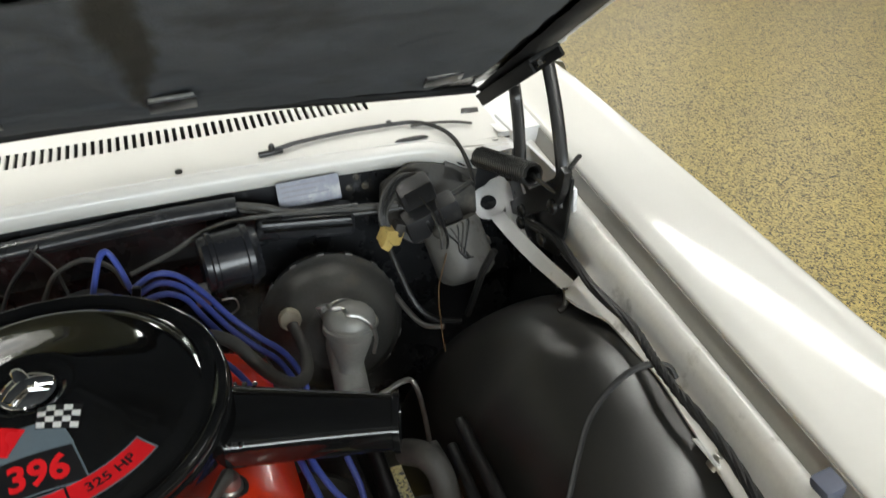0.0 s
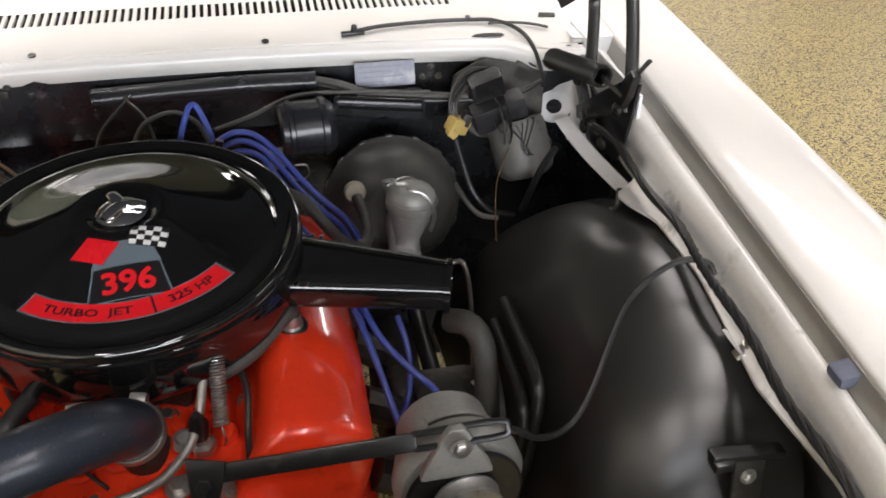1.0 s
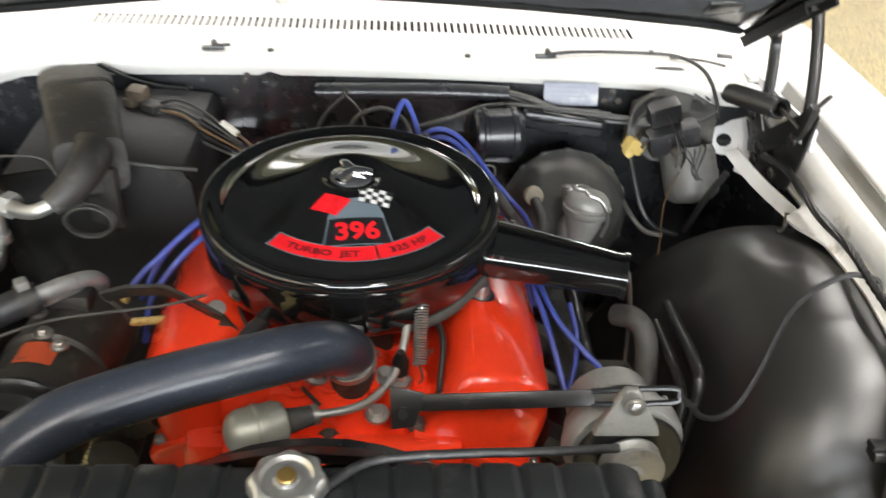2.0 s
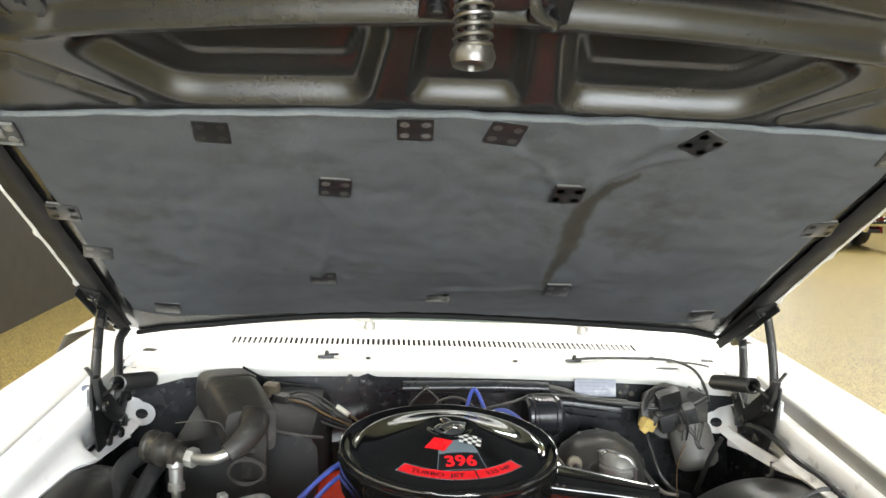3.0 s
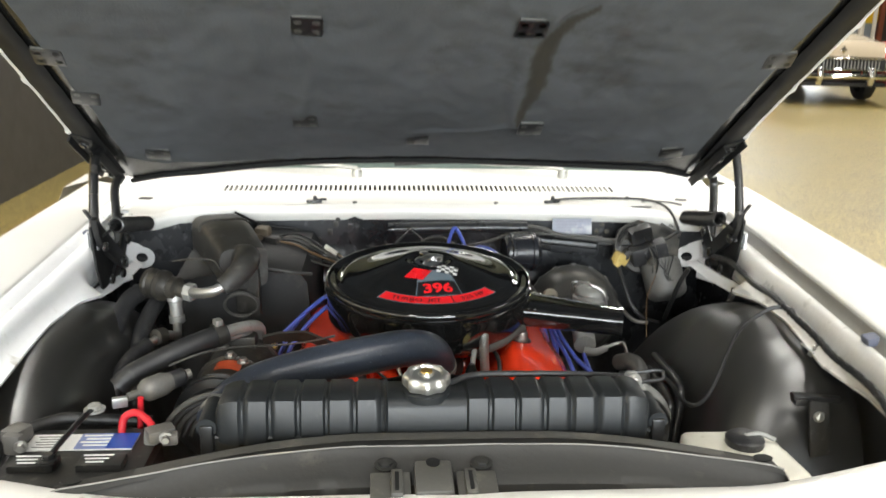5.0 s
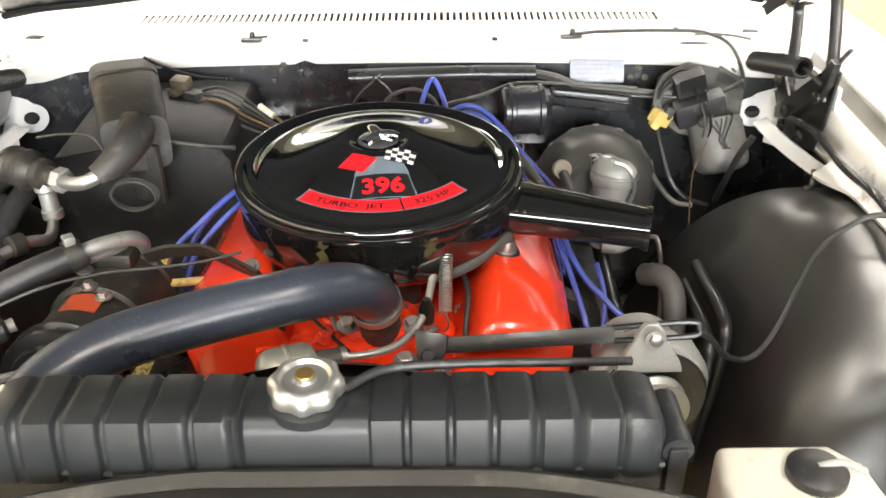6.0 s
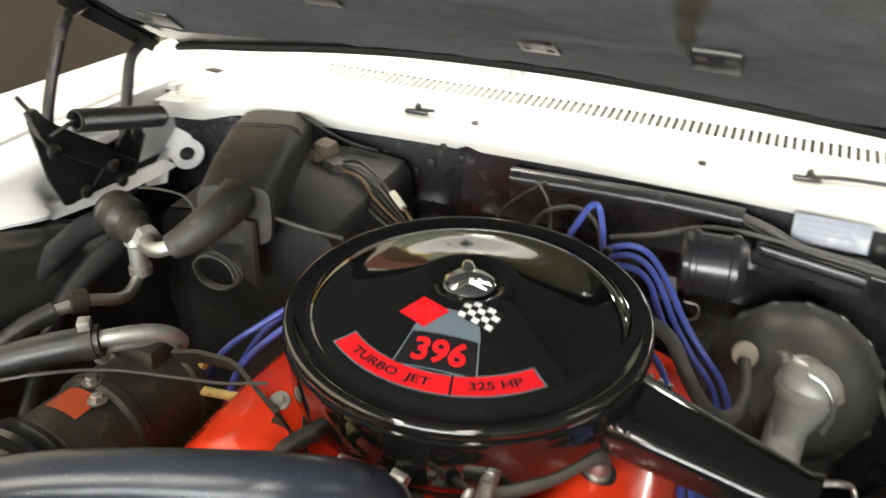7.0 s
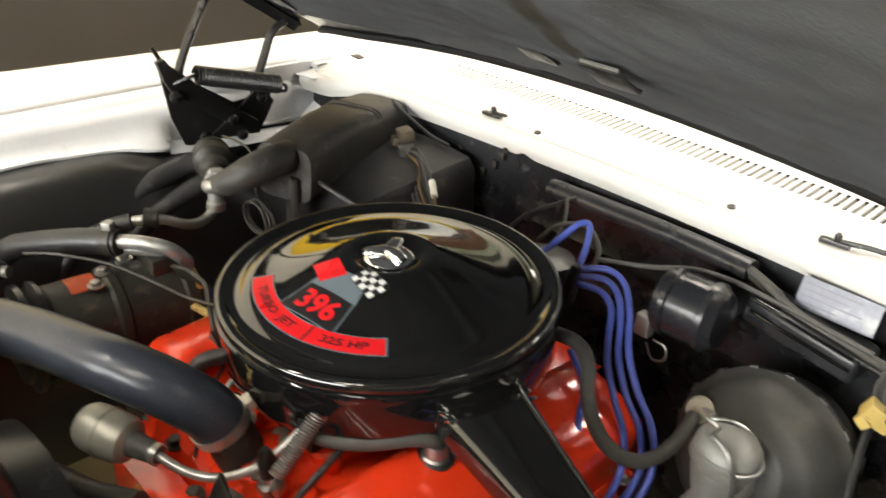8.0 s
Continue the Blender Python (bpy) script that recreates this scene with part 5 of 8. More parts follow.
def intake(x, y):
    z = 0.772 + 0.020 * math.exp(-(x / 0.07) ** 2) + 0.012 * math.sin(x * 55) * math.exp(-((y - 0.70) / 0.12) ** 2) * (abs(x) < 0.12)
    z += 0.018 * math.exp(-(((x - 0.0) / 0.05) ** 2 + ((y - 0.62) / 0.05) ** 2)) + 0.007 * noise.noise(Vector((x * 16, y * 16, 2)))
    z -= 0.10 * smoothstep(0.60, 0.555, y)
    return Vector((x, y, z))


sheet(bm, intake, along(-0.155, 0.135, 40), along(0.53, 1.10, 50))
part("intake_manifold", bm, RED, engine, "orange-red cast intake manifold")
bm = bmesh.new()
box(bm, (0.0, 0.82, 0.835), (0.15, 0.20, 0.075), bevel=0.012)
box(bm, (0.01, 0.70, 0.815), (0.10, 0.06, 0.05), bevel=0.01)
part("carburettor", bm, DIRTY, engine, "dull metal carburettor under the air cleaner")
bm = bmesh.new()
prism(bm, [(-0.050, -0.012), (-0.034, -0.026), (0.034, -0.026), (0.050, -0.012), (0.050, 0.012), (0.034, 0.026), (-0.034, 0.026), (-0.050, 0.012)], 0.012, axis((0.008, 0.618, 0.788), (0, -0.25, 0.97)), 0.003)
part("thermostat_flange", bm, RED, engine)
bm = bmesh.new()
tube(bm, [(0.008, 0.612, 0.796), (0.0075, 0.604, 0.815), (0.007, 0.598, 0.833), (0.004, 0.580, 0.856)], lambda t: 0.0285 - 0.003 * t, 18, 6)
part("thermostat_housing", bm, DIRTY, engine, "oily dark metal water neck")
for bx, by in ((-0.034, 0.612), (0.050, 0.612)):
    part("bolt", bolt(bmesh.new(), (bx, by, 0.800), (0, -0.25, 0.97), 0.0095, 0.012), ALU, engine)
bm = bmesh.new()
lathe(bm, [(0.088, 0), (0.088, 0.03), (0.03, 0.035), (0.03, 0.06)], axis((0, 0.50, 0.62), (0, -1, 0)), 32)
part("water_pump_pulley", bm, DIRTY, engine)
bm = bmesh.new()
box(bm, (0, 0.545, 0.64), (0.30, 0.05, 0.22), bevel=0.02)
part("timing_cover", bm, RED, engine)
bm = bmesh.new()
for k in range(6):
    a = math.pi * 2 * k / 6
    m = Matrix.Translation((0, 0.415, 0.64)) @ Matrix.Rotation(a, 4, "Y") @ Matrix.Translation((0, 0, 0.13)) @ Matrix.Rotation(radians(28), 4, "Z")
    box(bm, m.translation, (0.075, 0.004, 0.17), m.to_3x3().to_4x4(), 0.0015)
lathe(bm, [(0.05, 0), (0.05, 0.03), (0, 0.03)], axis((0, 0.43, 0.64), (0, -1, 0)), 20)
part("fan", bm, DIRTY, engine, "dark steel cooling fan")

# ---- brake booster and master cylinder ----
BOOSTERDARK = material("dark_phosphate_steel", (0.075, 0.073, 0.067), 0.42, metal=0.3, var=0.35, bump=0.1, bump_scale=60, spots=(0.13, 0.115, 0.09), spot_amount=0.25, spot_scale=10)
booster = thing("brake_booster", "round grey steel brake booster on the firewall", "brake booster", (0.365, 1.19, 0.80))
BM = axis((0.368, 1.182, 0.742), (0.0, -0.975, 0.22))
part("shell", lathe(bmesh.new(), [(0.095, 0.0), (0.106, 0.045), (0.110, 0.058), (0.1135, 0.062), (0.1135, 0.070), (0.108, 0.074), (0.103, 0.085), (0.094, 0.104), (0.078, 0.118), (0.062, 0.123), (0.056, 0.129), (0.050, 0.131), (0.0, 0.131)], BM, 64), BOOSTERDARK, booster, angle=30)
for k in range(16):
    a = 2 * math.pi * k / 16
    bm = bmesh.new()
    m = BM @ Matrix.Rotation(a, 4, "Z") @ Matrix.Translation((0.1145, 0, 0.066))
    box(bm, m.translation, (0.003, 0.012, 0.010), m.to_3x3().to_4x4(), 0.001)
    part("crimp", bm, BOOSTERDARK, booster)
PORT = Vector((0.301, 1.062, 0.812))
part("grommet", lathe(bmesh.new(), [(0.017, 0.0), (0.017, 0.009), (0.0145, 0.012), (0.0115, 0.010), (0, 0.010)], axis(PORT + Vector((0, 0.012, 0)), (0, -0.96, 0.28)), 24), material("beige_grommet", (0.42, 0.38, 0.29), 0.6, var=0.15), booster, "beige rubber grommet")
master = thing("master_cylinder", "round-topped cast master cylinder with a wire bail", "master cylinder", (0.378, 0.99, 0.76))
MM = axis((0.366, 0.985, 0.735), (0.10, 0.10, 0.99))
part("reservoir", lathe(bmesh.new(), [(0.0, -0.006), (0.013, -0.004), (0.020, 0.006), (0.021, 0.018), (0.0185, 0.030), (0.0185, 0.038), (0.024, 0.054), (0.031, 0.074), (0.032, 0.088), (0.030, 0.092)], MM, 36), CASTGREY, master)
part("cap", lathe(bmesh.new(), [(0.036, 0.088), (0.0385, 0.092), (0.0385, 0.100), (0.0355, 0.102), (0.0355, 0.106), (0.0375, 0.108), (0.036, 0.116), (0.029, 0.124), (0.014, 0.129), (0.0, 0.130)], MM, 40), CASTGREY, master, "domed dull tin cap")
bm = bmesh.new()
tube(bm, [MM @ Vector(p) for p in ((0.036, -0.012, 0.060), (0.044, -0.002, 0.095), (0.042, 0.012, 0.118), (0.034, 0.026, 0.130), (0.022, 0.020, 0.134), (0.010, 0.030, 0.136), (-0.004, 0.022, 0.136), (-0.016, 0.030, 0.134), (-0.030, 0.020, 0.130), (-0.042, 0.010, 0.114), (-0.044, 0.0, 0.090), (-0.036, -0.006, 0.060))], 0.0030, 7, 5)
part("bail_wire", bm, ALU, master, "bent steel bail wire")
part("bail_wire", tube(bmesh.new(), [MM @ Vector((0.0395 * math.cos(a), 0.0395 * math.sin(a), 0.104)) for a in [math.pi * (0.95 + 0.11 * k) for k in range(11)]], 0.0022, 7, 3), ALU, master, "bent steel bail wire")
part("bail_wire", tube(bmesh.new(), [MM @ Vector(p) for p in ((0.030, 0.022, 0.122), (0.024, 0.0, 0.129), (0.016, -0.020, 0.126), (0.008, -0.036, 0.112), (0.0, -0.040, 0.085))], 0.0022, 7, 4), ALU, master, "bent steel bail wire")
part("bore", tube(bmesh.new(), [(0.372, 1.085, 0.770), (0.368, 1.02, 0.755), (0.362, 0.955, 0.735)], 0.025, 16, 4), CASTGREY, master)
part("outlet", tube(bmesh.new(), [(0.36, 0.955, 0.722), (0.385, 0.95, 0.720), (0.412, 0.955, 0.728)], lambda t: 0.011 - 0.004 * t, 10, 4), CASTGREY, master)
brake = thing("brake_line", "thin dull steel brake line bending down past the booster", "pipe", (0.42, 0.95, 0.72))
part("pipe", tube(bmesh.new(), [(0.41, 0.957, 0.728), (0.438, 0.962, 0.735), (0.453, 0.952, 0.732), (0.460, 0.93, 0.67), (0.455, 0.88, 0.55), (0.44, 0.83, 0.44)], 0.004, 8, 6), STEEL, brake)
part("pipe", tube(bmesh.new(), [(0.465, 1.16, 0.80), (0.478, 1.11, 0.775), (0.50, 1.06, 0.755), (0.53, 1.04, 0.755)], 0.0045, 8, 6), STEEL, brake)


def hose(name, label, pts, r, mat, category="hose", n=14, group=""):
    return solo(name, tube(bmesh.new(), pts, r, n, 7), mat, label, category, group=group)


hose("vacuum_hose", "dull grey-black vacuum hose from booster to carburettor", [(0.302, 1.055, 0.812), (0.309, 1.006, 0.799), (0.302, 0.958, 0.795), (0.282, 0.928, 0.809), (0.259, 0.916, 0.835), (0.236, 0.923, 0.865), (0.216, 0.945, 0.884), (0.190, 0.960, 0.892), (0.163, 0.961, 0.892), (0.13, 0.957, 0.886)], 0.0088, OLDHOSE)

# ---- black canister and its arm on the firewall ----
can = thing("firewall_canister", "gloss black drum with ridges mounted at the firewall", "canister", (0.24, 1.16, 0.90))
CM = axis((0.194, 1.118, 0.905), (0.995, 0.10, 0.0))
part("drum", lathe(bmesh.new(), [(0.0, 0.0), (0.036, 0.0), (0.041, 0.004), (0.042, 0.012), (0.046, 0.014), (0.046, 0.020), (0.0425, 0.022), (0.0425, 0.062), (0.046, 0.064), (0.046, 0.072), (0.041, 0.076), (0.036, 0.084), (0, 0.086)], CM, 44), CANBLACK, can, angle=30)
bm = bmesh.new()
box(bm, (0.236, 1.180, 0.900), (0.05, 0.10, 0.05), bevel=0.01)
part("mount", bm, SATIN, can)
bm = bmesh.new()
box(bm, (0.358, 1.186, 0.908), (0.150, 0.060, 0.036), Matrix.Rotation(radians(-5), 4, "Z") @ Matrix.Rotation(radians(5), 4, "Y"), 0.010, 3)
part("arm", bm, FIRE, can)
for k in (0, 1):
    part("seam", tube(bmesh.new(), [(0.292, 1.163 - 0.004 * k, 0.931 - 0.014 * k), (0.35, 1.157 - 0.004 * k, 0.926 - 0.014 * k), (0.425, 1.151 - 0.004 * k, 0.919 - 0.014 * k)], 0.0022, 6, 4), GLOSS, can)
bm = bmesh.new()
box(bm, (0.188, 1.10, 0.868), (0.022, 0.018, 0.030), bevel=0.003)
part("terminal_block", bm, CASTGREY, can, "small grey terminal block")
part("terminal_loop", tube(bmesh.new(), [(0.20, 1.09, 0.85), (0.215, 1.085, 0.835), (0.232, 1.085, 0.842), (0.23, 1.085, 0.86), (0.212, 1.085, 0.862)], 0.0015, 6, 5), STEEL, can)

# ---- firewall trunking, label, cables ----
bm = bmesh.new()
tube(bm, [(-0.078, 1.212, 0.938), (0.05, 1.214, 0.941), (0.16, 1.213, 0.943), (0.262, 1.206, 0.944)], 0.0175, 14, 6, flat=0.8)
part("wiring_trunk", bm, FIRE, body, "black sheet-metal wiring trunk")
plate = thing("firewall_label", "faded pale label plate on the black firewall", "label", (0.372, 1.215, 0.935))
LMX = Matrix.Translation((0.374, 1.206, 0.946)) @ Matrix.Rotation(radians(72), 4, "X")
bm = bmesh.new()
box(bm, LMX.translation, (0.098, 0.040, 0.002), LMX.to_3x3().to_4x4(), 0.0008)
part("sheet", bm, LABELWHITE, plate)
for k in range(4):
    bm = bmesh.new()
    w = (0.070, 0.056, 0.074, 0.046)[k]
    p = LMX @ Vector((-0.006 + (w - 0.074) / 2, 0.0125 - 0.008 * k, 0.0014))
    box(bm, p, (w, 0.0022, 0.0004), LMX.to_3x3().to_4x4())
    part("print_bar", bm, material("faded_print", (0.23, 0.225, 0.27), 0.6, var=0.2) if k == 0 else bpy.data.materials["faded_print"], plate)
CABLES = [
    ("firewall_cable", [(0.262, 1.20, 0.948), (0.30, 1.185, 0.944), (0.34, 1.178, 0.930), (0.40, 1.172, 0.924), (0.46, 1.160, 0.922), (0.50, 1.150, 0.922)], 0.006, OLDHOSE),
    ("firewall_cable", [(0.265, 1.198, 0.940), (0.32, 1.180, 0.930), (0.42, 1.165, 0.915), (0.52, 1.145, 0.918), (0.58, 1.130, 0.932), (0.612, 1.120, 0.955)], 0.0042, WIRE),
    ("firewall_cable", [(0.10, 1.10, 0.925), (0.16, 1.13, 0.93), (0.22, 1.165, 0.938), (0.30, 1.175, 0.935), (0.44, 1.165, 0.928)], 0.0035, OLDHOSE),
]
THIN_CABLES = [
    ("firewall_cable", [(-0.02, 1.12, 0.90), (0.0, 1.14, 0.925), (0.04, 1.15, 0.935), (0.075, 1.135, 0.922), (0.09, 1.11, 0.90)], 0.0035, OLDHOSE),
    ("firewall_cable", [(-0.08, 1.10, 0.885), (-0.06, 1.14, 0.92), (-0.03, 1.18, 0.94), (-0.02, 1.2, 0.945)], 0.003, WIRE),
    ("firewall_cable", [(-0.03, 1.19, 0.945), (0.0, 1.15, 0.93), (0.015, 1.11, 0.905)], 0.0025, WIRE),
]
for n, pts, r, mat in CABLES + THIN_CABLES:
    hose(n, "dark cable strung along the firewall", pts, r, mat, "cable", 8, "firewall cables")

# ---- wiper motor ----
wm = thing("wiper_motor", "dusty wiper motor with plates, plugs and loose wires", "wiper motor", (0.57, 1.20, 0.88))
WMX = Matrix.Translation((0.565, 1.195, 0.90)) @ Matrix.Rotation(radians(68), 4, "X") @ Matrix.Rotation(radians(-12), 4, "Z")
bm = bmesh.new()
prism(bm, [(-0.085, -0.05), (-0.03, -0.075), (0.05, -0.07), (0.075, -0.02), (0.07, 0.035), (0.03, 0.055), (-0.04, 0.055), (-0.085, 0.02)], 0.022, WMX, 0.006)
part("gear_housing", bm, material("dusty_cast_zinc", (0.050, 0.047, 0.041), 0.55, var=0.4, bump=0.3, bump_scale=80, spots=(0.11, 0.10, 0.08), spot_amount=0.3, spot_scale=25), wm, "dusty cast gear housing")
bm = bmesh.new()
prism(bm, [(0.0, 0.03), (0.055, 0.02), (0.062, 0.055), (0.052, 0.082), (0.025, 0.085), (0.005, 0.06)], 0.006, WMX @ Matrix.Translation((0.012, 0.0, 0.016)), 0.002)
ear = part("mount_ear", bm, bpy.data.materials["dusty_cast_zinc"], wm)
part("mount_bush", lathe(bmesh.new(), [(0.014, 0), (0.014, 0.006), (0.009, 0.008), (0.007, 0.004), (0, 0.004)], WMX @ Matrix.Translation((0.046, 0.066, 0.022)), 20), RUBBER, ear)
relay = part("relay_block", box(bmesh.new(), (0.526, 1.140, 0.944), (0.054, 0.034, 0.036), Matrix.Rotation(radians(-18), 4, "Y") @ Matrix.Rotation(radians(14), 4, "X"), 0.004), RUBBER, wm, "black plastic relay block")
part("relay_lid", box(bmesh.new(), (0.527, 1.121, 0.949), (0.046, 0.003, 0.028), Matrix.Rotation(radians(-18), 4, "Y") @ Matrix.Rotation(radians(14), 4, "X"), 0.001), SATIN, relay)
cover = part("wiring_cover", box(bmesh.new(), (0.546, 1.128, 0.902), (0.090, 0.036, 0.046), Matrix.Rotation(radians(-18), 4, "Y") @ Matrix.Rotation(radians(10), 4, "X"), 0.008), RUBBER, wm, "black plastic wiring cover")
for k in range(3):
    part("cover_rib", box(bmesh.new(), (0.536 + 0.011 * k, 1.1085, 0.897 + 0.0035 * k), (0.005, 0.004, 0.022), Matrix.Rotation(radians(-18), 4, "Y"), 0.001), SATIN, cover)
WC = axis((0.580, 1.135, 0.868), (0.16, -0.42, -0.80)) @ Matrix.Diagonal((1.12, 1.12, 1.05, 1))
part("motor_can", lathe(bmesh.new(), [(0.0, -0.01), (0.040, -0.01), (0.043, 0.0), (0.043, 0.062), (0.040, 0.072), (0.030, 0.080), (0.012, 0.083), (0.0, 0.083)], WC, 36), material("dull_grey_motor_paint", (0.13, 0.128, 0.12), 0.5, metal=0.2, var=0.2, spots=(0.08, 0.07, 0.06), spot_amount=0.2, spot_scale=25), wm, "dull grey motor can")
part("wire_spiral", tube(bmesh.new(), [WC @ Vector((0.046 + 0.004 * math.sin(i), 0.012 * (1 - i / 30) * math.cos(i * 0.9), 0.035 + 0.012 * (1 - i / 30) * math.sin(i * 0.9))) for i in range(22)], 0.0016, 5, 2), STEEL, wm)
bm = bmesh.new()
box(bm, (0.476, 1.118, 0.890), (0.034, 0.022, 0.026), Matrix.Rotation(radians(25), 4, "Y") @ Matrix.Rotation(radians(20), 4, "Z"), 0.003)
box(bm, (0.466, 1.112, 0.880), (0.016, 0.018, 0.014), Matrix.Rotation(radians(40), 4, "Y"), 0.003)
plug = part("plug", bm, YELLOWPLUG, wm, "yellowed plastic plug")
bm = bmesh.new()
box(bm, (0.489, 1.119, 0.899), (0.016, 0.020, 0.022), Matrix.Rotation(radians(25), 4, "Y"), 0.003)
part("socket", bm, DUSTY, plug)
for k in range(4):
    o = 0.0045 * k
    pts = [(0.545 + o, 1.172, 0.958 - 0.3 * o), (0.505 + o, 1.158, 0.966 - o), (0.474 + o, 1.138, 0.950 - o), (0.463 + 0.8 * o, 1.124, 0.920), (0.470 + 0.6 * o, 1.118, 0.895)]
    part("loose_wire", tube(bmesh.new(), pts, 0.0023, 7, 6), WIRE if k % 3 else OLDHOSE, wm)
for k in range(5):
    q = Vector((0.558 + 0.009 * k, 1.108, 0.884 + 0.003 * k))
    pts = [q, q + Vector((0.001, -0.016, 0.003)), (0.576 + 0.004 * math.sin(k * 2.1), 1.080 - 0.002 * k, 0.868 - 0.003 * k), (0.588 + 0.005 * math.cos(k * 1.7), 1.072, 0.844 + 0.005 * (k % 3)), (0.604 + 0.003 * k, 1.080, 0.838), (0.612, 1.094, 0.858 + 0.003 * k)]
    part("loose_wire", tube(bmesh.new(), pts, 0.0014, 6, 5), (WIRE, OLDHOSE, WIRE, OLDHOSE, WIRE)[k], wm)
part("brown_wire", tube(bmesh.new(), [(0.566, 1.10, 0.872), (0.548, 1.08, 0.845), (0.530, 1.06, 0.81), (0.522, 1.03, 0.77), (0.520, 1.01, 0.73)], 0.0011, 6, 5), BROWNWIRE, wm, "thin brown wire hanging loose")
part("vacuum_tube", tube(bmesh.new(), [(0.470, 1.12, 0.88), (0.478, 1.09, 0.84), (0.492, 1.06, 0.795), (0.52, 1.05, 0.765), (0.56, 1.05, 0.75)], 0.005, 8, 6), WIRE, wm)
part("vacuum_tube", tube(bmesh.new(), [(0.60, 1.00, 0.90), (0.585, 1.01, 0.86), (0.575, 1.03, 0.80), (0.572, 1.05, 0.76)], 0.0055, 8, 6), WIRE, wm)

rng = random.Random(29)
for k in range(3):
    a = Vector((0.50 + 0.09 * rng.random(), 1.135 + 0.02 * rng.random(), 0.905 + 0.05 * rng.random()))
    b = Vector((0.535 + 0.075 * rng.random(), 1.075 + 0.03 * rng.random(), 0.845 + 0.05 * rng.random()))
    mid = (a + b) / 2 + Vector((0.03 * (rng.random() - 0.5), -0.03 - 0.02 * rng.random(), 0.02 * rng.random()))
    part("loose_wire", tube(bmesh.new(), [a + Vector((0, 0.02, 0)), a, mid, b, b + Vector((0.01, 0.03, -0.02))], 0.0012 + 0.0006 * rng.random(), 6, 5), (WIRE, WIRE, OLDHOSE)[k % 3], wm)
part("terminal_cap", lathe(bmesh.new(), [(0.011, 0), (0.011, 0.010), (0.007, 0.013), (0, 0.013)], axis((0.552, 1.112, 0.882), (-0.2, -0.8, 0.5)), 14), DIRTY, wm, "brownish terminal cap")

# ---- washer jets and their tube on the cowl ----
for jx, jy in ((0.331, 1.262), (-0.259, 1.258)):
    jet = thing("washer_jet", "small black washer jet on the white cowl", "washer jet", (jx, jy, 0.992), group="washer jets")
    bm = bmesh.new()
    box(bm, (jx, jy, 0.996), (0.038, 0.012, 0.006), Matrix.Rotation(radians(6), 4, "Z"), 0.002)
    part("base", bm, SATIN, jet)
    part("nozzle", lathe(bmesh.new(), [(0.005, 0), (0.005, 0.009), (0.0035, 0.012), (0, 0.012)], axis((jx + 0.002, jy, 0.998), (0.05, -0.1, 1)), 12), SATIN, jet)
    part("spigot", tube(bmesh.new(), [(jx + 0.004, jy, 1.0), (jx + 0.03, jy + 0.002, 1.001)], 0.003, 8, 2), SATIN, jet)
hose("washer_tube", "thin black washer tube lying across the cowl", [(0.340, 1.262, 1.0), (0.38, 1.272, 1.001), (0.46, 1.279, 1.001), (0.53, 1.276, 1.001), (0.57, 1.270, 1.000), (0.60, 1.240, 0.997), (0.617, 1.205, 0.985), (0.625, 1.165, 0.955), (0.622, 1.14, 0.935)], 0.0036, WIRE, "tube", 8)
hose("washer_tube", "short stub of washer tube beside the hinge", [(0.56, 1.262, 0.998), (0.59, 1.262, 0.998), (0.63, 1.255, 0.996), (0.66, 1.245, 0.992)], 0.0025, OLDHOSE, "tube", 8)
bm = bmesh.new()
box(bm, (0.528, 1.277, 1.003), (0.008, 0.012, 0.008), bevel=0.002)
solo("tube_clip", bm, SATIN, "small black clip holding the washer tube", "clip")
bm = lathe(bmesh.new(), [(0.0, 0.0), (0.012, 0.0), (0.010, 0.002), (0, 0.0025)], Matrix.Translation((0.552, 1.232, 0.989)) @ Matrix.Rotation(radians(-6), 4, "X") @ Matrix.Diagonal((2.4, 0.8, 1, 1)), 24)
solo("cowl_grommet", bm, RUBBER, "oval black rubber grommet in the cowl corner", "grommet")

# wipers resting at the foot of the windshield
for px, ex, by in ((-0.16, -0.46, 1.47), (0.40, 0.08, 1.47)):
    w = thing("windshield_wiper", "chrome windshield wiper resting at the cowl", "wiper", (px, by, 1.028), group="windshield wipers")
    part("pivot", lathe(bmesh.new(), [(0.014, 0), (0.014, 0.016), (0.009, 0.022), (0, 0.023)], axis((px, by, 1.018), (0, -0.3, 1)), 20), TIN, w)
    part("arm", tube(bmesh.new(), [(px, by, 1.040), (px - 0.08, by + 0.005, 1.048), (ex + 0.12, by + 0.025, 1.048), (ex + 0.05, by + 0.035, 1.052)], lambda t: 0.012 - 0.005 * t, 10, 6, flat=0.5), TIN, w)
    part("blade", tube(bmesh.new(), [(ex + 0.24, by + 0.042, 1.046), (ex + 0.05, by + 0.05, 1.050), (ex - 0.14, by + 0.040, 1.044)], 0.005, 6, 6), SATIN, w)

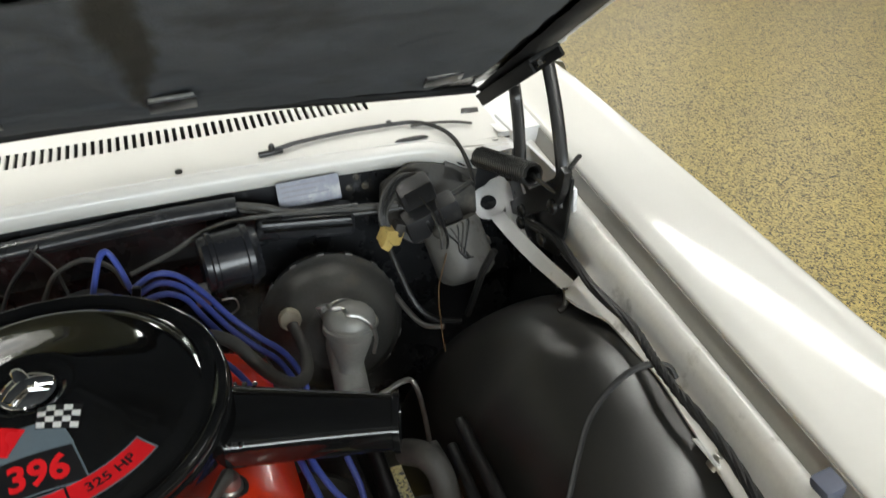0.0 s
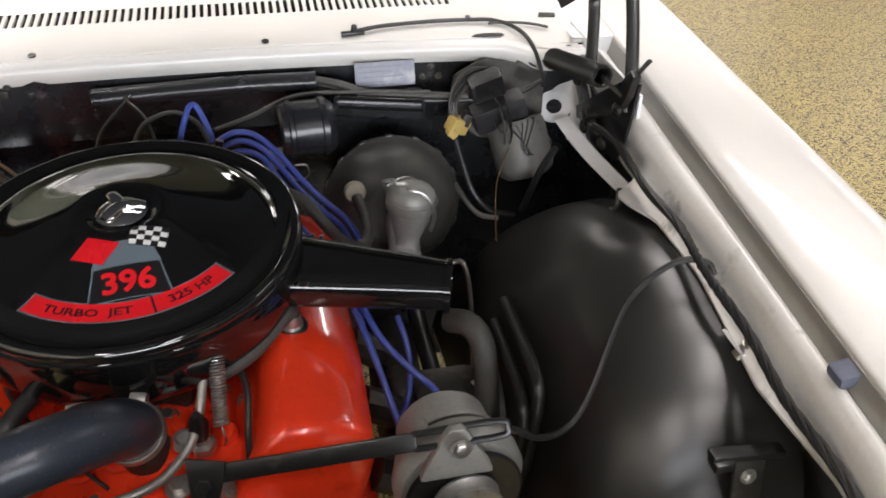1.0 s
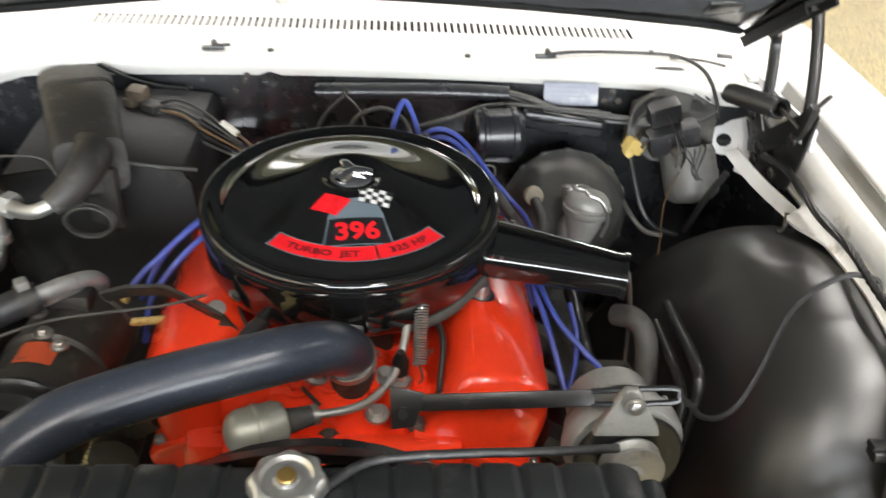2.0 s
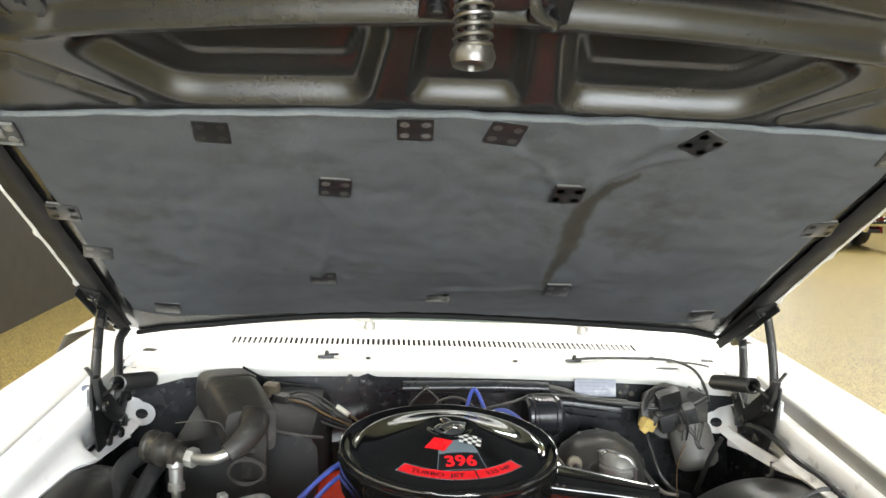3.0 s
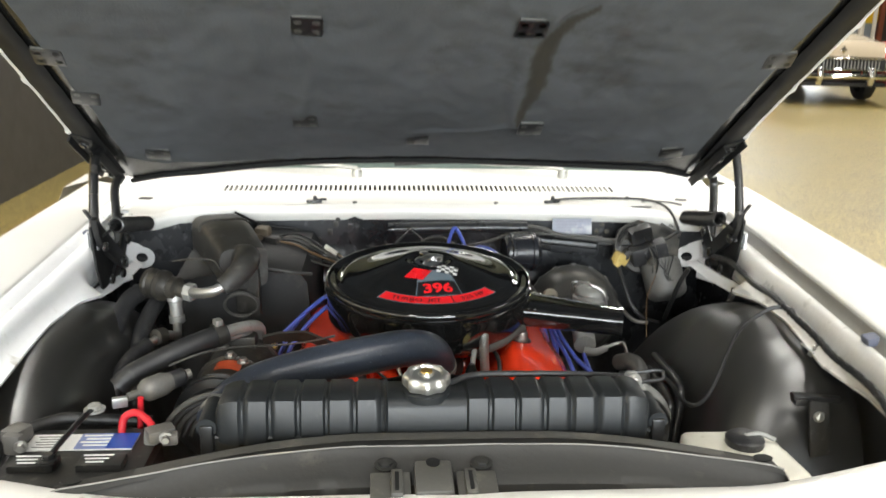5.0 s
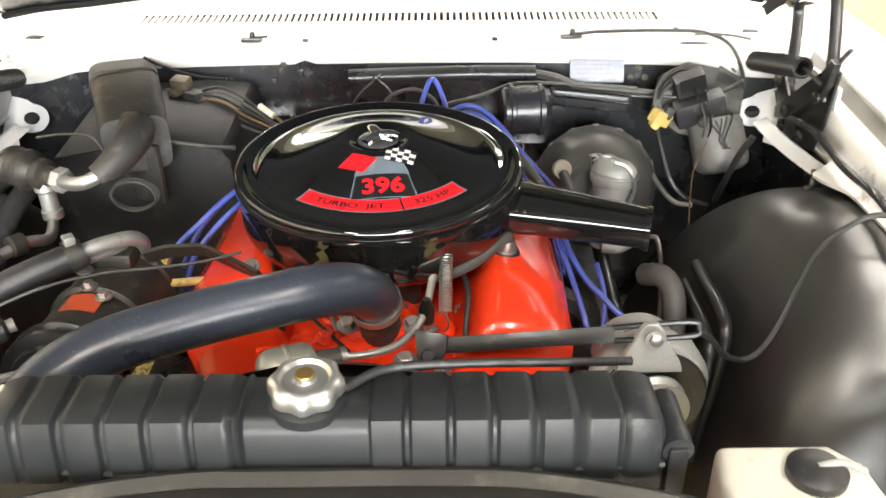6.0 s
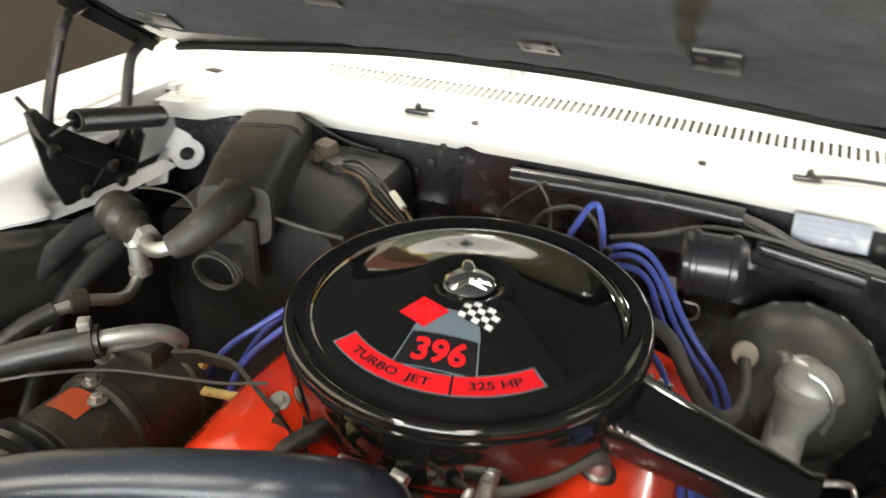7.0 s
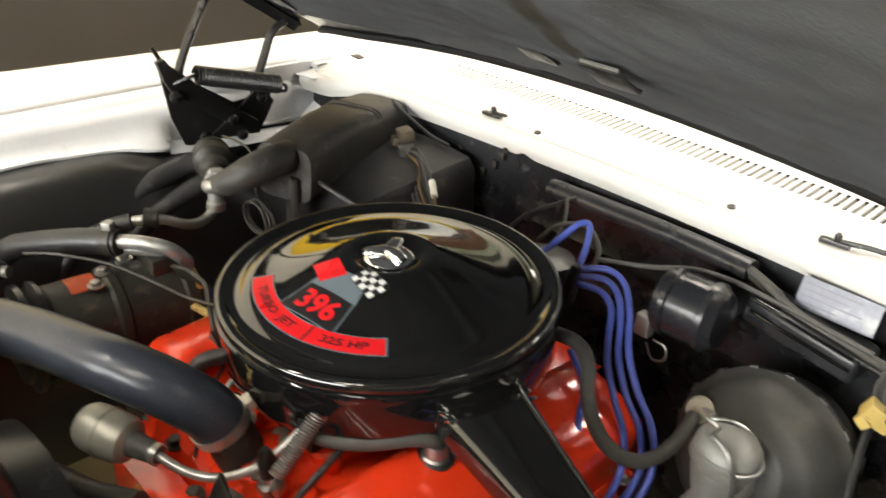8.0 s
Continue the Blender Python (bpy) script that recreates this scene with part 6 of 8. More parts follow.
# ---- ignition leads ----
REAR_LEADS = [
    [(0.050, 1.02, 0.925), (0.058, 1.06, 0.945), (0.070, 1.090, 0.968), (0.080, 1.100, 0.966), (0.092, 1.082, 0.945), (0.100, 1.06, 0.925)],
    [(0.098, 1.062, 0.922), (0.130, 1.082, 0.928), (0.160, 1.080, 0.921), (0.190, 1.056, 0.900), (0.218, 1.022, 0.874), (0.250, 1.004, 0.842), (0.281, 1.000, 0.806), (0.300, 0.985, 0.760), (0.298, 0.945, 0.700)],
    [(0.100, 1.056, 0.914), (0.134, 1.072, 0.919), (0.163, 1.066, 0.910), (0.188, 1.042, 0.890), (0.212, 1.012, 0.866), (0.242, 0.994, 0.836), (0.272, 0.990, 0.800), (0.290, 0.972, 0.752), (0.288, 0.90, 0.70)],
    [(0.104, 1.050, 0.908), (0.140, 1.058, 0.909), (0.166, 1.050, 0.899), (0.184, 1.026, 0.880), (0.206, 1.000, 0.858), (0.236, 0.982, 0.828), (0.262, 0.974, 0.792), (0.276, 0.950, 0.745), (0.283, 0.86, 0.69)],
]
RIGHT_LEADS = [
    [(0.16, 0.985, 0.86), (0.20, 0.965, 0.84), (0.225, 0.93, 0.82), (0.245, 0.905, 0.78), (0.25, 0.88, 0.73)],
    [(0.255, 0.835, 0.83), (0.262, 0.78, 0.815), (0.272, 0.735, 0.80), (0.285, 0.685, 0.765), (0.30, 0.63, 0.715), (0.305, 0.60, 0.68)],
    [(0.262, 0.84, 0.835), (0.272, 0.785, 0.818), (0.292, 0.735, 0.795), (0.325, 0.695, 0.772), (0.348, 0.678, 0.752), (0.355, 0.650, 0.72), (0.335, 0.62, 0.69)],
    [(0.32, 0.80, 0.78), (0.328, 0.765, 0.75), (0.325, 0.735, 0.71), (0.31, 0.71, 0.68)],
]
LEFT_LEADS = [
    [(-0.165, 0.885, 0.90), (-0.215, 0.845, 0.885), (-0.262, 0.805, 0.855), (-0.305, 0.77, 0.815), (-0.315, 0.74, 0.76)],
    [(-0.165, 0.865, 0.89), (-0.21, 0.822, 0.872), (-0.245, 0.79, 0.845), (-0.275, 0.765, 0.805), (-0.285, 0.74, 0.75)],
    [(-0.17, 0.905, 0.895), (-0.225, 0.865, 0.872), (-0.27, 0.825, 0.835), (-0.30, 0.80, 0.78)],
]
SLEEVES = [((-0.345, 0.737, 0.838), (-0.293, 0.728, 0.832)), ((-0.292, 0.714, 0.805), (-0.242, 0.722, 0.805))]
for pts in REAR_LEADS + RIGHT_LEADS + LEFT_LEADS:
    hose("ignition_lead", "blue rubber ignition lead", pts, 0.0043, BLUEWIRE, "ignition lead", 10, "ignition leads")
for a, b in SLEEVES:
    solo("lead_sleeve", tube(bmesh.new(), [a, [(p + q) / 2 for p, q in zip(a, b)], b], 0.0058, 12, 3), YELLOWPLUG, "pale yellow plastic sleeve on an ignition lead", "sleeve", group="lead sleeves")
bm = bmesh.new()
lathe(bm, [(0.0, 0), (0.05, 0), (0.052, 0.03), (0.042, 0.055), (0.02, 0.062), (0, 0.062)], axis((0.035, 1.07, 0.855), (0, 0, 1)), 28)
solo("distributor", bm, SATIN, "black distributor cap behind the air cleaner", "distributor")
bm = bmesh.new()
box(bm, (0.104, 1.045, 0.915), (0.012, 0.010, 0.045), Matrix.Rotation(radians(14), 4, "Y"), 0.003)
solo("lead_separator", bm, SATIN, "small black clip that gathers the ignition leads", "clip")

# ---- upper radiator hose, fuel filter and pipes ----
top = thing("radiator_hose", "thick grey-blue upper radiator hose", "radiator hose", (0.0, 0.58, 0.85))
part("hose", tube(bmesh.new(), [(0.006, 0.594, 0.840), (0.002, 0.578, 0.868), (-0.018, 0.548, 0.897), (-0.055, 0.520, 0.912), (-0.105, 0.500, 0.912), (-0.19, 0.472, 0.905), (-0.27, 0.435, 0.897), (-0.315, 0.395, 0.885), (-0.335, 0.345, 0.868)], 0.031, 24, 8), BLUEHOSE, top)
for p, d in (((0.0055, 0.590, 0.848), (-0.1, -0.45, 0.9)), ((-0.330, 0.36, 0.872), (-0.2, -0.9, -0.3))):
    cl = part("hose_clamp", lathe(bmesh.new(), [(0.0315, -0.006), (0.0335, -0.006), (0.0335, 0.006), (0.0315, 0.006)], axis(p, d), 28, caps=False), STEEL, top)
    bm = bmesh.new()
    box(bm, axis(p, d) @ Vector((0.0, 0.037, 0)), (0.018, 0.010, 0.013), axis(p, d).to_3x3().to_4x4(), 0.002)
    part("clamp_screw", bm, ALU, cl)
ff = thing("fuel_filter", "pale grey metal fuel filter with crimped ends", "fuel filter", (-0.09, 0.505, 0.80))
FM = axis((-0.130, 0.492, 0.814), (0.90, 0.38, -0.04)) @ Matrix.Diagonal((0.86, 0.86, 0.90, 1))
part("canister", lathe(bmesh.new(), [(0.0, 0.0), (0.010, 0.0008), (0.020, 0.004), (0.027, 0.009), (0.031, 0.016), (0.0325, 0.024), (0.0325, 0.038), (0.0345, 0.040), (0.0345, 0.044), (0.0325, 0.046), (0.0325, 0.066), (0.028, 0.076), (0.014, 0.082), (0.010, 0.086), (0.010, 0.10)], FM, 36), material("pale_zinc", (0.34, 0.34, 0.29), 0.42, metal=0.5, var=0.12, spots=(0.28, 0.27, 0.22), spot_amount=0.15, spot_scale=20), ff, angle=35)
part("rubber_end", tube(bmesh.new(), [FM @ Vector((0, 0, 0.082)), FM @ Vector((0, 0, 0.10)), FM @ Vector((0, 0, 0.122))], lambda t: 0.015 - 0.004 * t, 14, 3), OLDHOSE, ff)
part("clamp", lathe(bmesh.new(), [(0.012, -0.004), (0.0145, -0.004), (0.0145, 0.004), (0.012, 0.004)], FM @ Matrix.Translation((0, 0, 0.118)), 16, caps=False), ALU, ff)
part("fuel_pipe", tube(bmesh.new(), [FM @ Vector((0, 0, 0.115)), (0.005, 0.545, 0.806), (0.035, 0.565, 0.806), (0.062, 0.598, 0.820), (0.074, 0.635, 0.846), (0.078, 0.665, 0.868)], 0.0052, 10, 7), TIN, ff, "dull steel fuel pipe")
rs = thing("return_spring", "thin coiled throttle return spring", "spring", (0.092, 0.63, 0.85))
p0, p1 = Vector((0.094, 0.655, 0.880)), Vector((0.092, 0.603, 0.826))
sm = axis(p0, p1 - p0)
part("coil", tube(bmesh.new(), [sm @ Vector((0.0080 * math.cos(i * 0.62), 0.0080 * math.sin(i * 0.62), (p1 - p0).length * i / 220)) for i in range(221)], 0.0013, 5, 1, smooth=False), ALU, rs)
part("hook", tube(bmesh.new(), [p1, p1 + Vector((0.004, -0.01, -0.012)), p1 + Vector((0.0, -0.004, -0.026))], 0.0014, 6, 4), SPRINGSTEEL, rs)
pcv = thing("breather_hose", "grey breather hose plugged into the valve cover", "hose", (0.178, 0.737, 0.83))
part("hose", tube(bmesh.new(), [(0.178, 0.745, 0.846), (0.179, 0.740, 0.859), (0.165, 0.720, 0.862), (0.140, 0.690, 0.856), (0.115, 0.668, 0.853), (0.085, 0.655, 0.850), (0.04, 0.655, 0.850), (-0.01, 0.665, 0.852)], 0.0090, 14, 7), OLDHOSE, pcv)
part("valve", lathe(bmesh.new(), [(0.016, 0), (0.016, 0.004), (0.013, 0.006), (0.0125, 0.014), (0.010, 0.02), (0, 0.02)], axis((0.178, 0.746, 0.834), (0.15, -0.1, 1)), 20), STEEL, pcv)
part("rubber_ring", lathe(bmesh.new(), [(0.020, 0), (0.021, 0.004), (0.017, 0.006), (0.015, 0.004)], axis((0.178, 0.746, 0.831), (0.15, -0.1, 1)), 22), RUBBER, pcv)
for n, lab, pts, r, mat in (
    ("vacuum_pipe", "black bent pipe beside the valve cover", [(-0.085, 0.700, 0.842), (-0.115, 0.668, 0.836), (-0.131, 0.640, 0.828), (-0.131, 0.626, 0.806), (-0.128, 0.622, 0.785)], 0.0105, RUBBER),
    ("throttle_cable", "black cable running along the valve cover", [(0.115, 0.575, 0.74), (0.118, 0.60, 0.80), (0.122, 0.64, 0.835), (0.11, 0.68, 0.845), (0.08, 0.70, 0.85)], 0.004, WIRE),
    ("heater_pipe", "grey hose below the radiator hose", [(-0.25, 0.42, 0.72), (-0.17, 0.46, 0.725), (-0.10, 0.48, 0.735), (-0.04, 0.51, 0.745)], 0.016, OLDHOSE)):
    hose(n, lab, pts, r, mat, "pipe")
sw = thing("sender_unit", "small brass-bodied sender with a black plug", "sender", (0.068, 0.612, 0.80))
part("hex", lathe(bmesh.new(), [(0.015, 0), (0.015, 0.012), (0.009, 0.014), (0.009, 0.03), (0, 0.03)], axis((0.068, 0.612, 0.785), (0, -0.1, 1)), 6), STEEL, sw)
part("plug", lathe(bmesh.new(), [(0.010, 0.024), (0.011, 0.045), (0.005, 0.06), (0, 0.062)], axis((0.068, 0.612, 0.785), (0, -0.1, 1)), 14), SATIN, sw)
for p in ((-0.06, 0.60, 0.79), (0.04, 0.575, 0.77), (0.015, 0.66, 0.795), (-0.035, 0.64, 0.80)):
    bm = bolt(bmesh.new(), p, (0, -0.2, 1), 0.010, 0.012)
    part("bolt", bm, STEEL if p[0] > -0.05 else RED, engine)

# ---- alternator ----
alt = thing("alternator", "grey cast alternator with a black pulley", "alternator", (0.333, 0.56, 0.72))
AM = axis((0.340, 0.632, 0.757), (0.03, -1.0, 0.02))
part("rear_housing", lathe(bmesh.new(), [(0.0, 0), (0.036, 0.0), (0.048, 0.006), (0.055, 0.014), (0.0575, 0.050), (0.0585, 0.056), (0.066, 0.058), (0.066, 0.062)], AM, 44), CASTGREY, alt, angle=35)
part("stator_band", lathe(bmesh.new(), [(0.0645, 0.061), (0.0645, 0.070)], AM, 40, caps=False), DIRTY, alt)
part("front_housing", lathe(bmesh.new(), [(0.066, 0.069), (0.070, 0.071), (0.075, 0.084), (0.075, 0.098), (0.068, 0.108), (0.050, 0.114), (0.0, 0.114)], AM, 44), CASTGREY, alt, angle=35)
part("cooling_fan", lathe(bmesh.new(), [(0.02, 0.116), (0.064, 0.116), (0.067, 0.119), (0.064, 0.123), (0.02, 0.122)], AM, 36), SATIN, alt)
part("pulley", lathe(bmesh.new(), [(0.0, 0.122), (0.02, 0.122), (0.038, 0.126), (0.038, 0.129), (0.029, 0.136), (0.038, 0.143), (0.038, 0.147), (0.033, 0.148), (0.014, 0.148), (0.012, 0.160), (0, 0.160)], AM, 36), TIN, alt, "worn steel pulley")
bm = bmesh.new()
prism(bm, [(-0.040, 0.004), (0.040, 0.004), (0.036, 0.018), (0.024, 0.038), (0.013, 0.061), (0.007, 0.068), (-0.007, 0.068), (-0.013, 0.061), (-0.024, 0.038), (-0.036, 0.018)], 0.012, Matrix.Translation((0.331, 0.509, 0.802)) @ Matrix.Rotation(radians(82), 4, "X"), 0.004)
ear = part("mount_ear", bm, CASTGREY, alt, "cast adjusting ear")
part("ear_bolt", bolt(bmesh.new(), (0.331, 0.491, 0.861), (0, -1, 0.15), 0.008, 0.006), STEEL, ear)
for k in range(4):
    a = 2 * math.pi * k / 4 + 0.55
    m = AM @ Matrix.Rotation(a, 4, "Z") @ Matrix.Translation((0.0665, 0, 0.072))
    bm = bmesh.new()
    box(bm, m.translation, (0.014, 0.013, 0.034), m.to_3x3().to_4x4(), 0.004)
    lug = part("through_bolt_lug", bm, CASTGREY, alt)
    part("through_bolt", bolt(bmesh.new(), m @ Vector((0, 0, 0.018)), m.to_3x3() @ Vector((0, 0, 1)), 0.0045, 0.005), STEEL, lug)
br = thing("alternator_bracket", "long black slotted adjusting bar from engine to alternator", "bracket", (0.10, 0.55, 0.82))
A0, A1 = Vector((0.074, 0.550, 0.812)), Vector((0.384, 0.505, 0.866))
d = (A1 - A0).normalized()
up = Vector((0, 0.55, 0.83))
up = (up - d * up.dot(d)).normalized()
nz = d.cross(up)
m = Matrix(((d.x, up.x, nz.x, 0), (d.y, up.y, nz.y, 0), (d.z, up.z, nz.z, 0), (0, 0, 0, 1)))
BAR = (A1 - A0).length
bm = bmesh.new()
box(bm, A0 + d * BAR * 0.35, (BAR * 0.70, 0.020, 0.006), m, 0.002)
part("bar", bm, SATIN, br)
part("slot_loop", tube(bmesh.new(), [A0 + d * BAR * 0.69 + up * 0.0075, A0 + d * BAR * 0.85 + up * 0.0085, A0 + d * BAR * 0.985 + up * 0.0075, A1, A0 + d * BAR * 0.985 - up * 0.0075, A0 + d * BAR * 0.85 - up * 0.0085, A0 + d * BAR * 0.69 - up * 0.0075], 0.0036, 8, 5), SATIN, br)
bm = bmesh.new()
prism(bm, [(-0.018, -0.030), (0.010, -0.028), (0.020, -0.004), (0.024, 0.012), (-0.018, 0.022)], 0.006, Matrix.Translation(A0) @ m, 0.002)
part("foot_plate", bm, SATIN, br)
part("pivot_bolt", bolt(bmesh.new(), A0 + nz * 0.006 + Vector((0.0, 0, -0.014)), nz if nz.y < 0 else -nz, 0.009, 0.012), SATIN, br)

# ---- loom along the fender rail and the loose lead to the alternator ----
loom = thing("wiring_loom", "twisted black wiring loom lying along the fender rail", "wiring loom", (0.67, 0.6, 0.90))
for k in range(4):
    pts = []
    for i in range(56):
        t = i / 55
        y = 1.02 - 0.80 * t
        a = t * (14 + 30 * smoothstep(0.35, 0.55, t)) + k * math.pi / 2
        sway = 0.006 * math.sin(t * 17)
        x = xi(y) - 0.046 + 0.010 * smoothstep(0.55, 0.3, y) * 0 + 0.0027 * math.cos(a) + 0.005 * math.sin(t * 23)
        z = zi(y) - 0.044 + sway + 0.0027 * math.sin(a) - 0.02 * smoothstep(0.45, 0.22, y)
        if y > 0.86:
            z -= 0.10 * (y - 0.86)
            x -= 0.10 * (y - 0.86)
        pts.append((x, y, z))
    part("strand", tube(bmesh.new(), pts, 0.0038, 7, 2), WIRE, loom)
hose("alternator_lead", "thin black lead looping from fender to alternator", [(0.674, 0.640, 0.918), (0.668, 0.652, 0.929), (0.640, 0.664, 0.927), (0.605, 0.662, 0.908), (0.572, 0.648, 0.886), (0.545, 0.622, 0.856), (0.515, 0.588, 0.818), (0.490, 0.568, 0.790), (0.464, 0.556, 0.782), (0.430, 0.535, 0.806), (0.405, 0.515, 0.842), (0.386, 0.508, 0.860)], 0.0040, WIRE, "lead", 8)
bm = bmesh.new()
box(bm, (0.692, 0.425, 0.959), (0.026, 0.026, 0.016), Matrix.Rotation(radians(-12), 4, 'Y'), 0.005)
solo("rail_buffer", bm, material("blue_grey_rubber", (0.09, 0.10, 0.14), 0.6, var=0.2), "blue-grey rubber buffer on the fender gutter", "buffer", group="rail buffers")
bm = bmesh.new()
box(bm, (-0.713, 0.43, 0.963), (0.026, 0.026, 0.016), Matrix.Rotation(radians(12), 4, 'Y'), 0.005)
solo("rail_buffer", bm, bpy.data.materials["blue_grey_rubber"], "blue-grey rubber buffer on the fender gutter", "buffer", group="rail buffers")
for bx in (0.722, -0.735):
    bm = lathe(bmesh.new(), [(0.012, -0.012), (0.013, 0.0), (0.010, 0.007), (0.004, 0.008), (0.0, 0.006)], axis((bx, 1.05, 0.968), (0, -0.1, 1)), 18)
    solo("rail_buffer", bm, bpy.data.materials["blue_grey_rubber"], "round rubber buffer at the fender gutter", "buffer", group="rail buffers")
for s, yy, ox in ((1, 0.553, 0.020), (-1, 0.55, 0.040)):
    tab = thing("rail_tab", "white bent tab with a steel clip on the rail", "clip", (s * (0.665 + ox), yy, 0.883), group="rail tabs")
    bm = bmesh.new()
    box(bm, (s * (0.648 + ox), yy, 0.886), (0.026, 0.045, 0.003), Matrix.Rotation(radians(s * 28), 4, "Y"), 0.001)
    part("tab", bm, PRIMER, tab)
    bm = bmesh.new()
    tube(bm, [(s * (0.636 + ox), yy - 0.012, 0.882), (s * (0.645 + ox), yy - 0.012, 0.892), (s * (0.656 + ox), yy - 0.010, 0.900), (s * (0.662 + ox), yy - 0.010, 0.896)], 0.008, 8, 4, flat=0.3)
    part("clip", bm, STEEL, tab)
    part("screw", bolt(bmesh.new(), (s * (0.652 + ox), yy - 0.012, 0.898), (-s * 0.3, 0, 1), 0.006, 0.007), STEEL, tab)
bm = bmesh.new()
tube(bm, [(0.655, 0.880, 0.895), (0.652, 0.872, 0.872), (0.64, 0.868, 0.868)], 0.004, 8, 4, flat=0.5)
solo("loom_clip", bm, DIRTY, "small steel clip holding the loom at the brace", "clip")
sb = thing("housing_bracket", "dull steel bracket bolted to the wheel housing", "bracket", (0.62, 0.43, 0.80))
bm = bmesh.new()
box(bm, (0.618, 0.432, 0.855), (0.084, 0.016, 0.008), Matrix.Rotation(radians(7), 4, "Y"), 0.002)
box(bm, (0.588, 0.428, 0.852), (0.022, 0.020, 0.012), None, 0.003)
part("arm", bm, SATIN, sb)
bm = bmesh.new()
box(bm, (0.631, 0.432, 0.800), (0.034, 0.006, 0.105), Matrix.Rotation(radians(-9), 4, "Y"), 0.002)
leg = part("leg", bm, DUSTY, sb)
part("bolt", bolt(bmesh.new(), (0.625, 0.428, 0.822), (0, -1, 0.3), 0.006, 0.006), STEEL, leg)
for pts, r in (([(0.478, 0.82, 0.765), (0.475, 0.75, 0.770), (0.473, 0.68, 0.775), (0.468, 0.635, 0.765), (0.462, 0.630, 0.68), (0.455, 0.64, 0.54)], 0.009), ([(0.458, 0.80, 0.745), (0.455, 0.73, 0.750), (0.452, 0.665, 0.752), (0.447, 0.625, 0.735), (0.442, 0.622, 0.65), (0.436, 0.63, 0.54)], 0.008)):
    hose("splash_pipe", "satin black pipe running down by the wheel housing", pts, r, SATIN, "pipe", 10, "splash pipes")
hose("steering_hose", "dusty grey hose dropping beside the steering box", [(0.395, 0.80, 0.76), (0.412, 0.77, 0.775), (0.425, 0.745, 0.76), (0.428, 0.72, 0.70), (0.425, 0.68, 0.60), (0.42, 0.64, 0.48)], 0.017, OLDHOSE)
hose("steering_hose", "dusty grey hose dropping beside the steering box", [(0.440, 0.84, 0.72), (0.448, 0.80, 0.70), (0.455, 0.74, 0.63), (0.45, 0.68, 0.52)], 0.010, OLDHOSE)
stb = thing("steering_box", "oily dark steering box low beside the engine", "steering box", (0.38, 0.72, 0.55))
bm = bmesh.new()
box(bm, (0.385, 0.74, 0.60), (0.10, 0.16, 0.12), Matrix.Rotation(radians(12), 4, "X"), 0.02)
part("case", bm, DIRTY, stb)
part("cover", lathe(bmesh.new(), [(0.05, 0), (0.05, 0.012), (0.03, 0.02), (0.012, 0.022), (0.012, 0.035), (0, 0.035)], axis((0.385, 0.735, 0.662), (0.1, -0.2, 1)), 20), DIRTY, stb)
part("shaft", tube(bmesh.new(), [(0.38, 0.82, 0.62), (0.375, 1.0, 0.66), (0.37, 1.22, 0.72)], 0.014, 10, 4), SATIN, stb)
for k in range(4):
    a = k * math.pi / 2 + 0.5
    part("cover_bolt", bolt(bmesh.new(), (0.385 + 0.04 * math.cos(a), 0.735 + 0.04 * math.sin(a), 0.672), (0.1, -0.2, 1), 0.007, 0.008), STEEL, stb)


# ---- bolts, leads and fittings on top of the engine ----
for p in ((-0.095, 0.665, 0.778), (0.09, 0.575, 0.752), (-0.10, 0.585, 0.752), (0.118, 0.69, 0.77), (-0.128, 0.78, 0.775), (0.112, 0.80, 0.772), (-0.02, 0.565, 0.74), (0.03, 0.655, 0.797)):
    part("bolt", bolt(bmesh.new(), p, (0.02, -0.15, 1), 0.0085, 0.011), STEEL if p[0] > 0 else DIRTY, engine)
for cx, cy, cz, r in ((-0.055, 0.655, 0.775, 0.020), (0.055, 0.69, 0.78, 0.018), (-0.085, 0.73, 0.77, 0.022), (0.09, 0.64, 0.765, 0.016)):
    part("casting_boss", lathe(bmesh.new(), [(r * 1.25, -0.02), (r, 0.0), (r, 0.014), (r * 0.8, 0.018), (0, 0.018)], axis((cx, cy, cz), (0, -0.1, 1)), 20), RED, engine)
for n, lab, pts, r, mat in (
    ("choke_pipe", "thin dull steel pipe bending over the intake", [(-0.06, 0.70, 0.84), (-0.068, 0.655, 0.838), (-0.06, 0.625, 0.82), (-0.048, 0.61, 0.795)], 0.0035, STEEL),
    ("engine_lead", "thin black lead crossing the intake manifold", [(-0.03, 0.575, 0.785), (-0.06, 0.60, 0.80), (-0.10, 0.64, 0.815), (-0.14, 0.70, 0.83), (-0.15, 0.76, 0.85)], 0.0025, WIRE)):
    hose(n, lab, pts, r, mat, "pipe" if "pipe" in n else "lead", 8)

# ---- heater and air-conditioning case on the firewall ----
hb = thing("heater_case", "big black heater case with a dusty sloping duct", "heater case", (-0.40, 1.15, 0.75))
bm = bmesh.new()


def case(u, k):
    # sections from the front face back to the firewall
    y = 0.985 + 0.225 * u
    top = 0.895 + 0.035 * u
    prof = [(-0.235, 0.56), (-0.238, top - 0.10), (-0.244, top - 0.02), (-0.258, top), (-0.33, top + 0.006), (-0.44, top), (-0.53, top - 0.015), (-0.545, top - 0.04), (-0.55, 0.56)]
    x, z = prof[k]
    return Vector((x - 0.012 * (1 - u), y, z))


sheet(bm, case, along(0, 1, 10), range(9))
v = [bm.verts.new(case(0, k) + Vector((0, -0.004, 0))) for k in range(9)]
bm.faces.new(v)
part("case", bm, BOX, hb, angle=35)
bm = bmesh.new()


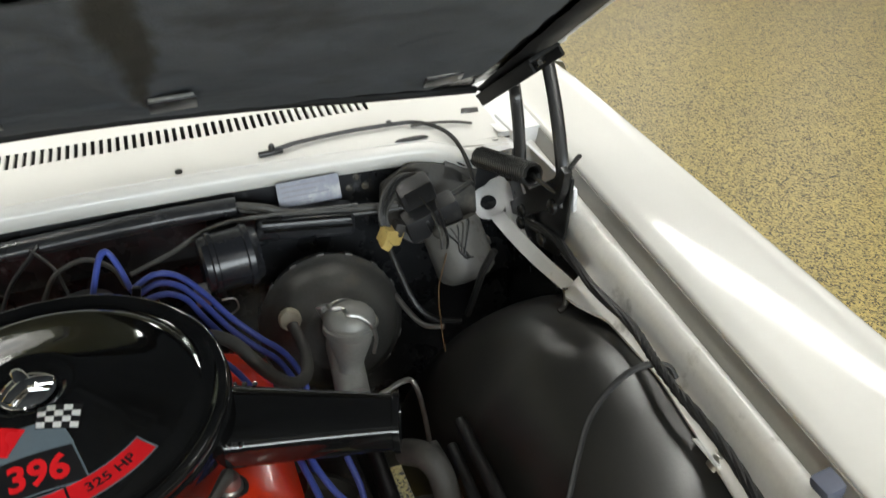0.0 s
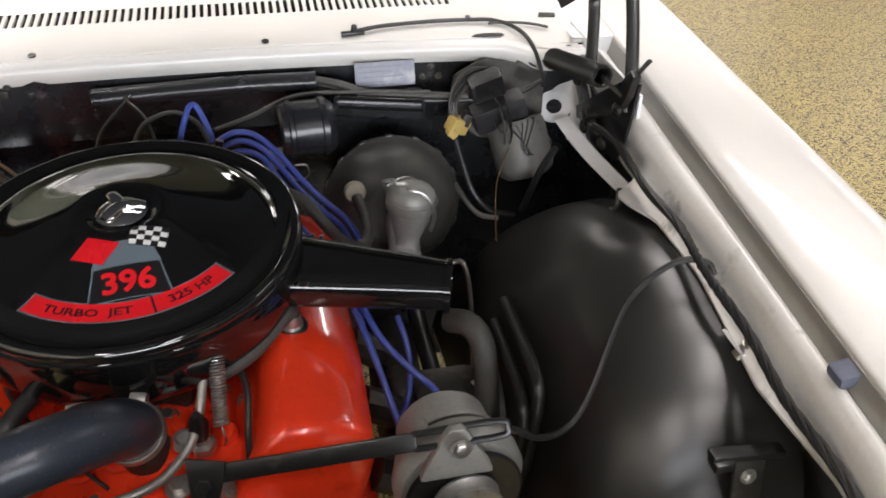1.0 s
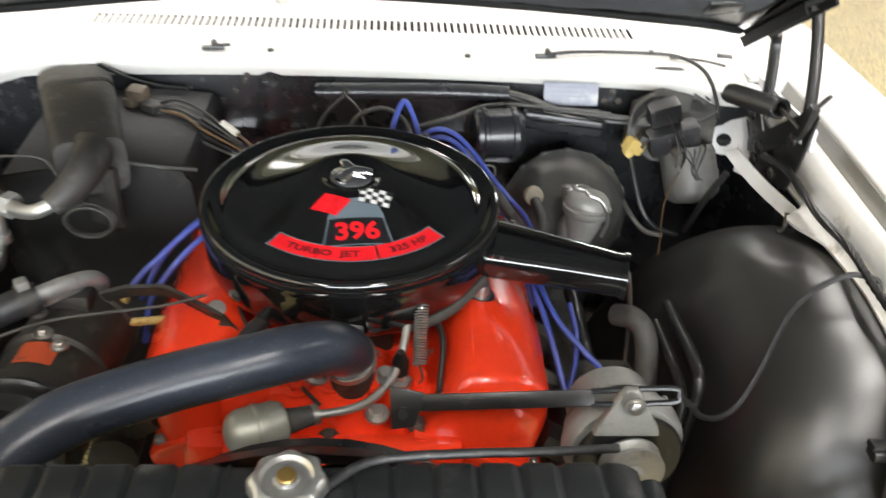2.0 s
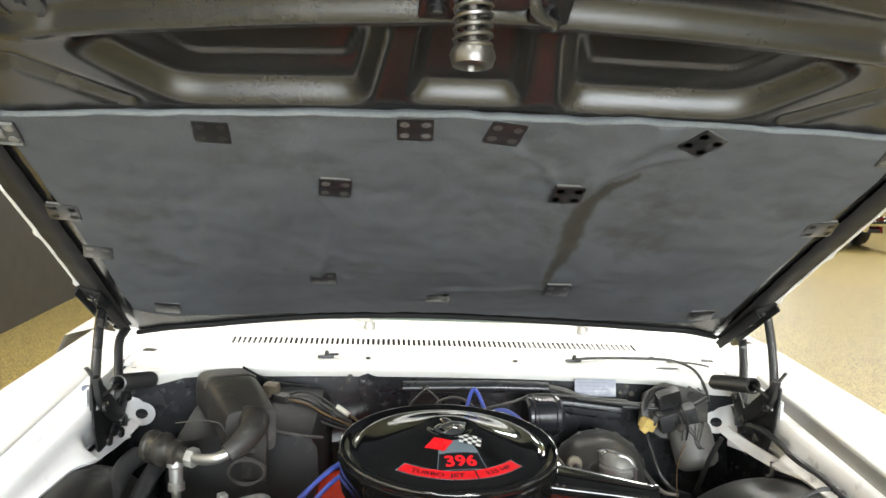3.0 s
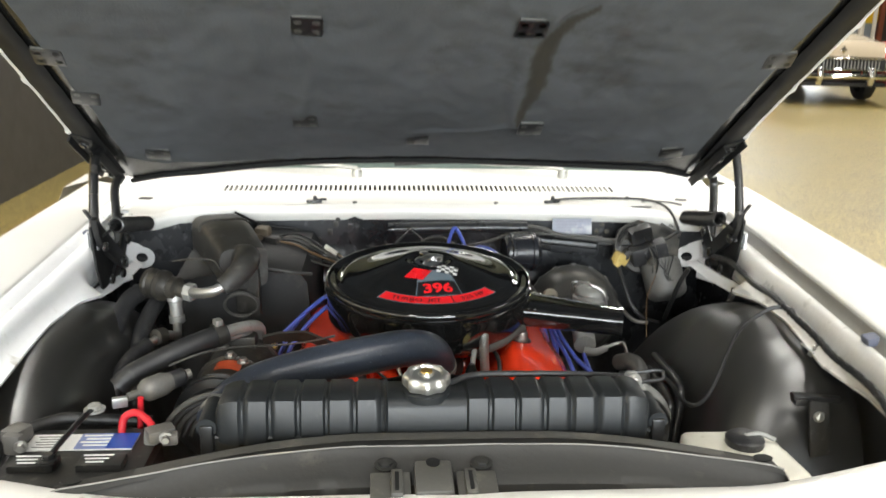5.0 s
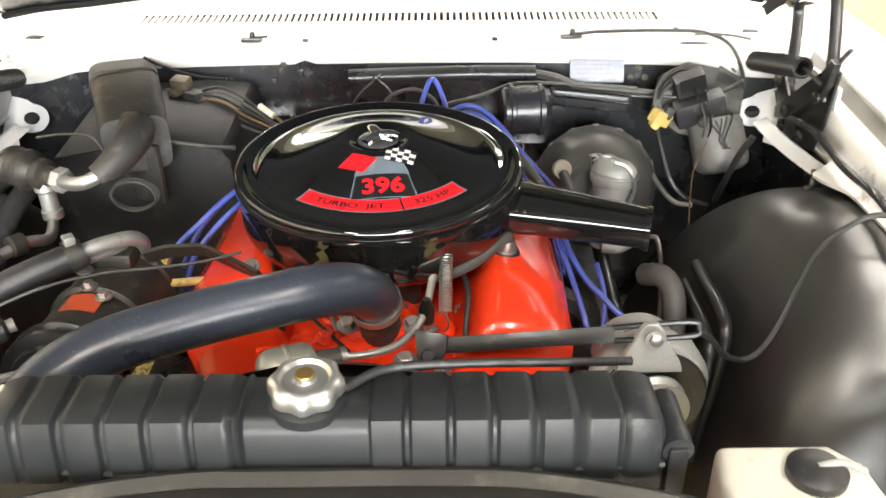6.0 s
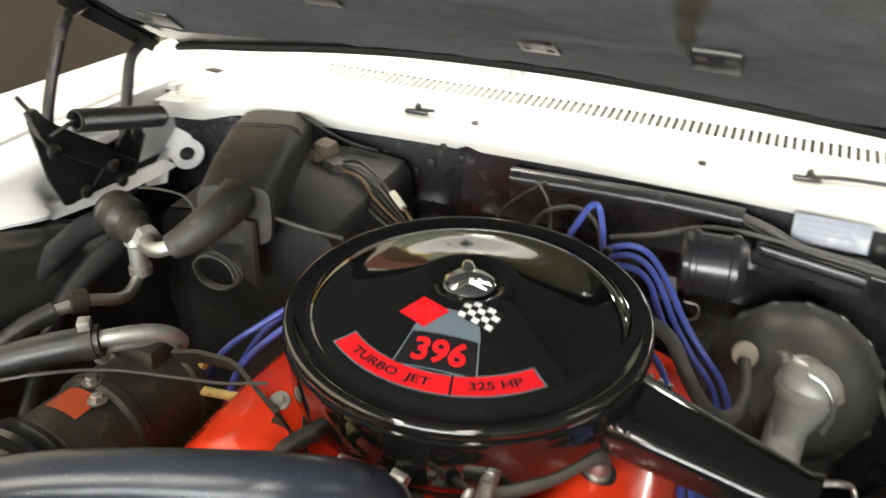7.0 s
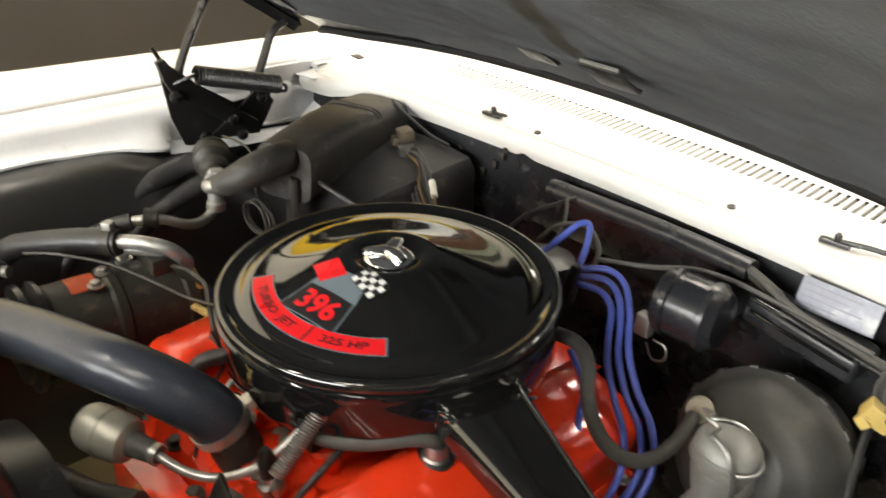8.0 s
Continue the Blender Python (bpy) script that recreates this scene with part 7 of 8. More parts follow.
def duct(u, a):
    c = Vector((-0.485 + 0.105 * u, 1.20 - 0.275 * u, 0.925 + 0.012 * math.sin(u * 3)))
    w, h = 0.060 - 0.010 * u, 0.052 - 0.008 * u
    ca, sa = math.cos(a), math.sin(a)
    side = Vector((0.93, 0.36, 0))
    return c + side * (w * math.copysign(abs(ca) ** 0.4, ca)) + Vector((0, 0, 1)) * (h * math.copysign(abs(sa) ** 0.4, sa))


angs = [2 * math.pi * k / 28 for k in range(29)]
sheet(bm, duct, along(0, 1, 14), angs)
bm.faces.new([bm.verts.new(duct(1.0, a)) for a in angs[:-1]])
part("duct", bm, DUSTY, hb, "dusty grey air duct", angle=35)
for k in range(2):
    part("duct_strap", tube(bmesh.new(), [duct(0.30 + 0.03 * k, a) * 1.0 + Vector((0, 0, 0.001)) for a in angs[2:14]], 0.0022, 6, 2), DIRTY, hb)
part("case_lip", tube(bmesh.new(), [(-0.245, 0.985, 0.895), (-0.30, 0.972, 0.905), (-0.375, 0.955, 0.925)], 0.004, 6, 4), DUSTY, hb)
part("wire_loop", tube(bmesh.new(), [(-0.381 + (0.034 - 0.0022 * math.sin(i * 0.21)) * math.cos(i * 0.5), 0.868 + 0.014 * i / 52, 0.864 + (0.025 + 0.002 * math.cos(i * 0.17)) * math.sin(i * 0.5)) for i in range(53)], 0.0017, 6, 2), OLDHOSE, hb, "coil of capillary wire")
part("wire_stay", tube(bmesh.new(), [(-0.52, 0.90, 0.95), (-0.48, 0.90, 0.955), (-0.44, 0.90, 0.952), (-0.425, 0.90, 0.93), (-0.40, 0.885, 0.90), (-0.375, 0.88, 0.885)], 0.002, 6, 5), DIRTY, hb)
part("front_flap", box(bmesh.new(), (-0.375, 0.935, 0.875), (0.055, 0.01, 0.10), Matrix.Rotation(radians(-22), 4, "Z"), 0.003), DUSTY, hb)

blk = thing("resistor_block", "brown-grey connector block with wires at the firewall", "connector", (-0.386, 1.164, 0.93))
bm = bmesh.new()
box(bm, (-0.372, 1.165, 0.945), (0.034, 0.026, 0.022), Matrix.Rotation(radians(-20), 4, "Z") @ Matrix.Rotation(radians(12), 4, "X"), 0.006)
box(bm, (-0.384, 1.158, 0.932), (0.020, 0.020, 0.016), Matrix.Rotation(radians(-28), 4, "Z"), 0.004)
part("block", bm, material("tan_plastic", (0.10, 0.078, 0.055), 0.6, var=0.45, scale=30, bump=0.3), blk)
bm = bmesh.new()
box(bm, (-0.345, 1.145, 0.925), (0.035, 0.028, 0.024), Matrix.Rotation(radians(-35), 4, "Z"), 0.004)
part("socket", bm, DUSTY, blk)
rng = random.Random(3)
for k in range(6):
    e = Vector((-0.20 + 0.01 * k, 1.08 - 0.012 * k, 0.905 - 0.004 * k))
    part("wire", tube(bmesh.new(), [(-0.345, 1.15 - 0.004 * k, 0.93), (-0.30 + 0.01 * rng.random(), 1.13, 0.948 - 0.009 * k), (-0.25, 1.11 - 0.006 * k, 0.935 - 0.008 * k), e], 0.0025, 6, 5), (WIRE, OLDHOSE, WIRE, BROWNWIRE, WIRE, OLDHOSE)[k], blk)
part("white_connector", tube(bmesh.new(), [(-0.222, 1.093, 0.927), (-0.196, 1.076, 0.915)], 0.0055, 8, 2), TRANSLUC, blk, "milky white inline connector")
part("wire", tube(bmesh.new(), [(-0.195, 1.075, 0.915), (-0.175, 1.06, 0.905), (-0.15, 1.04, 0.89)], 0.0025, 6, 4), BROWNWIRE, blk)
part("wire", tube(bmesh.new(), [(-0.44, 1.19, 0.985), (-0.40, 1.20, 0.96), (-0.35, 1.20, 0.945), (-0.30, 1.20, 0.94)], 0.003, 6, 5), WIRE, blk)
for bx, bz in ((-0.22, 0.925), (-0.245, 0.905), (-0.17, 0.94), (-0.205, 0.945)):
    bm = bmesh.new()
    box(bm, (bx, 1.232, bz), (0.012, 0.008, 0.014), bevel=0.002)
    part("clip", bm, DIRTY if bx < -0.2 else SATIN, blk)

# ---- air-conditioning valve, pipes and hoses ----
acv = thing("ac_valve", "grimy metal air-conditioning valve with fittings", "valve", (-0.53, 0.885, 0.88))
VM = axis((-0.575, 0.905, 0.905), (0.90, -0.40, -0.08))
part("body", lathe(bmesh.new(), [(0.0, 0), (0.020, 0.0), (0.030, 0.004), (0.032, 0.012), (0.029, 0.016), (0.029, 0.030), (0.032, 0.034), (0.032, 0.044), (0.024, 0.050), (0.020, 0.056), (0.024, 0.060), (0.024, 0.074), (0.016, 0.078), (0.014, 0.096)], VM, 28), DIRTY, acv, angle=30)
part("hex_nut", lathe(bmesh.new(), [(0.019, 0.096), (0.019, 0.112), (0.013, 0.114), (0, 0.114)], VM, 6), CASTGREY, acv)
part("lower_fitting", lathe(bmesh.new(), [(0.015, 0), (0.017, 0.018), (0.013, 0.022), (0.013, 0.05), (0.016, 0.052), (0.016, 0.065), (0.009, 0.068)], axis((-0.515, 0.878, 0.893), (0.05, -0.05, -1)), 16), TIN, acv)
part("silver_pipe", tube(bmesh.new(), [VM @ Vector((0, 0, 0.10)), (-0.455, 0.835, 0.903), (-0.425, 0.822, 0.912), (-0.395, 0.835, 0.925)], 0.0105, 14, 6), ALU, acv, "bright aluminium pipe")
part("suction_elbow", tube(bmesh.new(), [(-0.410, 0.826, 0.918), (-0.388, 0.842, 0.932), (-0.370, 0.872, 0.950), (-0.372, 0.915, 0.955), (-0.40, 0.95, 0.945)], lambda t: 0.017 + 0.009 * math.sin(min(1, t * 1.4) * math.pi / 2), 16, 6), DUSTY, acv, "taped grey insulation elbow")
part("liquid_pipe", tube(bmesh.new(), [(-0.512, 0.875, 0.835), (-0.507, 0.850, 0.818), (-0.50, 0.815, 0.822), (-0.512, 0.775, 0.838), (-0.535, 0.74, 0.835)], 0.0085, 12, 6), ALU, acv)
part("pipe_coupling", lathe(bmesh.new(), [(0.013, -0.012), (0.016, -0.01), (0.016, 0.010), (0.013, 0.012)], axis((-0.520, 0.765, 0.840), (-0.5, -0.8, 0.1)), 14), DIRTY, acv)
for pts, r in (([(-0.59, 0.90, 0.885), (-0.605, 0.86, 0.875), (-0.610, 0.79, 0.845), (-0.600, 0.71, 0.785), (-0.585, 0.64, 0.70), (-0.57, 0.60, 0.60)], 0.0185), ([(-0.555, 0.905, 0.865), (-0.565, 0.85, 0.845), (-0.570, 0.78, 0.805), (-0.562, 0.71, 0.74), (-0.55, 0.65, 0.66)], 0.0165), ([(-0.535, 0.74, 0.835), (-0.56, 0.70, 0.82), (-0.575, 0.66, 0.79), (-0.575, 0.62, 0.73)], 0.014)):
    hose("ac_hose", "thick black air-conditioning hose", pts, r, RUBBER, "hose", 16, "air-conditioning hoses")
dh = thing("discharge_hose", "black hose clamped to a looped metal pipe", "hose", (-0.44, 0.60, 0.87))
part("hose", tube(bmesh.new(), [(-0.535, 0.548, 0.835), (-0.515, 0.560, 0.852), (-0.47, 0.590, 0.868), (-0.42, 0.622, 0.882), (-0.372, 0.654, 0.890)], 0.0185, 18, 6), RUBBER, dh)
cl = part("clamp", lathe(bmesh.new(), [(0.0190, -0.008), (0.0215, -0.008), (0.0215, 0.008), (0.0190, 0.008)], axis((-0.384, 0.647, 0.889), (0.8, 0.55, 0.15)), 24, caps=False), DIRTY, dh)
part("clamp_ear", box(bmesh.new(), (-0.384, 0.645, 0.913), (0.014, 0.016, 0.012), Matrix.Rotation(radians(35), 4, "Z"), 0.002), TIN, cl)
part("pipe", tube(bmesh.new(), [(-0.378, 0.65, 0.890), (-0.352, 0.672, 0.892), (-0.326, 0.70, 0.885), (-0.322, 0.722, 0.862), (-0.34, 0.728, 0.842), (-0.36, 0.72, 0.835)], 0.0105, 14, 6), TIN, dh, "dull bent metal pipe")
part("pipe", tube(bmesh.new(), [(-0.372, 0.66, 0.878), (-0.35, 0.685, 0.876), (-0.338, 0.706, 0.862), (-0.345, 0.715, 0.842)], 0.0085, 12, 6), TIN, dh)

# ---- compressor ----
cp = thing("ac_compressor", "greasy black compressor with an orange sticker", "compressor", (-0.36, 0.58, 0.75))
KM = axis((-0.352, 0.735, 0.792), (-0.06, -1.0, 0.0))
part("body", lathe(bmesh.new(), [(0.0, 0), (0.055, 0.0), (0.066, 0.006), (0.068, 0.02), (0.064, 0.024), (0.064, 0.10), (0.068, 0.104), (0.068, 0.115), (0.063, 0.12), (0.063, 0.19), (0.060, 0.195)], KM, 40), DIRTY, cp, angle=30)
part("clutch", lathe(bmesh.new(), [(0.060, 0.196), (0.072, 0.198), (0.074, 0.205), (0.062, 0.212), (0.074, 0.220), (0.074, 0.228), (0.060, 0.232), (0.058, 0.238), (0.030, 0.240), (0.028, 0.246), (0.0, 0.246)], KM, 40), SATIN, cp, "black clutch pulley")
bm = bmesh.new()
rows = []
for i in range(9):
    a = radians(68 + 40 * i / 8)
    rows.append([bm.verts.new(KM @ Vector((0.0648 * math.cos(a) * 1.0, 0.0648 * math.sin(a), z))) for z in (0.128, 0.165)])
for a, b in zip(rows, rows[1:]):
    bm.faces.new((a[0], b[0], b[1], a[1]))
part("sticker", bm, material("orange_sticker", (0.38, 0.055, 0.015), 0.5, var=0.2, spots=(0.08, 0.05, 0.03), spot_amount=0.4, spot_scale=70), cp, "worn orange sticker")
part("top_block", box(bmesh.new(), (-0.352, 0.70, 0.858), (0.055, 0.05, 0.028), bevel=0.005), DIRTY, cp)
part("mount_strap", flat_bar([(-0.315, 0.705, 0.853), (-0.285, 0.712, 0.858), (-0.240, 0.712, 0.860), (-0.228, 0.709, 0.858), (-0.185, 0.690, 0.846), (-0.160, 0.678, 0.838), (-0.154, 0.673, 0.828), (-0.165, 0.655, 0.795)], 0.026, 0.005, (0, 0.85, 0.5)), DIRTY, cp, "bent flat steel support strap")
part("strap_slot", flat_bar([(-0.202, 0.694, 0.8545), (-0.172, 0.6795, 0.8465)], 0.007, 0.003, (0, 0.85, 0.5)), SATIN, cp)
part("strap_bolt", bolt(bmesh.new(), (-0.172, 0.700, 0.838), (0, -0.5, 0.8), 0.008, 0.009), STEEL, cp)
part("thin_lead", tube(bmesh.new(), [(-0.45, 0.55, 0.872), (-0.40, 0.58, 0.882), (-0.35, 0.63, 0.872), (-0.29, 0.66, 0.862), (-0.23, 0.675, 0.862), (-0.18, 0.69, 0.868)], 0.002, 6, 6), OLDHOSE, cp)
for p in ((-0.36, 0.62, 0.858), (-0.335, 0.60, 0.855), (-0.38, 0.66, 0.858)):
    part("bolt", bolt(bmesh.new(), p, (0, 0, 1), 0.007, 0.009), STEEL, cp)
mf = thing("ac_muffler", "pale grey muffler can in the air-conditioning line", "muffler", (-0.45, 0.47, 0.87))
MF = axis((-0.492, 0.456, 0.860), (0.80, 0.58, 0.12)) @ Matrix.Diagonal((0.68, 0.68, 0.88, 1))
part("can", lathe(bmesh.new(), [(0.0, 0), (0.010, 0.0), (0.010, 0.02), (0.018, 0.024), (0.026, 0.032), (0.028, 0.040), (0.028, 0.066), (0.022, 0.078), (0.020, 0.095), (0.012, 0.10), (0.012, 0.12), (0, 0.12)], MF, 28), BOOSTER, mf)
part("sleeve", lathe(bmesh.new(), [(0.0215, 0.078), (0.0215, 0.105), (0.015, 0.11)], MF, 22), RUBBER, mf)
for k in range(5):
    r = 0.062 + 0.010 * k
    pts = [(-0.335 + r * 0.95 * math.cos(a), 0.430 - 0.008 * k, 0.79 + r * math.sin(a)) for a in along(radians(18), radians(165), 10)]
    hose("drive_belt_line", "dark rubber belts and leads round the pulley", pts, 0.0045, RUBBER if k % 2 else OLDHOSE, "belt", 7, "belts")

# ---- radiator ----
rad = thing("radiator", "black radiator with a ribbed top tank and chrome cap", "radiator", (-0.02, 0.30, 0.50))
bm = bmesh.new()
T0, T1 = -0.318, 0.283


def tank(x, k):
    e = min(x - T0, T1 - x)
    r = 0.030
    q = 1.0 if e > r else math.sqrt(max(0.0, 1 - ((r - e) / r) ** 2))
    prof = [(0.333, 0.885), (0.335, 0.925), (0.330, 0.938), (0.322, 0.944), (0.271, 0.944), (0.263, 0.941), (0.258, 0.930), (0.255, 0.905), (0.255, 0.885)]
    y, z = prof[k]
    rib = 0.0
    n = (x - T0) / 0.0375
    rib = 0.0045 * smoothstep(0.44, 0.38, abs((n % 1.0) - 0.5)) * (abs(x + 0.031) > 0.055)
    yc, zc = 0.295, 0.905
    return Vector((x, yc + (y - yc) * (0.75 + 0.25 * q) + (y < 0.27) * -rib, zc + (z - zc) * (0.6 + 0.4 * q) + (z > 0.93) * rib))


sheet(bm, tank, along(T0, T1, 190), range(9))
for xx in (T0, T1):
    bm.faces.new([bm.verts.new(tank(xx, k)) for k in range(9)])
part("top_tank", bm, TANKBLACK, rad, "black ribbed top tank", angle=50)
part("seam", tube(bmesh.new(), [(T0 + 0.0, 0.262, 0.893), (-0.02, 0.250, 0.893), (T1, 0.262, 0.893)], 0.006, 8, 10, flat=0.6), TANKBLACK, rad)
part("core", box(bmesh.new(), (-0.017, 0.295, 0.66), (0.61, 0.055, 0.46), bevel=0.004), DIRTY, rad)
for xx in (T0 - 0.012, T1 + 0.012):
    part("side_strap", box(bmesh.new(), (xx, 0.295, 0.68), (0.018, 0.075, 0.46), bevel=0.004), SATIN, rad)
    part("tank_tube", tube(bmesh.new(), [(xx, 0.262, 0.905), (xx, 0.33, 0.907)], 0.014, 14, 2, caps=True), TANKBLACK, rad)
part("filler_neck", lathe(bmesh.new(), [(0.034, 0), (0.034, 0.010), (0.027, 0.013), (0.027, 0.024)], axis((-0.031, 0.288, 0.940), (0, -0.05, 1)), 30), TANKBLACK, rad)
bm = bmesh.new()
n = 64
CPM = axis((-0.031, 0.287, 0.962), (0, -0.05, 1))
rings = []
for r, z in ((0.0, 0.0125), (0.010, 0.0125), (0.011, 0.009), (0.020, 0.008), (0.023, 0.0115), (0.028, 0.0110), (0.0320, 0.006), (0.0325, -0.004), (0.030, -0.008)):
    ring = []
    for i in range(n):
        a = 2 * math.pi * i / n
        w = 1.0 + (0.055 * math.cos(a * 8) if r > 0.0275 else 0.0)
        ring.append(bm.verts.new(CPM @ Vector((r * w * math.cos(a), r * w * math.sin(a), z))))
    rings.append(ring)
for a, b in zip(rings, rings[1:]):
    for i in range(n):
        bm.faces.new((a[i], a[(i + 1) % n], b[(i + 1) % n], b[i]))
cap = part("cap", bm, material("worn_chrome_plate", (0.55, 0.55, 0.53), 0.30, metal=0.9, var=0.15, bump=0.1, bump_scale=80, spots=(0.34, 0.32, 0.28), spot_amount=0.2, spot_scale=60), rad, "fluted chrome pressure cap", angle=50)
part("cap_rivet", lathe(bmesh.new(), [(0.009, 0.012), (0.008, 0.0145), (0, 0.0155)], CPM, 16), material("brass", (0.45, 0.30, 0.10), 0.35, metal=0.9, var=0.15), cap, "brass rivet")
part("overflow_pipe", tube(bmesh.new(), [(0.0, 0.295, 0.952), (0.04, 0.325, 0.951), (0.12, 0.338, 0.946), (0.20, 0.345, 0.941), (0.27, 0.36, 0.93)], 0.0045, 10, 6), RUBBER, rad, "thin black overflow tube")
sh = thing("fan_shroud", "black fan shroud behind the radiator", "fan shroud", (0, 0.35, 0.6))
bm = bmesh.new()
lathe(bm, [(0.29, 0.0), (0.27, 0.03), (0.225, 0.05), (0.22, 0.09)], axis((-0.02, 0.335, 0.66), (0, 1, 0)), 40, caps=False)
part("ring", bm, SATIN, sh)

# ---- radiator support and hood latch base ----
sup = thing("radiator_support", "dusty black pressed radiator support panel", "radiator support", (0, 0.2, 0.85))
bm = bmesh.new()


def panel(x, k):
    prof = [(0.262, 0.86), (0.258, 0.893), (0.250, 0.901), (0.212, 0.902), (0.2035, 0.9065), (0.200, 0.9035), (0.192, 0.893), (0.160, 0.888), (0.148, 0.880), (0.145, 0.85)]
    y, z = prof[k]
    s = smoothstep(0.10, 0.60, abs(x))
    crest = -0.085 * s * (1.0 if k < 4 else 0.7 if k < 7 else 0.25)
    drop = 0.03 * smoothstep(0.025, 0.0, min(x + 0.515, 0.445 - x))
    return Vector((x, y + crest - 0.02 * s, z - drop - 0.018 * s * s + 0.0008 * noise.noise(Vector((x * 14, k, 0)))))


sheet(bm, panel, along(-0.515, 0.445, 90), range(10))
part("panel", bm, SUPPORT, sup, angle=50)
# Thin pale tube on the crest paints in the ridge's highlight.
part("crest_highlight", tube(bmesh.new(), [panel(x, 4) + Vector((0, -0.0008, 0.0002 + 0.0004 * math.sin(x * 37))) for x in along(-0.495, 0.425, 60)], 0.0013, 6, 1, smooth=False), BOOSTER, sup, "pale line on the pressed edge, standing in for its highlight")
# Lighter grey band laid along the panel's back flange.
part("pale_strip", sheet(bmesh.new(), lambda x, k: panel(x, 3) + Vector((0, [0.032, 0.014][k], 0.0012)), along(-0.40, 0.36, 40), range(2), lambda x, k: panel(x, 3) + Vector((0, [0.032, 0.014][k], 0.0004))), OLDHOSE, sup, "lighter grey strip along the back flange")
for bx in (-0.088, 0.036):
    part("bolt", bolt(bmesh.new(), (bx, 0.178, 0.893), (0, -0.1, 1), 0.0095, 0.006), SUPPORT, sup)
part("hole", lathe(bmesh.new(), [(0.007, 0), (0.007, 0.001), (0, 0.001)], axis((-0.028, 0.182, 0.8945), (0, -0.1, 1)), 14), SATIN, sup)
for hx in (-0.472, 0.405):
    part("hole", lathe(bmesh.new(), [(0.010, 0), (0.010, 0.0015), (0, 0.0015)], axis(panel(hx, 4) + Vector((0, 0.016, 0.0)), (0, -0.1, 1)) @ Matrix.Diagonal((1.3, 0.8, 1, 1)), 16), SATIN, sup)
LATCHGREY = material("dusty_grey_latch_paint", (0.060, 0.058, 0.052), 0.45, var=0.2, bump=0.1, bump_scale=90, spots=(0.10, 0.095, 0.08), spot_amount=0.2, spot_scale=30)
hl = thing("latch_base", "dusty black hood latch base with bolts", "latch", (-0.028, 0.14, 0.88))
for e in (-1, 1):
    side = part("plate", box(bmesh.new(), (-0.028 + e * 0.054, 0.132, 0.889), (0.050, 0.056, 0.005), Matrix.Rotation(radians(5), 4, "X"), 0.002), LATCHGREY, hl)
    part("slot_rim", box(bmesh.new(), (-0.028 + e * 0.046, 0.132, 0.8935), (0.015, 0.050, 0.010), Matrix.Rotation(radians(5), 4, "X"), 0.003), LATCHGREY, side)
    part("slot", box(bmesh.new(), (-0.028 + e * 0.046, 0.130, 0.8990), (0.005, 0.036, 0.0016), Matrix.Rotation(radians(5), 4, "X")), EDGEBLACK, side, smooth=False)
channel = part("catch", box(bmesh.new(), (-0.028, 0.140, 0.890), (0.048, 0.064, 0.022), Matrix.Rotation(radians(6), 4, "X"), 0.005), LATCHGREY, hl, "raised pressed channel")
part("notch", lathe(bmesh.new(), [(0.009, 0), (0.009, 0.002), (0, 0.0022)], axis((-0.028, 0.164, 0.9030), (0, -0.1, 1)), 16), EDGEBLACK, channel)

# ---- battery ----
bt = thing("battery", "black battery with a white and blue label", "battery", (-0.51, 0.30, 0.6360))
BATTERY = material("scuffed_black_plastic", (0.024, 0.024, 0.023), 0.42, var=0.25, bump=0.12, bump_scale=150, spots=(0.07, 0.068, 0.06), spot_amount=0.2, spot_scale=35)
part("case", box(bmesh.new(), (-0.515, 0.300, 0.7310), (0.19, 0.155, 0.20), bevel=0.006), BATTERY, bt)
part("lid", box(bmesh.new(), (-0.515, 0.300, 0.8360), (0.195, 0.16, 0.022), bevel=0.006), BATTERY, bt)
label = part("label", box(bmesh.new(), (-0.522, 0.335, 0.8482), (0.150, 0.046, 0.0016)), DECALWHITE, bt, "white label panel", smooth=False)
pale = material("pale_blue_label_print", (0.22, 0.27, 0.52), 0.4, var=0.15, bump=0.0)
part("label_middle", box(bmesh.new(), (-0.506, 0.336, 0.8493), (0.044, 0.044, 0.0012)), pale, label, "pale blue label middle", smooth=False)
part("label_blue", box(bmesh.new(), (-0.4655, 0.336, 0.8494), (0.037, 0.044, 0.0012)), LABELBLUE, label, "blue label end", smooth=False)
for k in range(4):
    part("print_bar", box(bmesh.new(), (-0.504 + 0.003 * (k % 2), 0.351 - 0.0095 * k, 0.8502), (0.040 - 0.006 * (k % 2), 0.0042, 0.0008)), DECALWHITE, label, smooth=False)
for k in range(5):
    part("print_bar", box(bmesh.new(), (-0.570 + 0.002 * (k % 2), 0.350 - 0.0075 * k, 0.8493), (0.036 - 0.004 * (k % 2), 0.0024, 0.0008)), CASTGREY, label, smooth=False)
for x0 in (-0.565, -0.475):
    part("vent_cap", box(bmesh.new(), (x0, 0.270, 0.8520), (0.062, 0.034, 0.012), bevel=0.004), BATTERY, bt)
    for k in range(3):
        part("print_bar", box(bmesh.new(), (x0 - 0.006, 0.279 - 0.009 * k, 0.8586), (0.040 - 0.008 * k, 0.003, 0.0008)), DECALWHITE, bt, smooth=False)
part("terminal", lathe(bmesh.new(), [(0.011, 0), (0.0095, 0.018), (0, 0.018)], Matrix.Translation((-0.425, 0.335, 0.8460)), 16), CASTGREY, bt)
cb = thing("battery_cable", "red battery cable with a corroded clamp", "battery cable", (-0.43, 0.34, 0.8560))
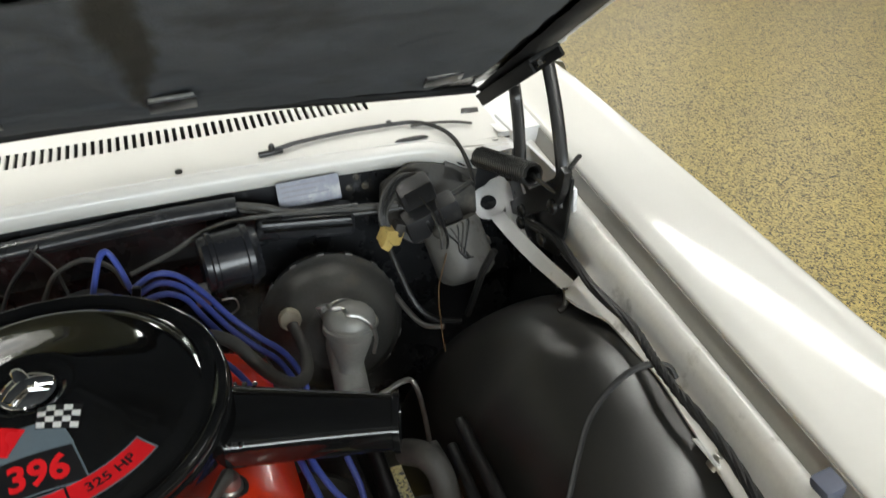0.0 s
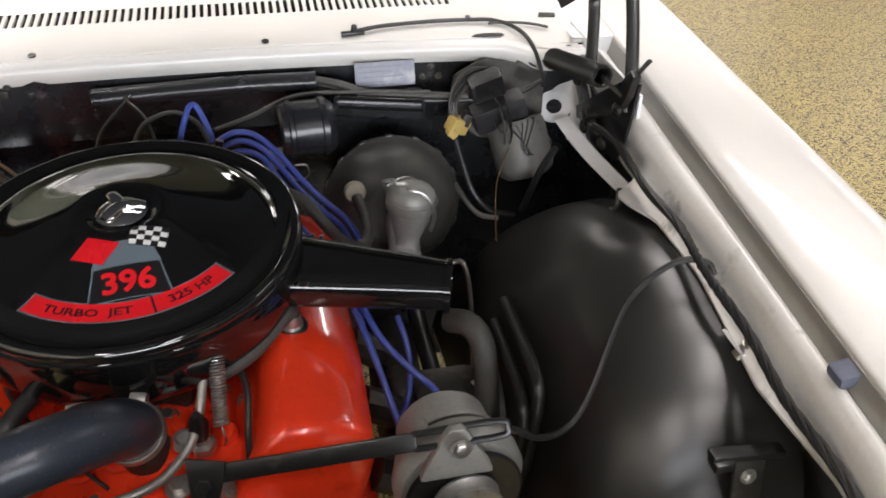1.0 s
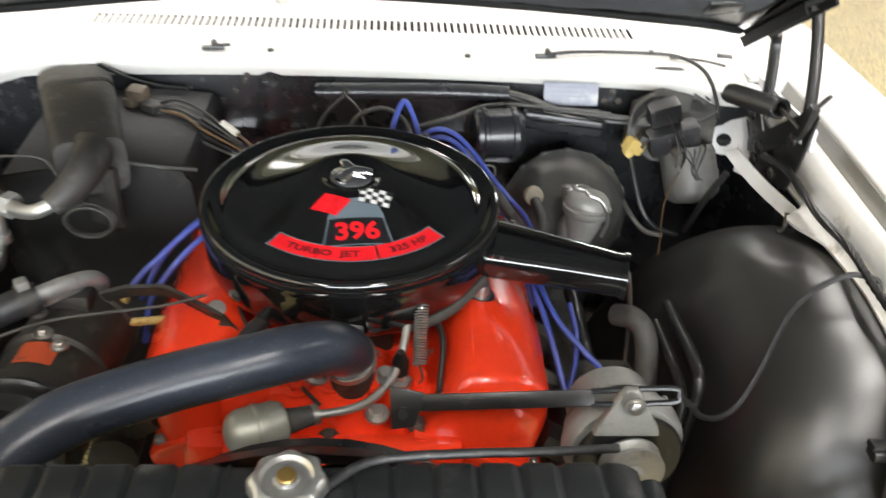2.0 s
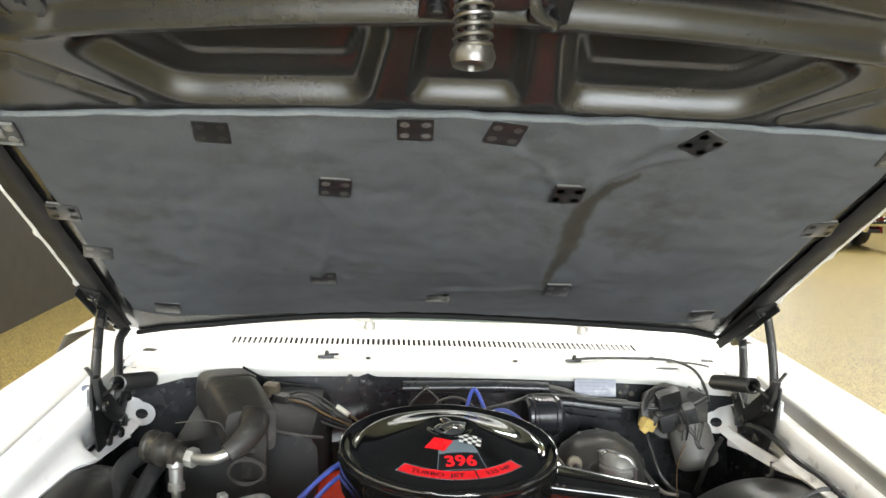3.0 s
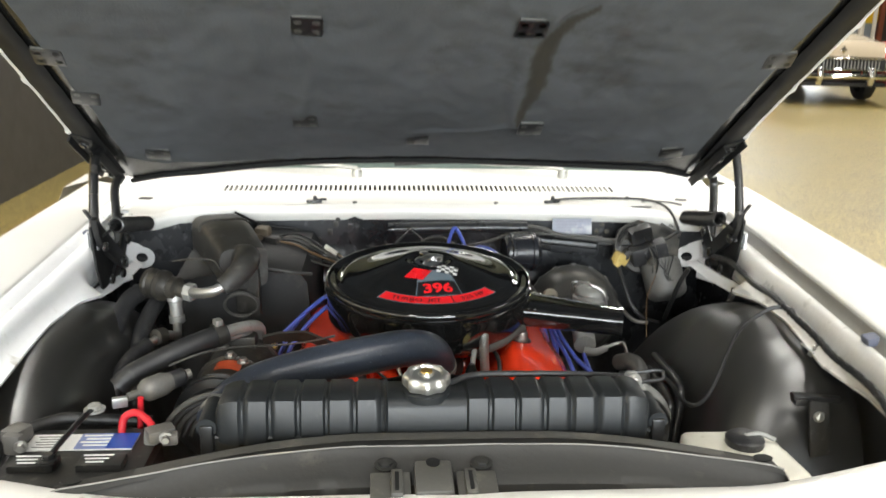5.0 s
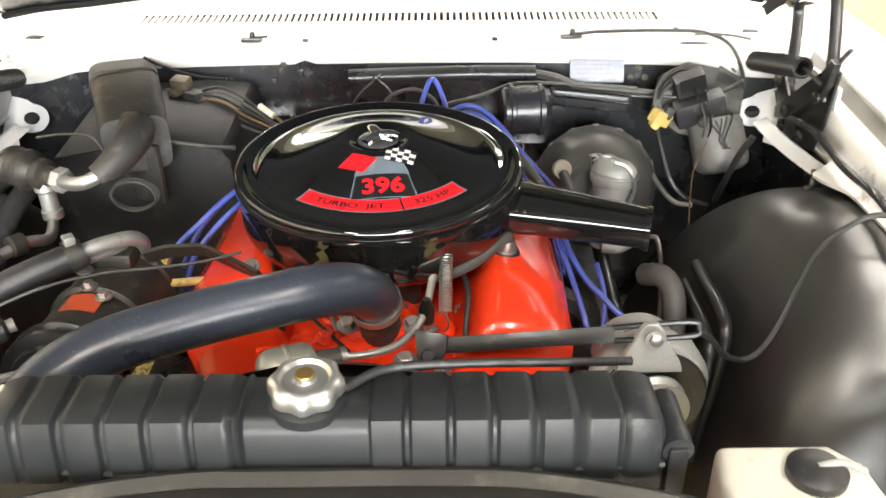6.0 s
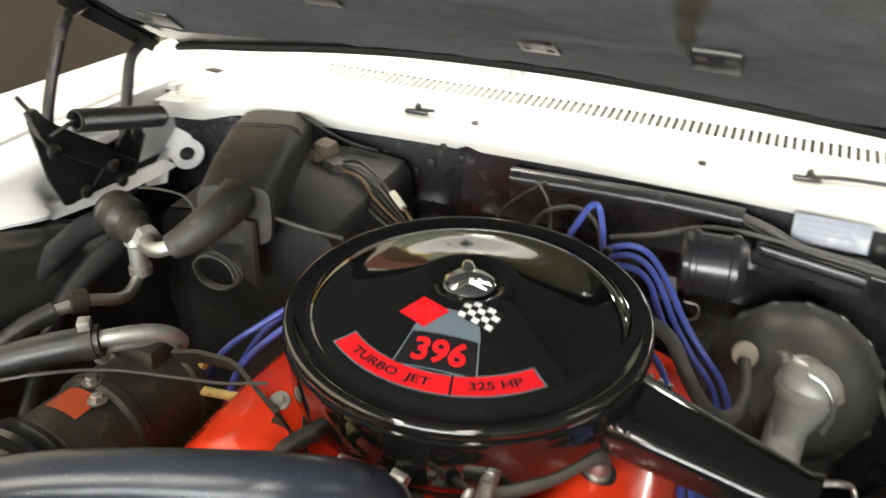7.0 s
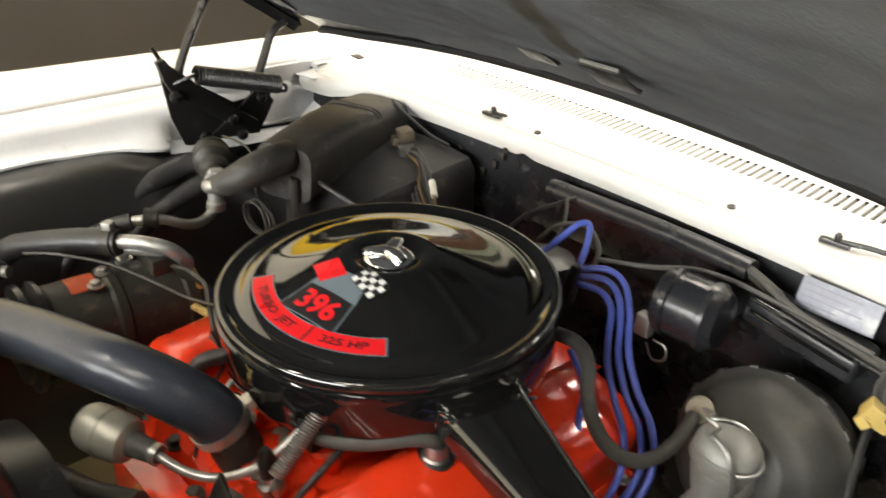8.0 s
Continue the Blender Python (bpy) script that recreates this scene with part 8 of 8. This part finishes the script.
part("cable", tube(bmesh.new(), [(-0.418, 0.340, 0.8560), (-0.435, 0.360, 0.8680), (-0.455, 0.372, 0.8750), (-0.472, 0.372, 0.8680), (-0.476, 0.366, 0.8480), (-0.476, 0.362, 0.8210)], 0.0058, 12, 6), REDCABLE, cb)
part("cable", tube(bmesh.new(), [(-0.455, 0.40, 0.8860), (-0.458, 0.402, 0.8560), (-0.462, 0.40, 0.8160)], 0.0045, 10, 4), REDCABLE, cb)
part("clamp", box(bmesh.new(), (-0.412, 0.335, 0.8610), (0.040, 0.028, 0.020), Matrix.Rotation(radians(30), 4, "Z"), 0.006), BOOSTER, cb)
part("clamp_lug", box(bmesh.new(), (-0.395, 0.322, 0.8590), (0.024, 0.018, 0.016), Matrix.Rotation(radians(10), 4, "Z"), 0.004), BOOSTER, cb)
part("clamp_bolt", bolt(bmesh.new(), (-0.40, 0.318, 0.8630), (0.2, -1, 0), 0.006, 0.012), STEEL, cb)
part("white_tag", box(bmesh.new(), (-0.483, 0.390, 0.8840), (0.022, 0.010, 0.016), Matrix.Rotation(radians(20), 4, "Z"), 0.002), ALU, cb)
hd = thing("battery_clamp", "steel battery hold-down rod with a hooked end", "clamp", (-0.53, 0.30, 0.8560))
part("rod", tube(bmesh.new(), [(-0.532, 0.245, 0.8780), (-0.528, 0.285, 0.8810), (-0.520, 0.345, 0.8840), (-0.515, 0.372, 0.8820)], 0.0042, 8, 5), SATIN, hd)
part("hook", bolt(bmesh.new(), (-0.514, 0.372, 0.8800), (0, 0, 1), 0.010, 0.010), CASTGREY, hd)
part("nut", bolt(bmesh.new(), (-0.534, 0.242, 0.8720), (0, 0, 1), 0.008, 0.010), SATIN, hd)
tc = part("terminal_clamp", box(bmesh.new(), (-0.606, 0.322, 0.8700), (0.030, 0.034, 0.022), Matrix.Rotation(radians(-20), 4, "Z"), 0.006), BOOSTER, hd, "corroded grey terminal clamp")
part("clamp_jaw", box(bmesh.new(), (-0.602, 0.300, 0.8660), (0.026, 0.014, 0.030), Matrix.Rotation(radians(-12), 4, "Z"), 0.004), BOOSTER, tc)
part("clamp_bolt", bolt(bmesh.new(), (-0.590, 0.294, 0.8660), (0.2, -1, 0), 0.006, 0.010), STEEL, tc)
bm = bmesh.new()
box(bm, (-0.515, 0.30, 0.6210), (0.24, 0.20, 0.012), bevel=0.003)
solo("battery_tray", bm, SATIN, "black steel battery tray", "tray")
hose("battery_lead", "thick black lead curving behind the battery", [(-0.64, 0.30, 0.7760), (-0.62, 0.36, 0.8410), (-0.58, 0.40, 0.8510), (-0.53, 0.41, 0.8460), (-0.45, 0.43, 0.8310)], 0.010, WIRE, "lead", 10)
hose("battery_lead", "thin black lead hanging from the fender", [(-0.665, 0.40, 0.8760), (-0.66, 0.37, 0.8460), (-0.655, 0.34, 0.8160), (-0.62, 0.31, 0.7960)], 0.004, WIRE, "lead", 8)

# ---- washer bottle ----
wb = thing("washer_bottle", "milky white washer bottle with a black cap", "washer bottle", (0.425, 0.29, 0.70))
bm = bmesh.new()
prism(bm, [(0.350, 0.352), (0.460, 0.352), (0.485, 0.325), (0.495, 0.22), (0.45, 0.205), (0.36, 0.222), (0.343, 0.30)], 0.170, Matrix.Translation((0, -0.03, 0.69)), 0.014, 3)
part("bottle", bm, TRANSLUC, wb)
part("cap", lathe(bmesh.new(), [(0.026, 0), (0.0275, 0.004), (0.0275, 0.012), (0.023, 0.016), (0, 0.017)], Matrix.Translation((0.430, 0.275, 0.858)), 32), RUBBER, wb, "black push-on cap")
part("tube", tube(bmesh.new(), [(0.430, 0.275, 0.873), (0.452, 0.277, 0.875), (0.475, 0.275, 0.866)], 0.0035, 8, 4), CASTGREY, wb)
bm = bmesh.new()
box(bm, (0.43, 0.25, 0.682), (0.21, 0.19, 0.012), bevel=0.003)
solo("bottle_tray", bm, SATIN, "black tray under the washer bottle", "tray")

# ---- the car across the showroom ----
def far_car():
    root = thing("parked_car", "two-tone coral and cream convertible with a chrome grille", "car", (7.45, 15.2, 0))
    X, Y = 7.45, 13.05

    def lower(y, k):
        # half section of the body, front to back
        t = (y - Y) / 5.0
        w = 0.93 - 0.10 * smoothstep(0.12, 0.0, t) - 0.08 * smoothstep(0.8, 1.0, t)
        top = 0.98 + 0.05 * smoothstep(0, 0.2, t)
        prof = [(-w + 0.03, 0.30), (-w, 0.45), (-w, 0.70), (-w + 0.015, 0.86), (-w + 0.06, top - 0.02), (-w + 0.16, top + 0.015)]
        x, z = prof[k]
        return x, z
    for s in (1, -1):
        bm = bmesh.new()
        sheet(bm, lambda y, k: Vector((X - s * lower(y, k)[0], y, lower(y, k)[1])), along(Y, Y + 5.0, 30), range(6))
        part("body_side", bm, CARRED, root, "coral lower body side")
        bm = bmesh.new()
        lathe(bm, [(0.0, 0.02), (0.33, 0.02), (0.34, 0.0)], axis((X - s * 0.934, Y + 0.95, 0.40), (-s, 0, 0)), 30)
        part("wheel_arch", bm, CEILBLACK, root)
        for wy in (0.95, 3.95):
            c = (X - s * 0.84, Y + wy, 0.345)
            bm = lathe(bmesh.new(), [(0.20, -0.09), (0.32, -0.09), (0.342, -0.05), (0.345, 0.05), (0.325, 0.10), (0.29, 0.112)], axis(c, (-s, 0, 0)), 32, caps=False)
            wheel = part("wheel", bm, TYRE, root, "tyre with a wide white band")
            part("whitewall", lathe(bmesh.new(), [(0.295, 0.111), (0.215, 0.116), (0.205, 0.108)], axis(c, (-s, 0, 0)), 32, caps=False), TYREWHITE, wheel)
            part("hubcap", lathe(bmesh.new(), [(0.205, 0.105), (0.15, 0.10), (0.10, 0.125), (0.0, 0.13)], axis(c, (-s, 0, 0)), 28), CHROME, wheel)
        hx = X - s * 0.80
        part("fender_brow", lathe(bmesh.new(), [(0.155, -0.30), (0.150, 0.0), (0.125, 0.03), (0.10, 0.02)], axis((hx, Y + 0.0, 0.895), (0, -1, 0.05)), 28, caps=False), CARRED, root)
        part("headlight_rim", lathe(bmesh.new(), [(0.120, 0.0), (0.122, 0.02), (0.095, 0.03), (0.090, 0.015)], axis((hx, Y - 0.01, 0.895), (0, -1, 0)), 28, caps=False), CHROME, root)
        part("headlight", lathe(bmesh.new(), [(0.092, 0.012), (0.07, 0.03), (0.0, 0.038)], axis((hx, Y - 0.01, 0.895), (0, -1, 0)), 24), TRANSLUC, root, "round glass headlight")
        part("parking_lamp", lathe(bmesh.new(), [(0.085, 0.0), (0.085, 0.06), (0.06, 0.09), (0.0, 0.10)], axis((hx + s * 0.03, Y - 0.02, 0.655), (0, -1, 0)), 24), CHROME, root, "round chrome parking lamp")
        part("bumper_guard", tube(bmesh.new(), [(X - s * 0.42, Y - 0.20, 0.36), (X - s * 0.42, Y - 0.25, 0.48), (X - s * 0.42, Y - 0.22, 0.62)], 0.055, 12, 4), CHROME, root)
    bm = bmesh.new()
    sheet(bm, lambda x, v: Vector((X + x, Y + 0.02 + 1.75 * v, 0.98 + 0.19 * (1 - (x / 0.80) ** 2) ** 0.5 * (0.35 + 0.65 * smoothstep(0, 0.35, v)) + 0.03 * v)), along(-0.79, 0.79, 20), along(0, 1, 12))
    part("hood", bm, CARCREAM, root, "cream hood")
    bm = bmesh.new()
    sheet(bm, lambda x, v: Vector((X + x, Y + 0.02 - 0.05 * math.sin(v * 3.1), 0.72 + 0.30 * v + 0.04 * v * (1 - (x / 0.7) ** 2))), along(-0.70, 0.70, 16), along(0, 1, 6))
    part("nose", bm, CARCREAM, root)
    part("grille_opening", box(bmesh.new(), (X, Y - 0.02, 0.665), (1.42, 0.06, 0.20), bevel=0.03), CEILBLACK, root)
    for z in (0.575, 0.76):
        part("grille_bar", tube(bmesh.new(), [(X - 0.74, Y - 0.01, z), (X, Y - 0.08, z + 0.01), (X + 0.74, Y - 0.01, z)], 0.028, 10, 6), CHROME, root)
    for k in range(22):
        part("grille_tooth", box(bmesh.new(), (X - 0.60 + k * 0.0571, Y - 0.065, 0.66), (0.014, 0.03, 0.13), bevel=0.004), TIN, root)
    part("bumper", tube(bmesh.new(), [(X - 0.97, Y + 0.18, 0.48), (X - 0.90, Y - 0.08, 0.48), (X - 0.6, Y - 0.18, 0.48), (X, Y - 0.22, 0.48), (X + 0.6, Y - 0.18, 0.48), (X + 0.90, Y - 0.08, 0.48), (X + 0.97, Y + 0.18, 0.48)], 0.085, 12, 6, flat=0.6), CHROME, root, "heavy chrome bumper")
    part("hood_emblem", box(bmesh.new(), (X, Y - 0.03, 0.90), (0.09, 0.02, 0.09), Matrix.Rotation(radians(45), 4, "Y"), 0.01), CHROME, root)
    glass = part("windshield", sheet(bmesh.new(), lambda x, v: Vector((X + x * (1 - 0.12 * v), Y + 1.62 + 0.28 * v + 0.12 * (x / 0.7) ** 2, 1.13 + 0.36 * v)), along(-0.60, 0.60, 14), along(0, 1, 4)), GLASS, root)
    glass.visible_shadow = False
    fr = lambda x, v: Vector((X + x * (1 - 0.12 * v), Y + 1.62 + 0.28 * v + 0.12 * (x / 0.7) ** 2, 1.13 + 0.36 * v))
    part("windshield_frame", tube(bmesh.new(), [fr(-0.62, 0), fr(-0.62, 0.5), fr(-0.61, 1.0), fr(-0.4, 1.02), fr(0, 1.02), fr(0.4, 1.02), fr(0.61, 1.0), fr(0.62, 0.5), fr(0.62, 0)], 0.030, 8, 4), SATIN, root, "dark windshield frame")
    part("cabin_deck", sheet(bmesh.new(), lambda x, v: Vector((X + x, Y + 1.95 + 3.0 * v, 1.06 - 0.02 * v + 0.02 * math.cos(x * 2))), along(-0.80, 0.80, 8), along(0, 1, 8)), CARCREAM, root)
    part("seat_back", box(bmesh.new(), (X, Y + 2.6, 1.10), (1.35, 0.16, 0.24), bevel=0.05, seg=3), DUSTY, root, "dark upholstered seat back")
    part("tail_panel", box(bmesh.new(), (X, Y + 5.0, 0.68), (1.70, 0.06, 0.70), bevel=0.02), CARCREAM, root)
    part("floor_pan", box(bmesh.new(), (X, Y + 2.5, 0.33), (1.70, 4.9, 0.06)), CEILBLACK, root)
    part("mirror", lathe(bmesh.new(), [(0.06, 0), (0.06, 0.02), (0, 0.05)], axis((X + 0.86, Y + 1.75, 1.20), (0, 1, 0)), 16), CHROME, root)
    return root


parked = far_car()
parked.location, parked.rotation_euler = (7.69, 15.29, 0), (0, 0, radians(-5))
# the round hanging sign, its lettering left as plain bars
SC = Vector((4.87, 10.0, 3.34))
sign = thing("hanging_sign", "round dark blue sign with yellow rings and pale bars", "sign", SC + Vector((0, 0, 0.8)))
SN = (-0.42, -0.90, -0.05)
SM = axis(SC, SN)
part("disc", lathe(bmesh.new(), [(0.0, -0.04), (0.80, -0.04), (0.80, 0.0), (0.0, 0.0)], SM, 64), material("navy_sign_enamel", (0.012, 0.014, 0.05), 0.3, var=0.1, bump=0.0), sign, "navy enamel disc")
part("outer_ring", lathe(bmesh.new(), [(0.765, 0.0), (0.785, 0.008), (0.800, 0.0)], SM, 64, caps=False), WALLYELLOW, sign)
part("inner_ring", lathe(bmesh.new(), [(0.43, 0.0), (0.445, 0.008), (0.46, 0.0)], SM, 64, caps=False), WALLYELLOW, sign)
part("emblem_ring", lathe(bmesh.new(), [(0.30, 0.0), (0.34, 0.02), (0.40, 0.0)], SM, 64, caps=False), CHROME, sign)
part("emblem", lathe(bmesh.new(), [(0.30, 0.002), (0.15, 0.02), (0.0, 0.024)], SM, 48), WALLYELLOW, sign)
for k in range(10):
    a = radians(-64 + k * 34)
    m = SM @ Matrix.Rotation(a, 4, "Z") @ Matrix.Translation((0, 0.605, 0.006))
    part("letter_bar", box(bmesh.new(), m.translation, (0.13, 0.20, 0.008), m.to_3x3().to_4x4(), 0.01), DECALWHITE, sign)
for e in (-1, 1):
    top = SC + Vector((0.25 * e * 0.9, -0.12 * e, 0.74))
    part("cable", tube(bmesh.new(), [top, (top.x, top.y, CEIL + 0.02)], 0.006, 6, 2), STEEL, sign)
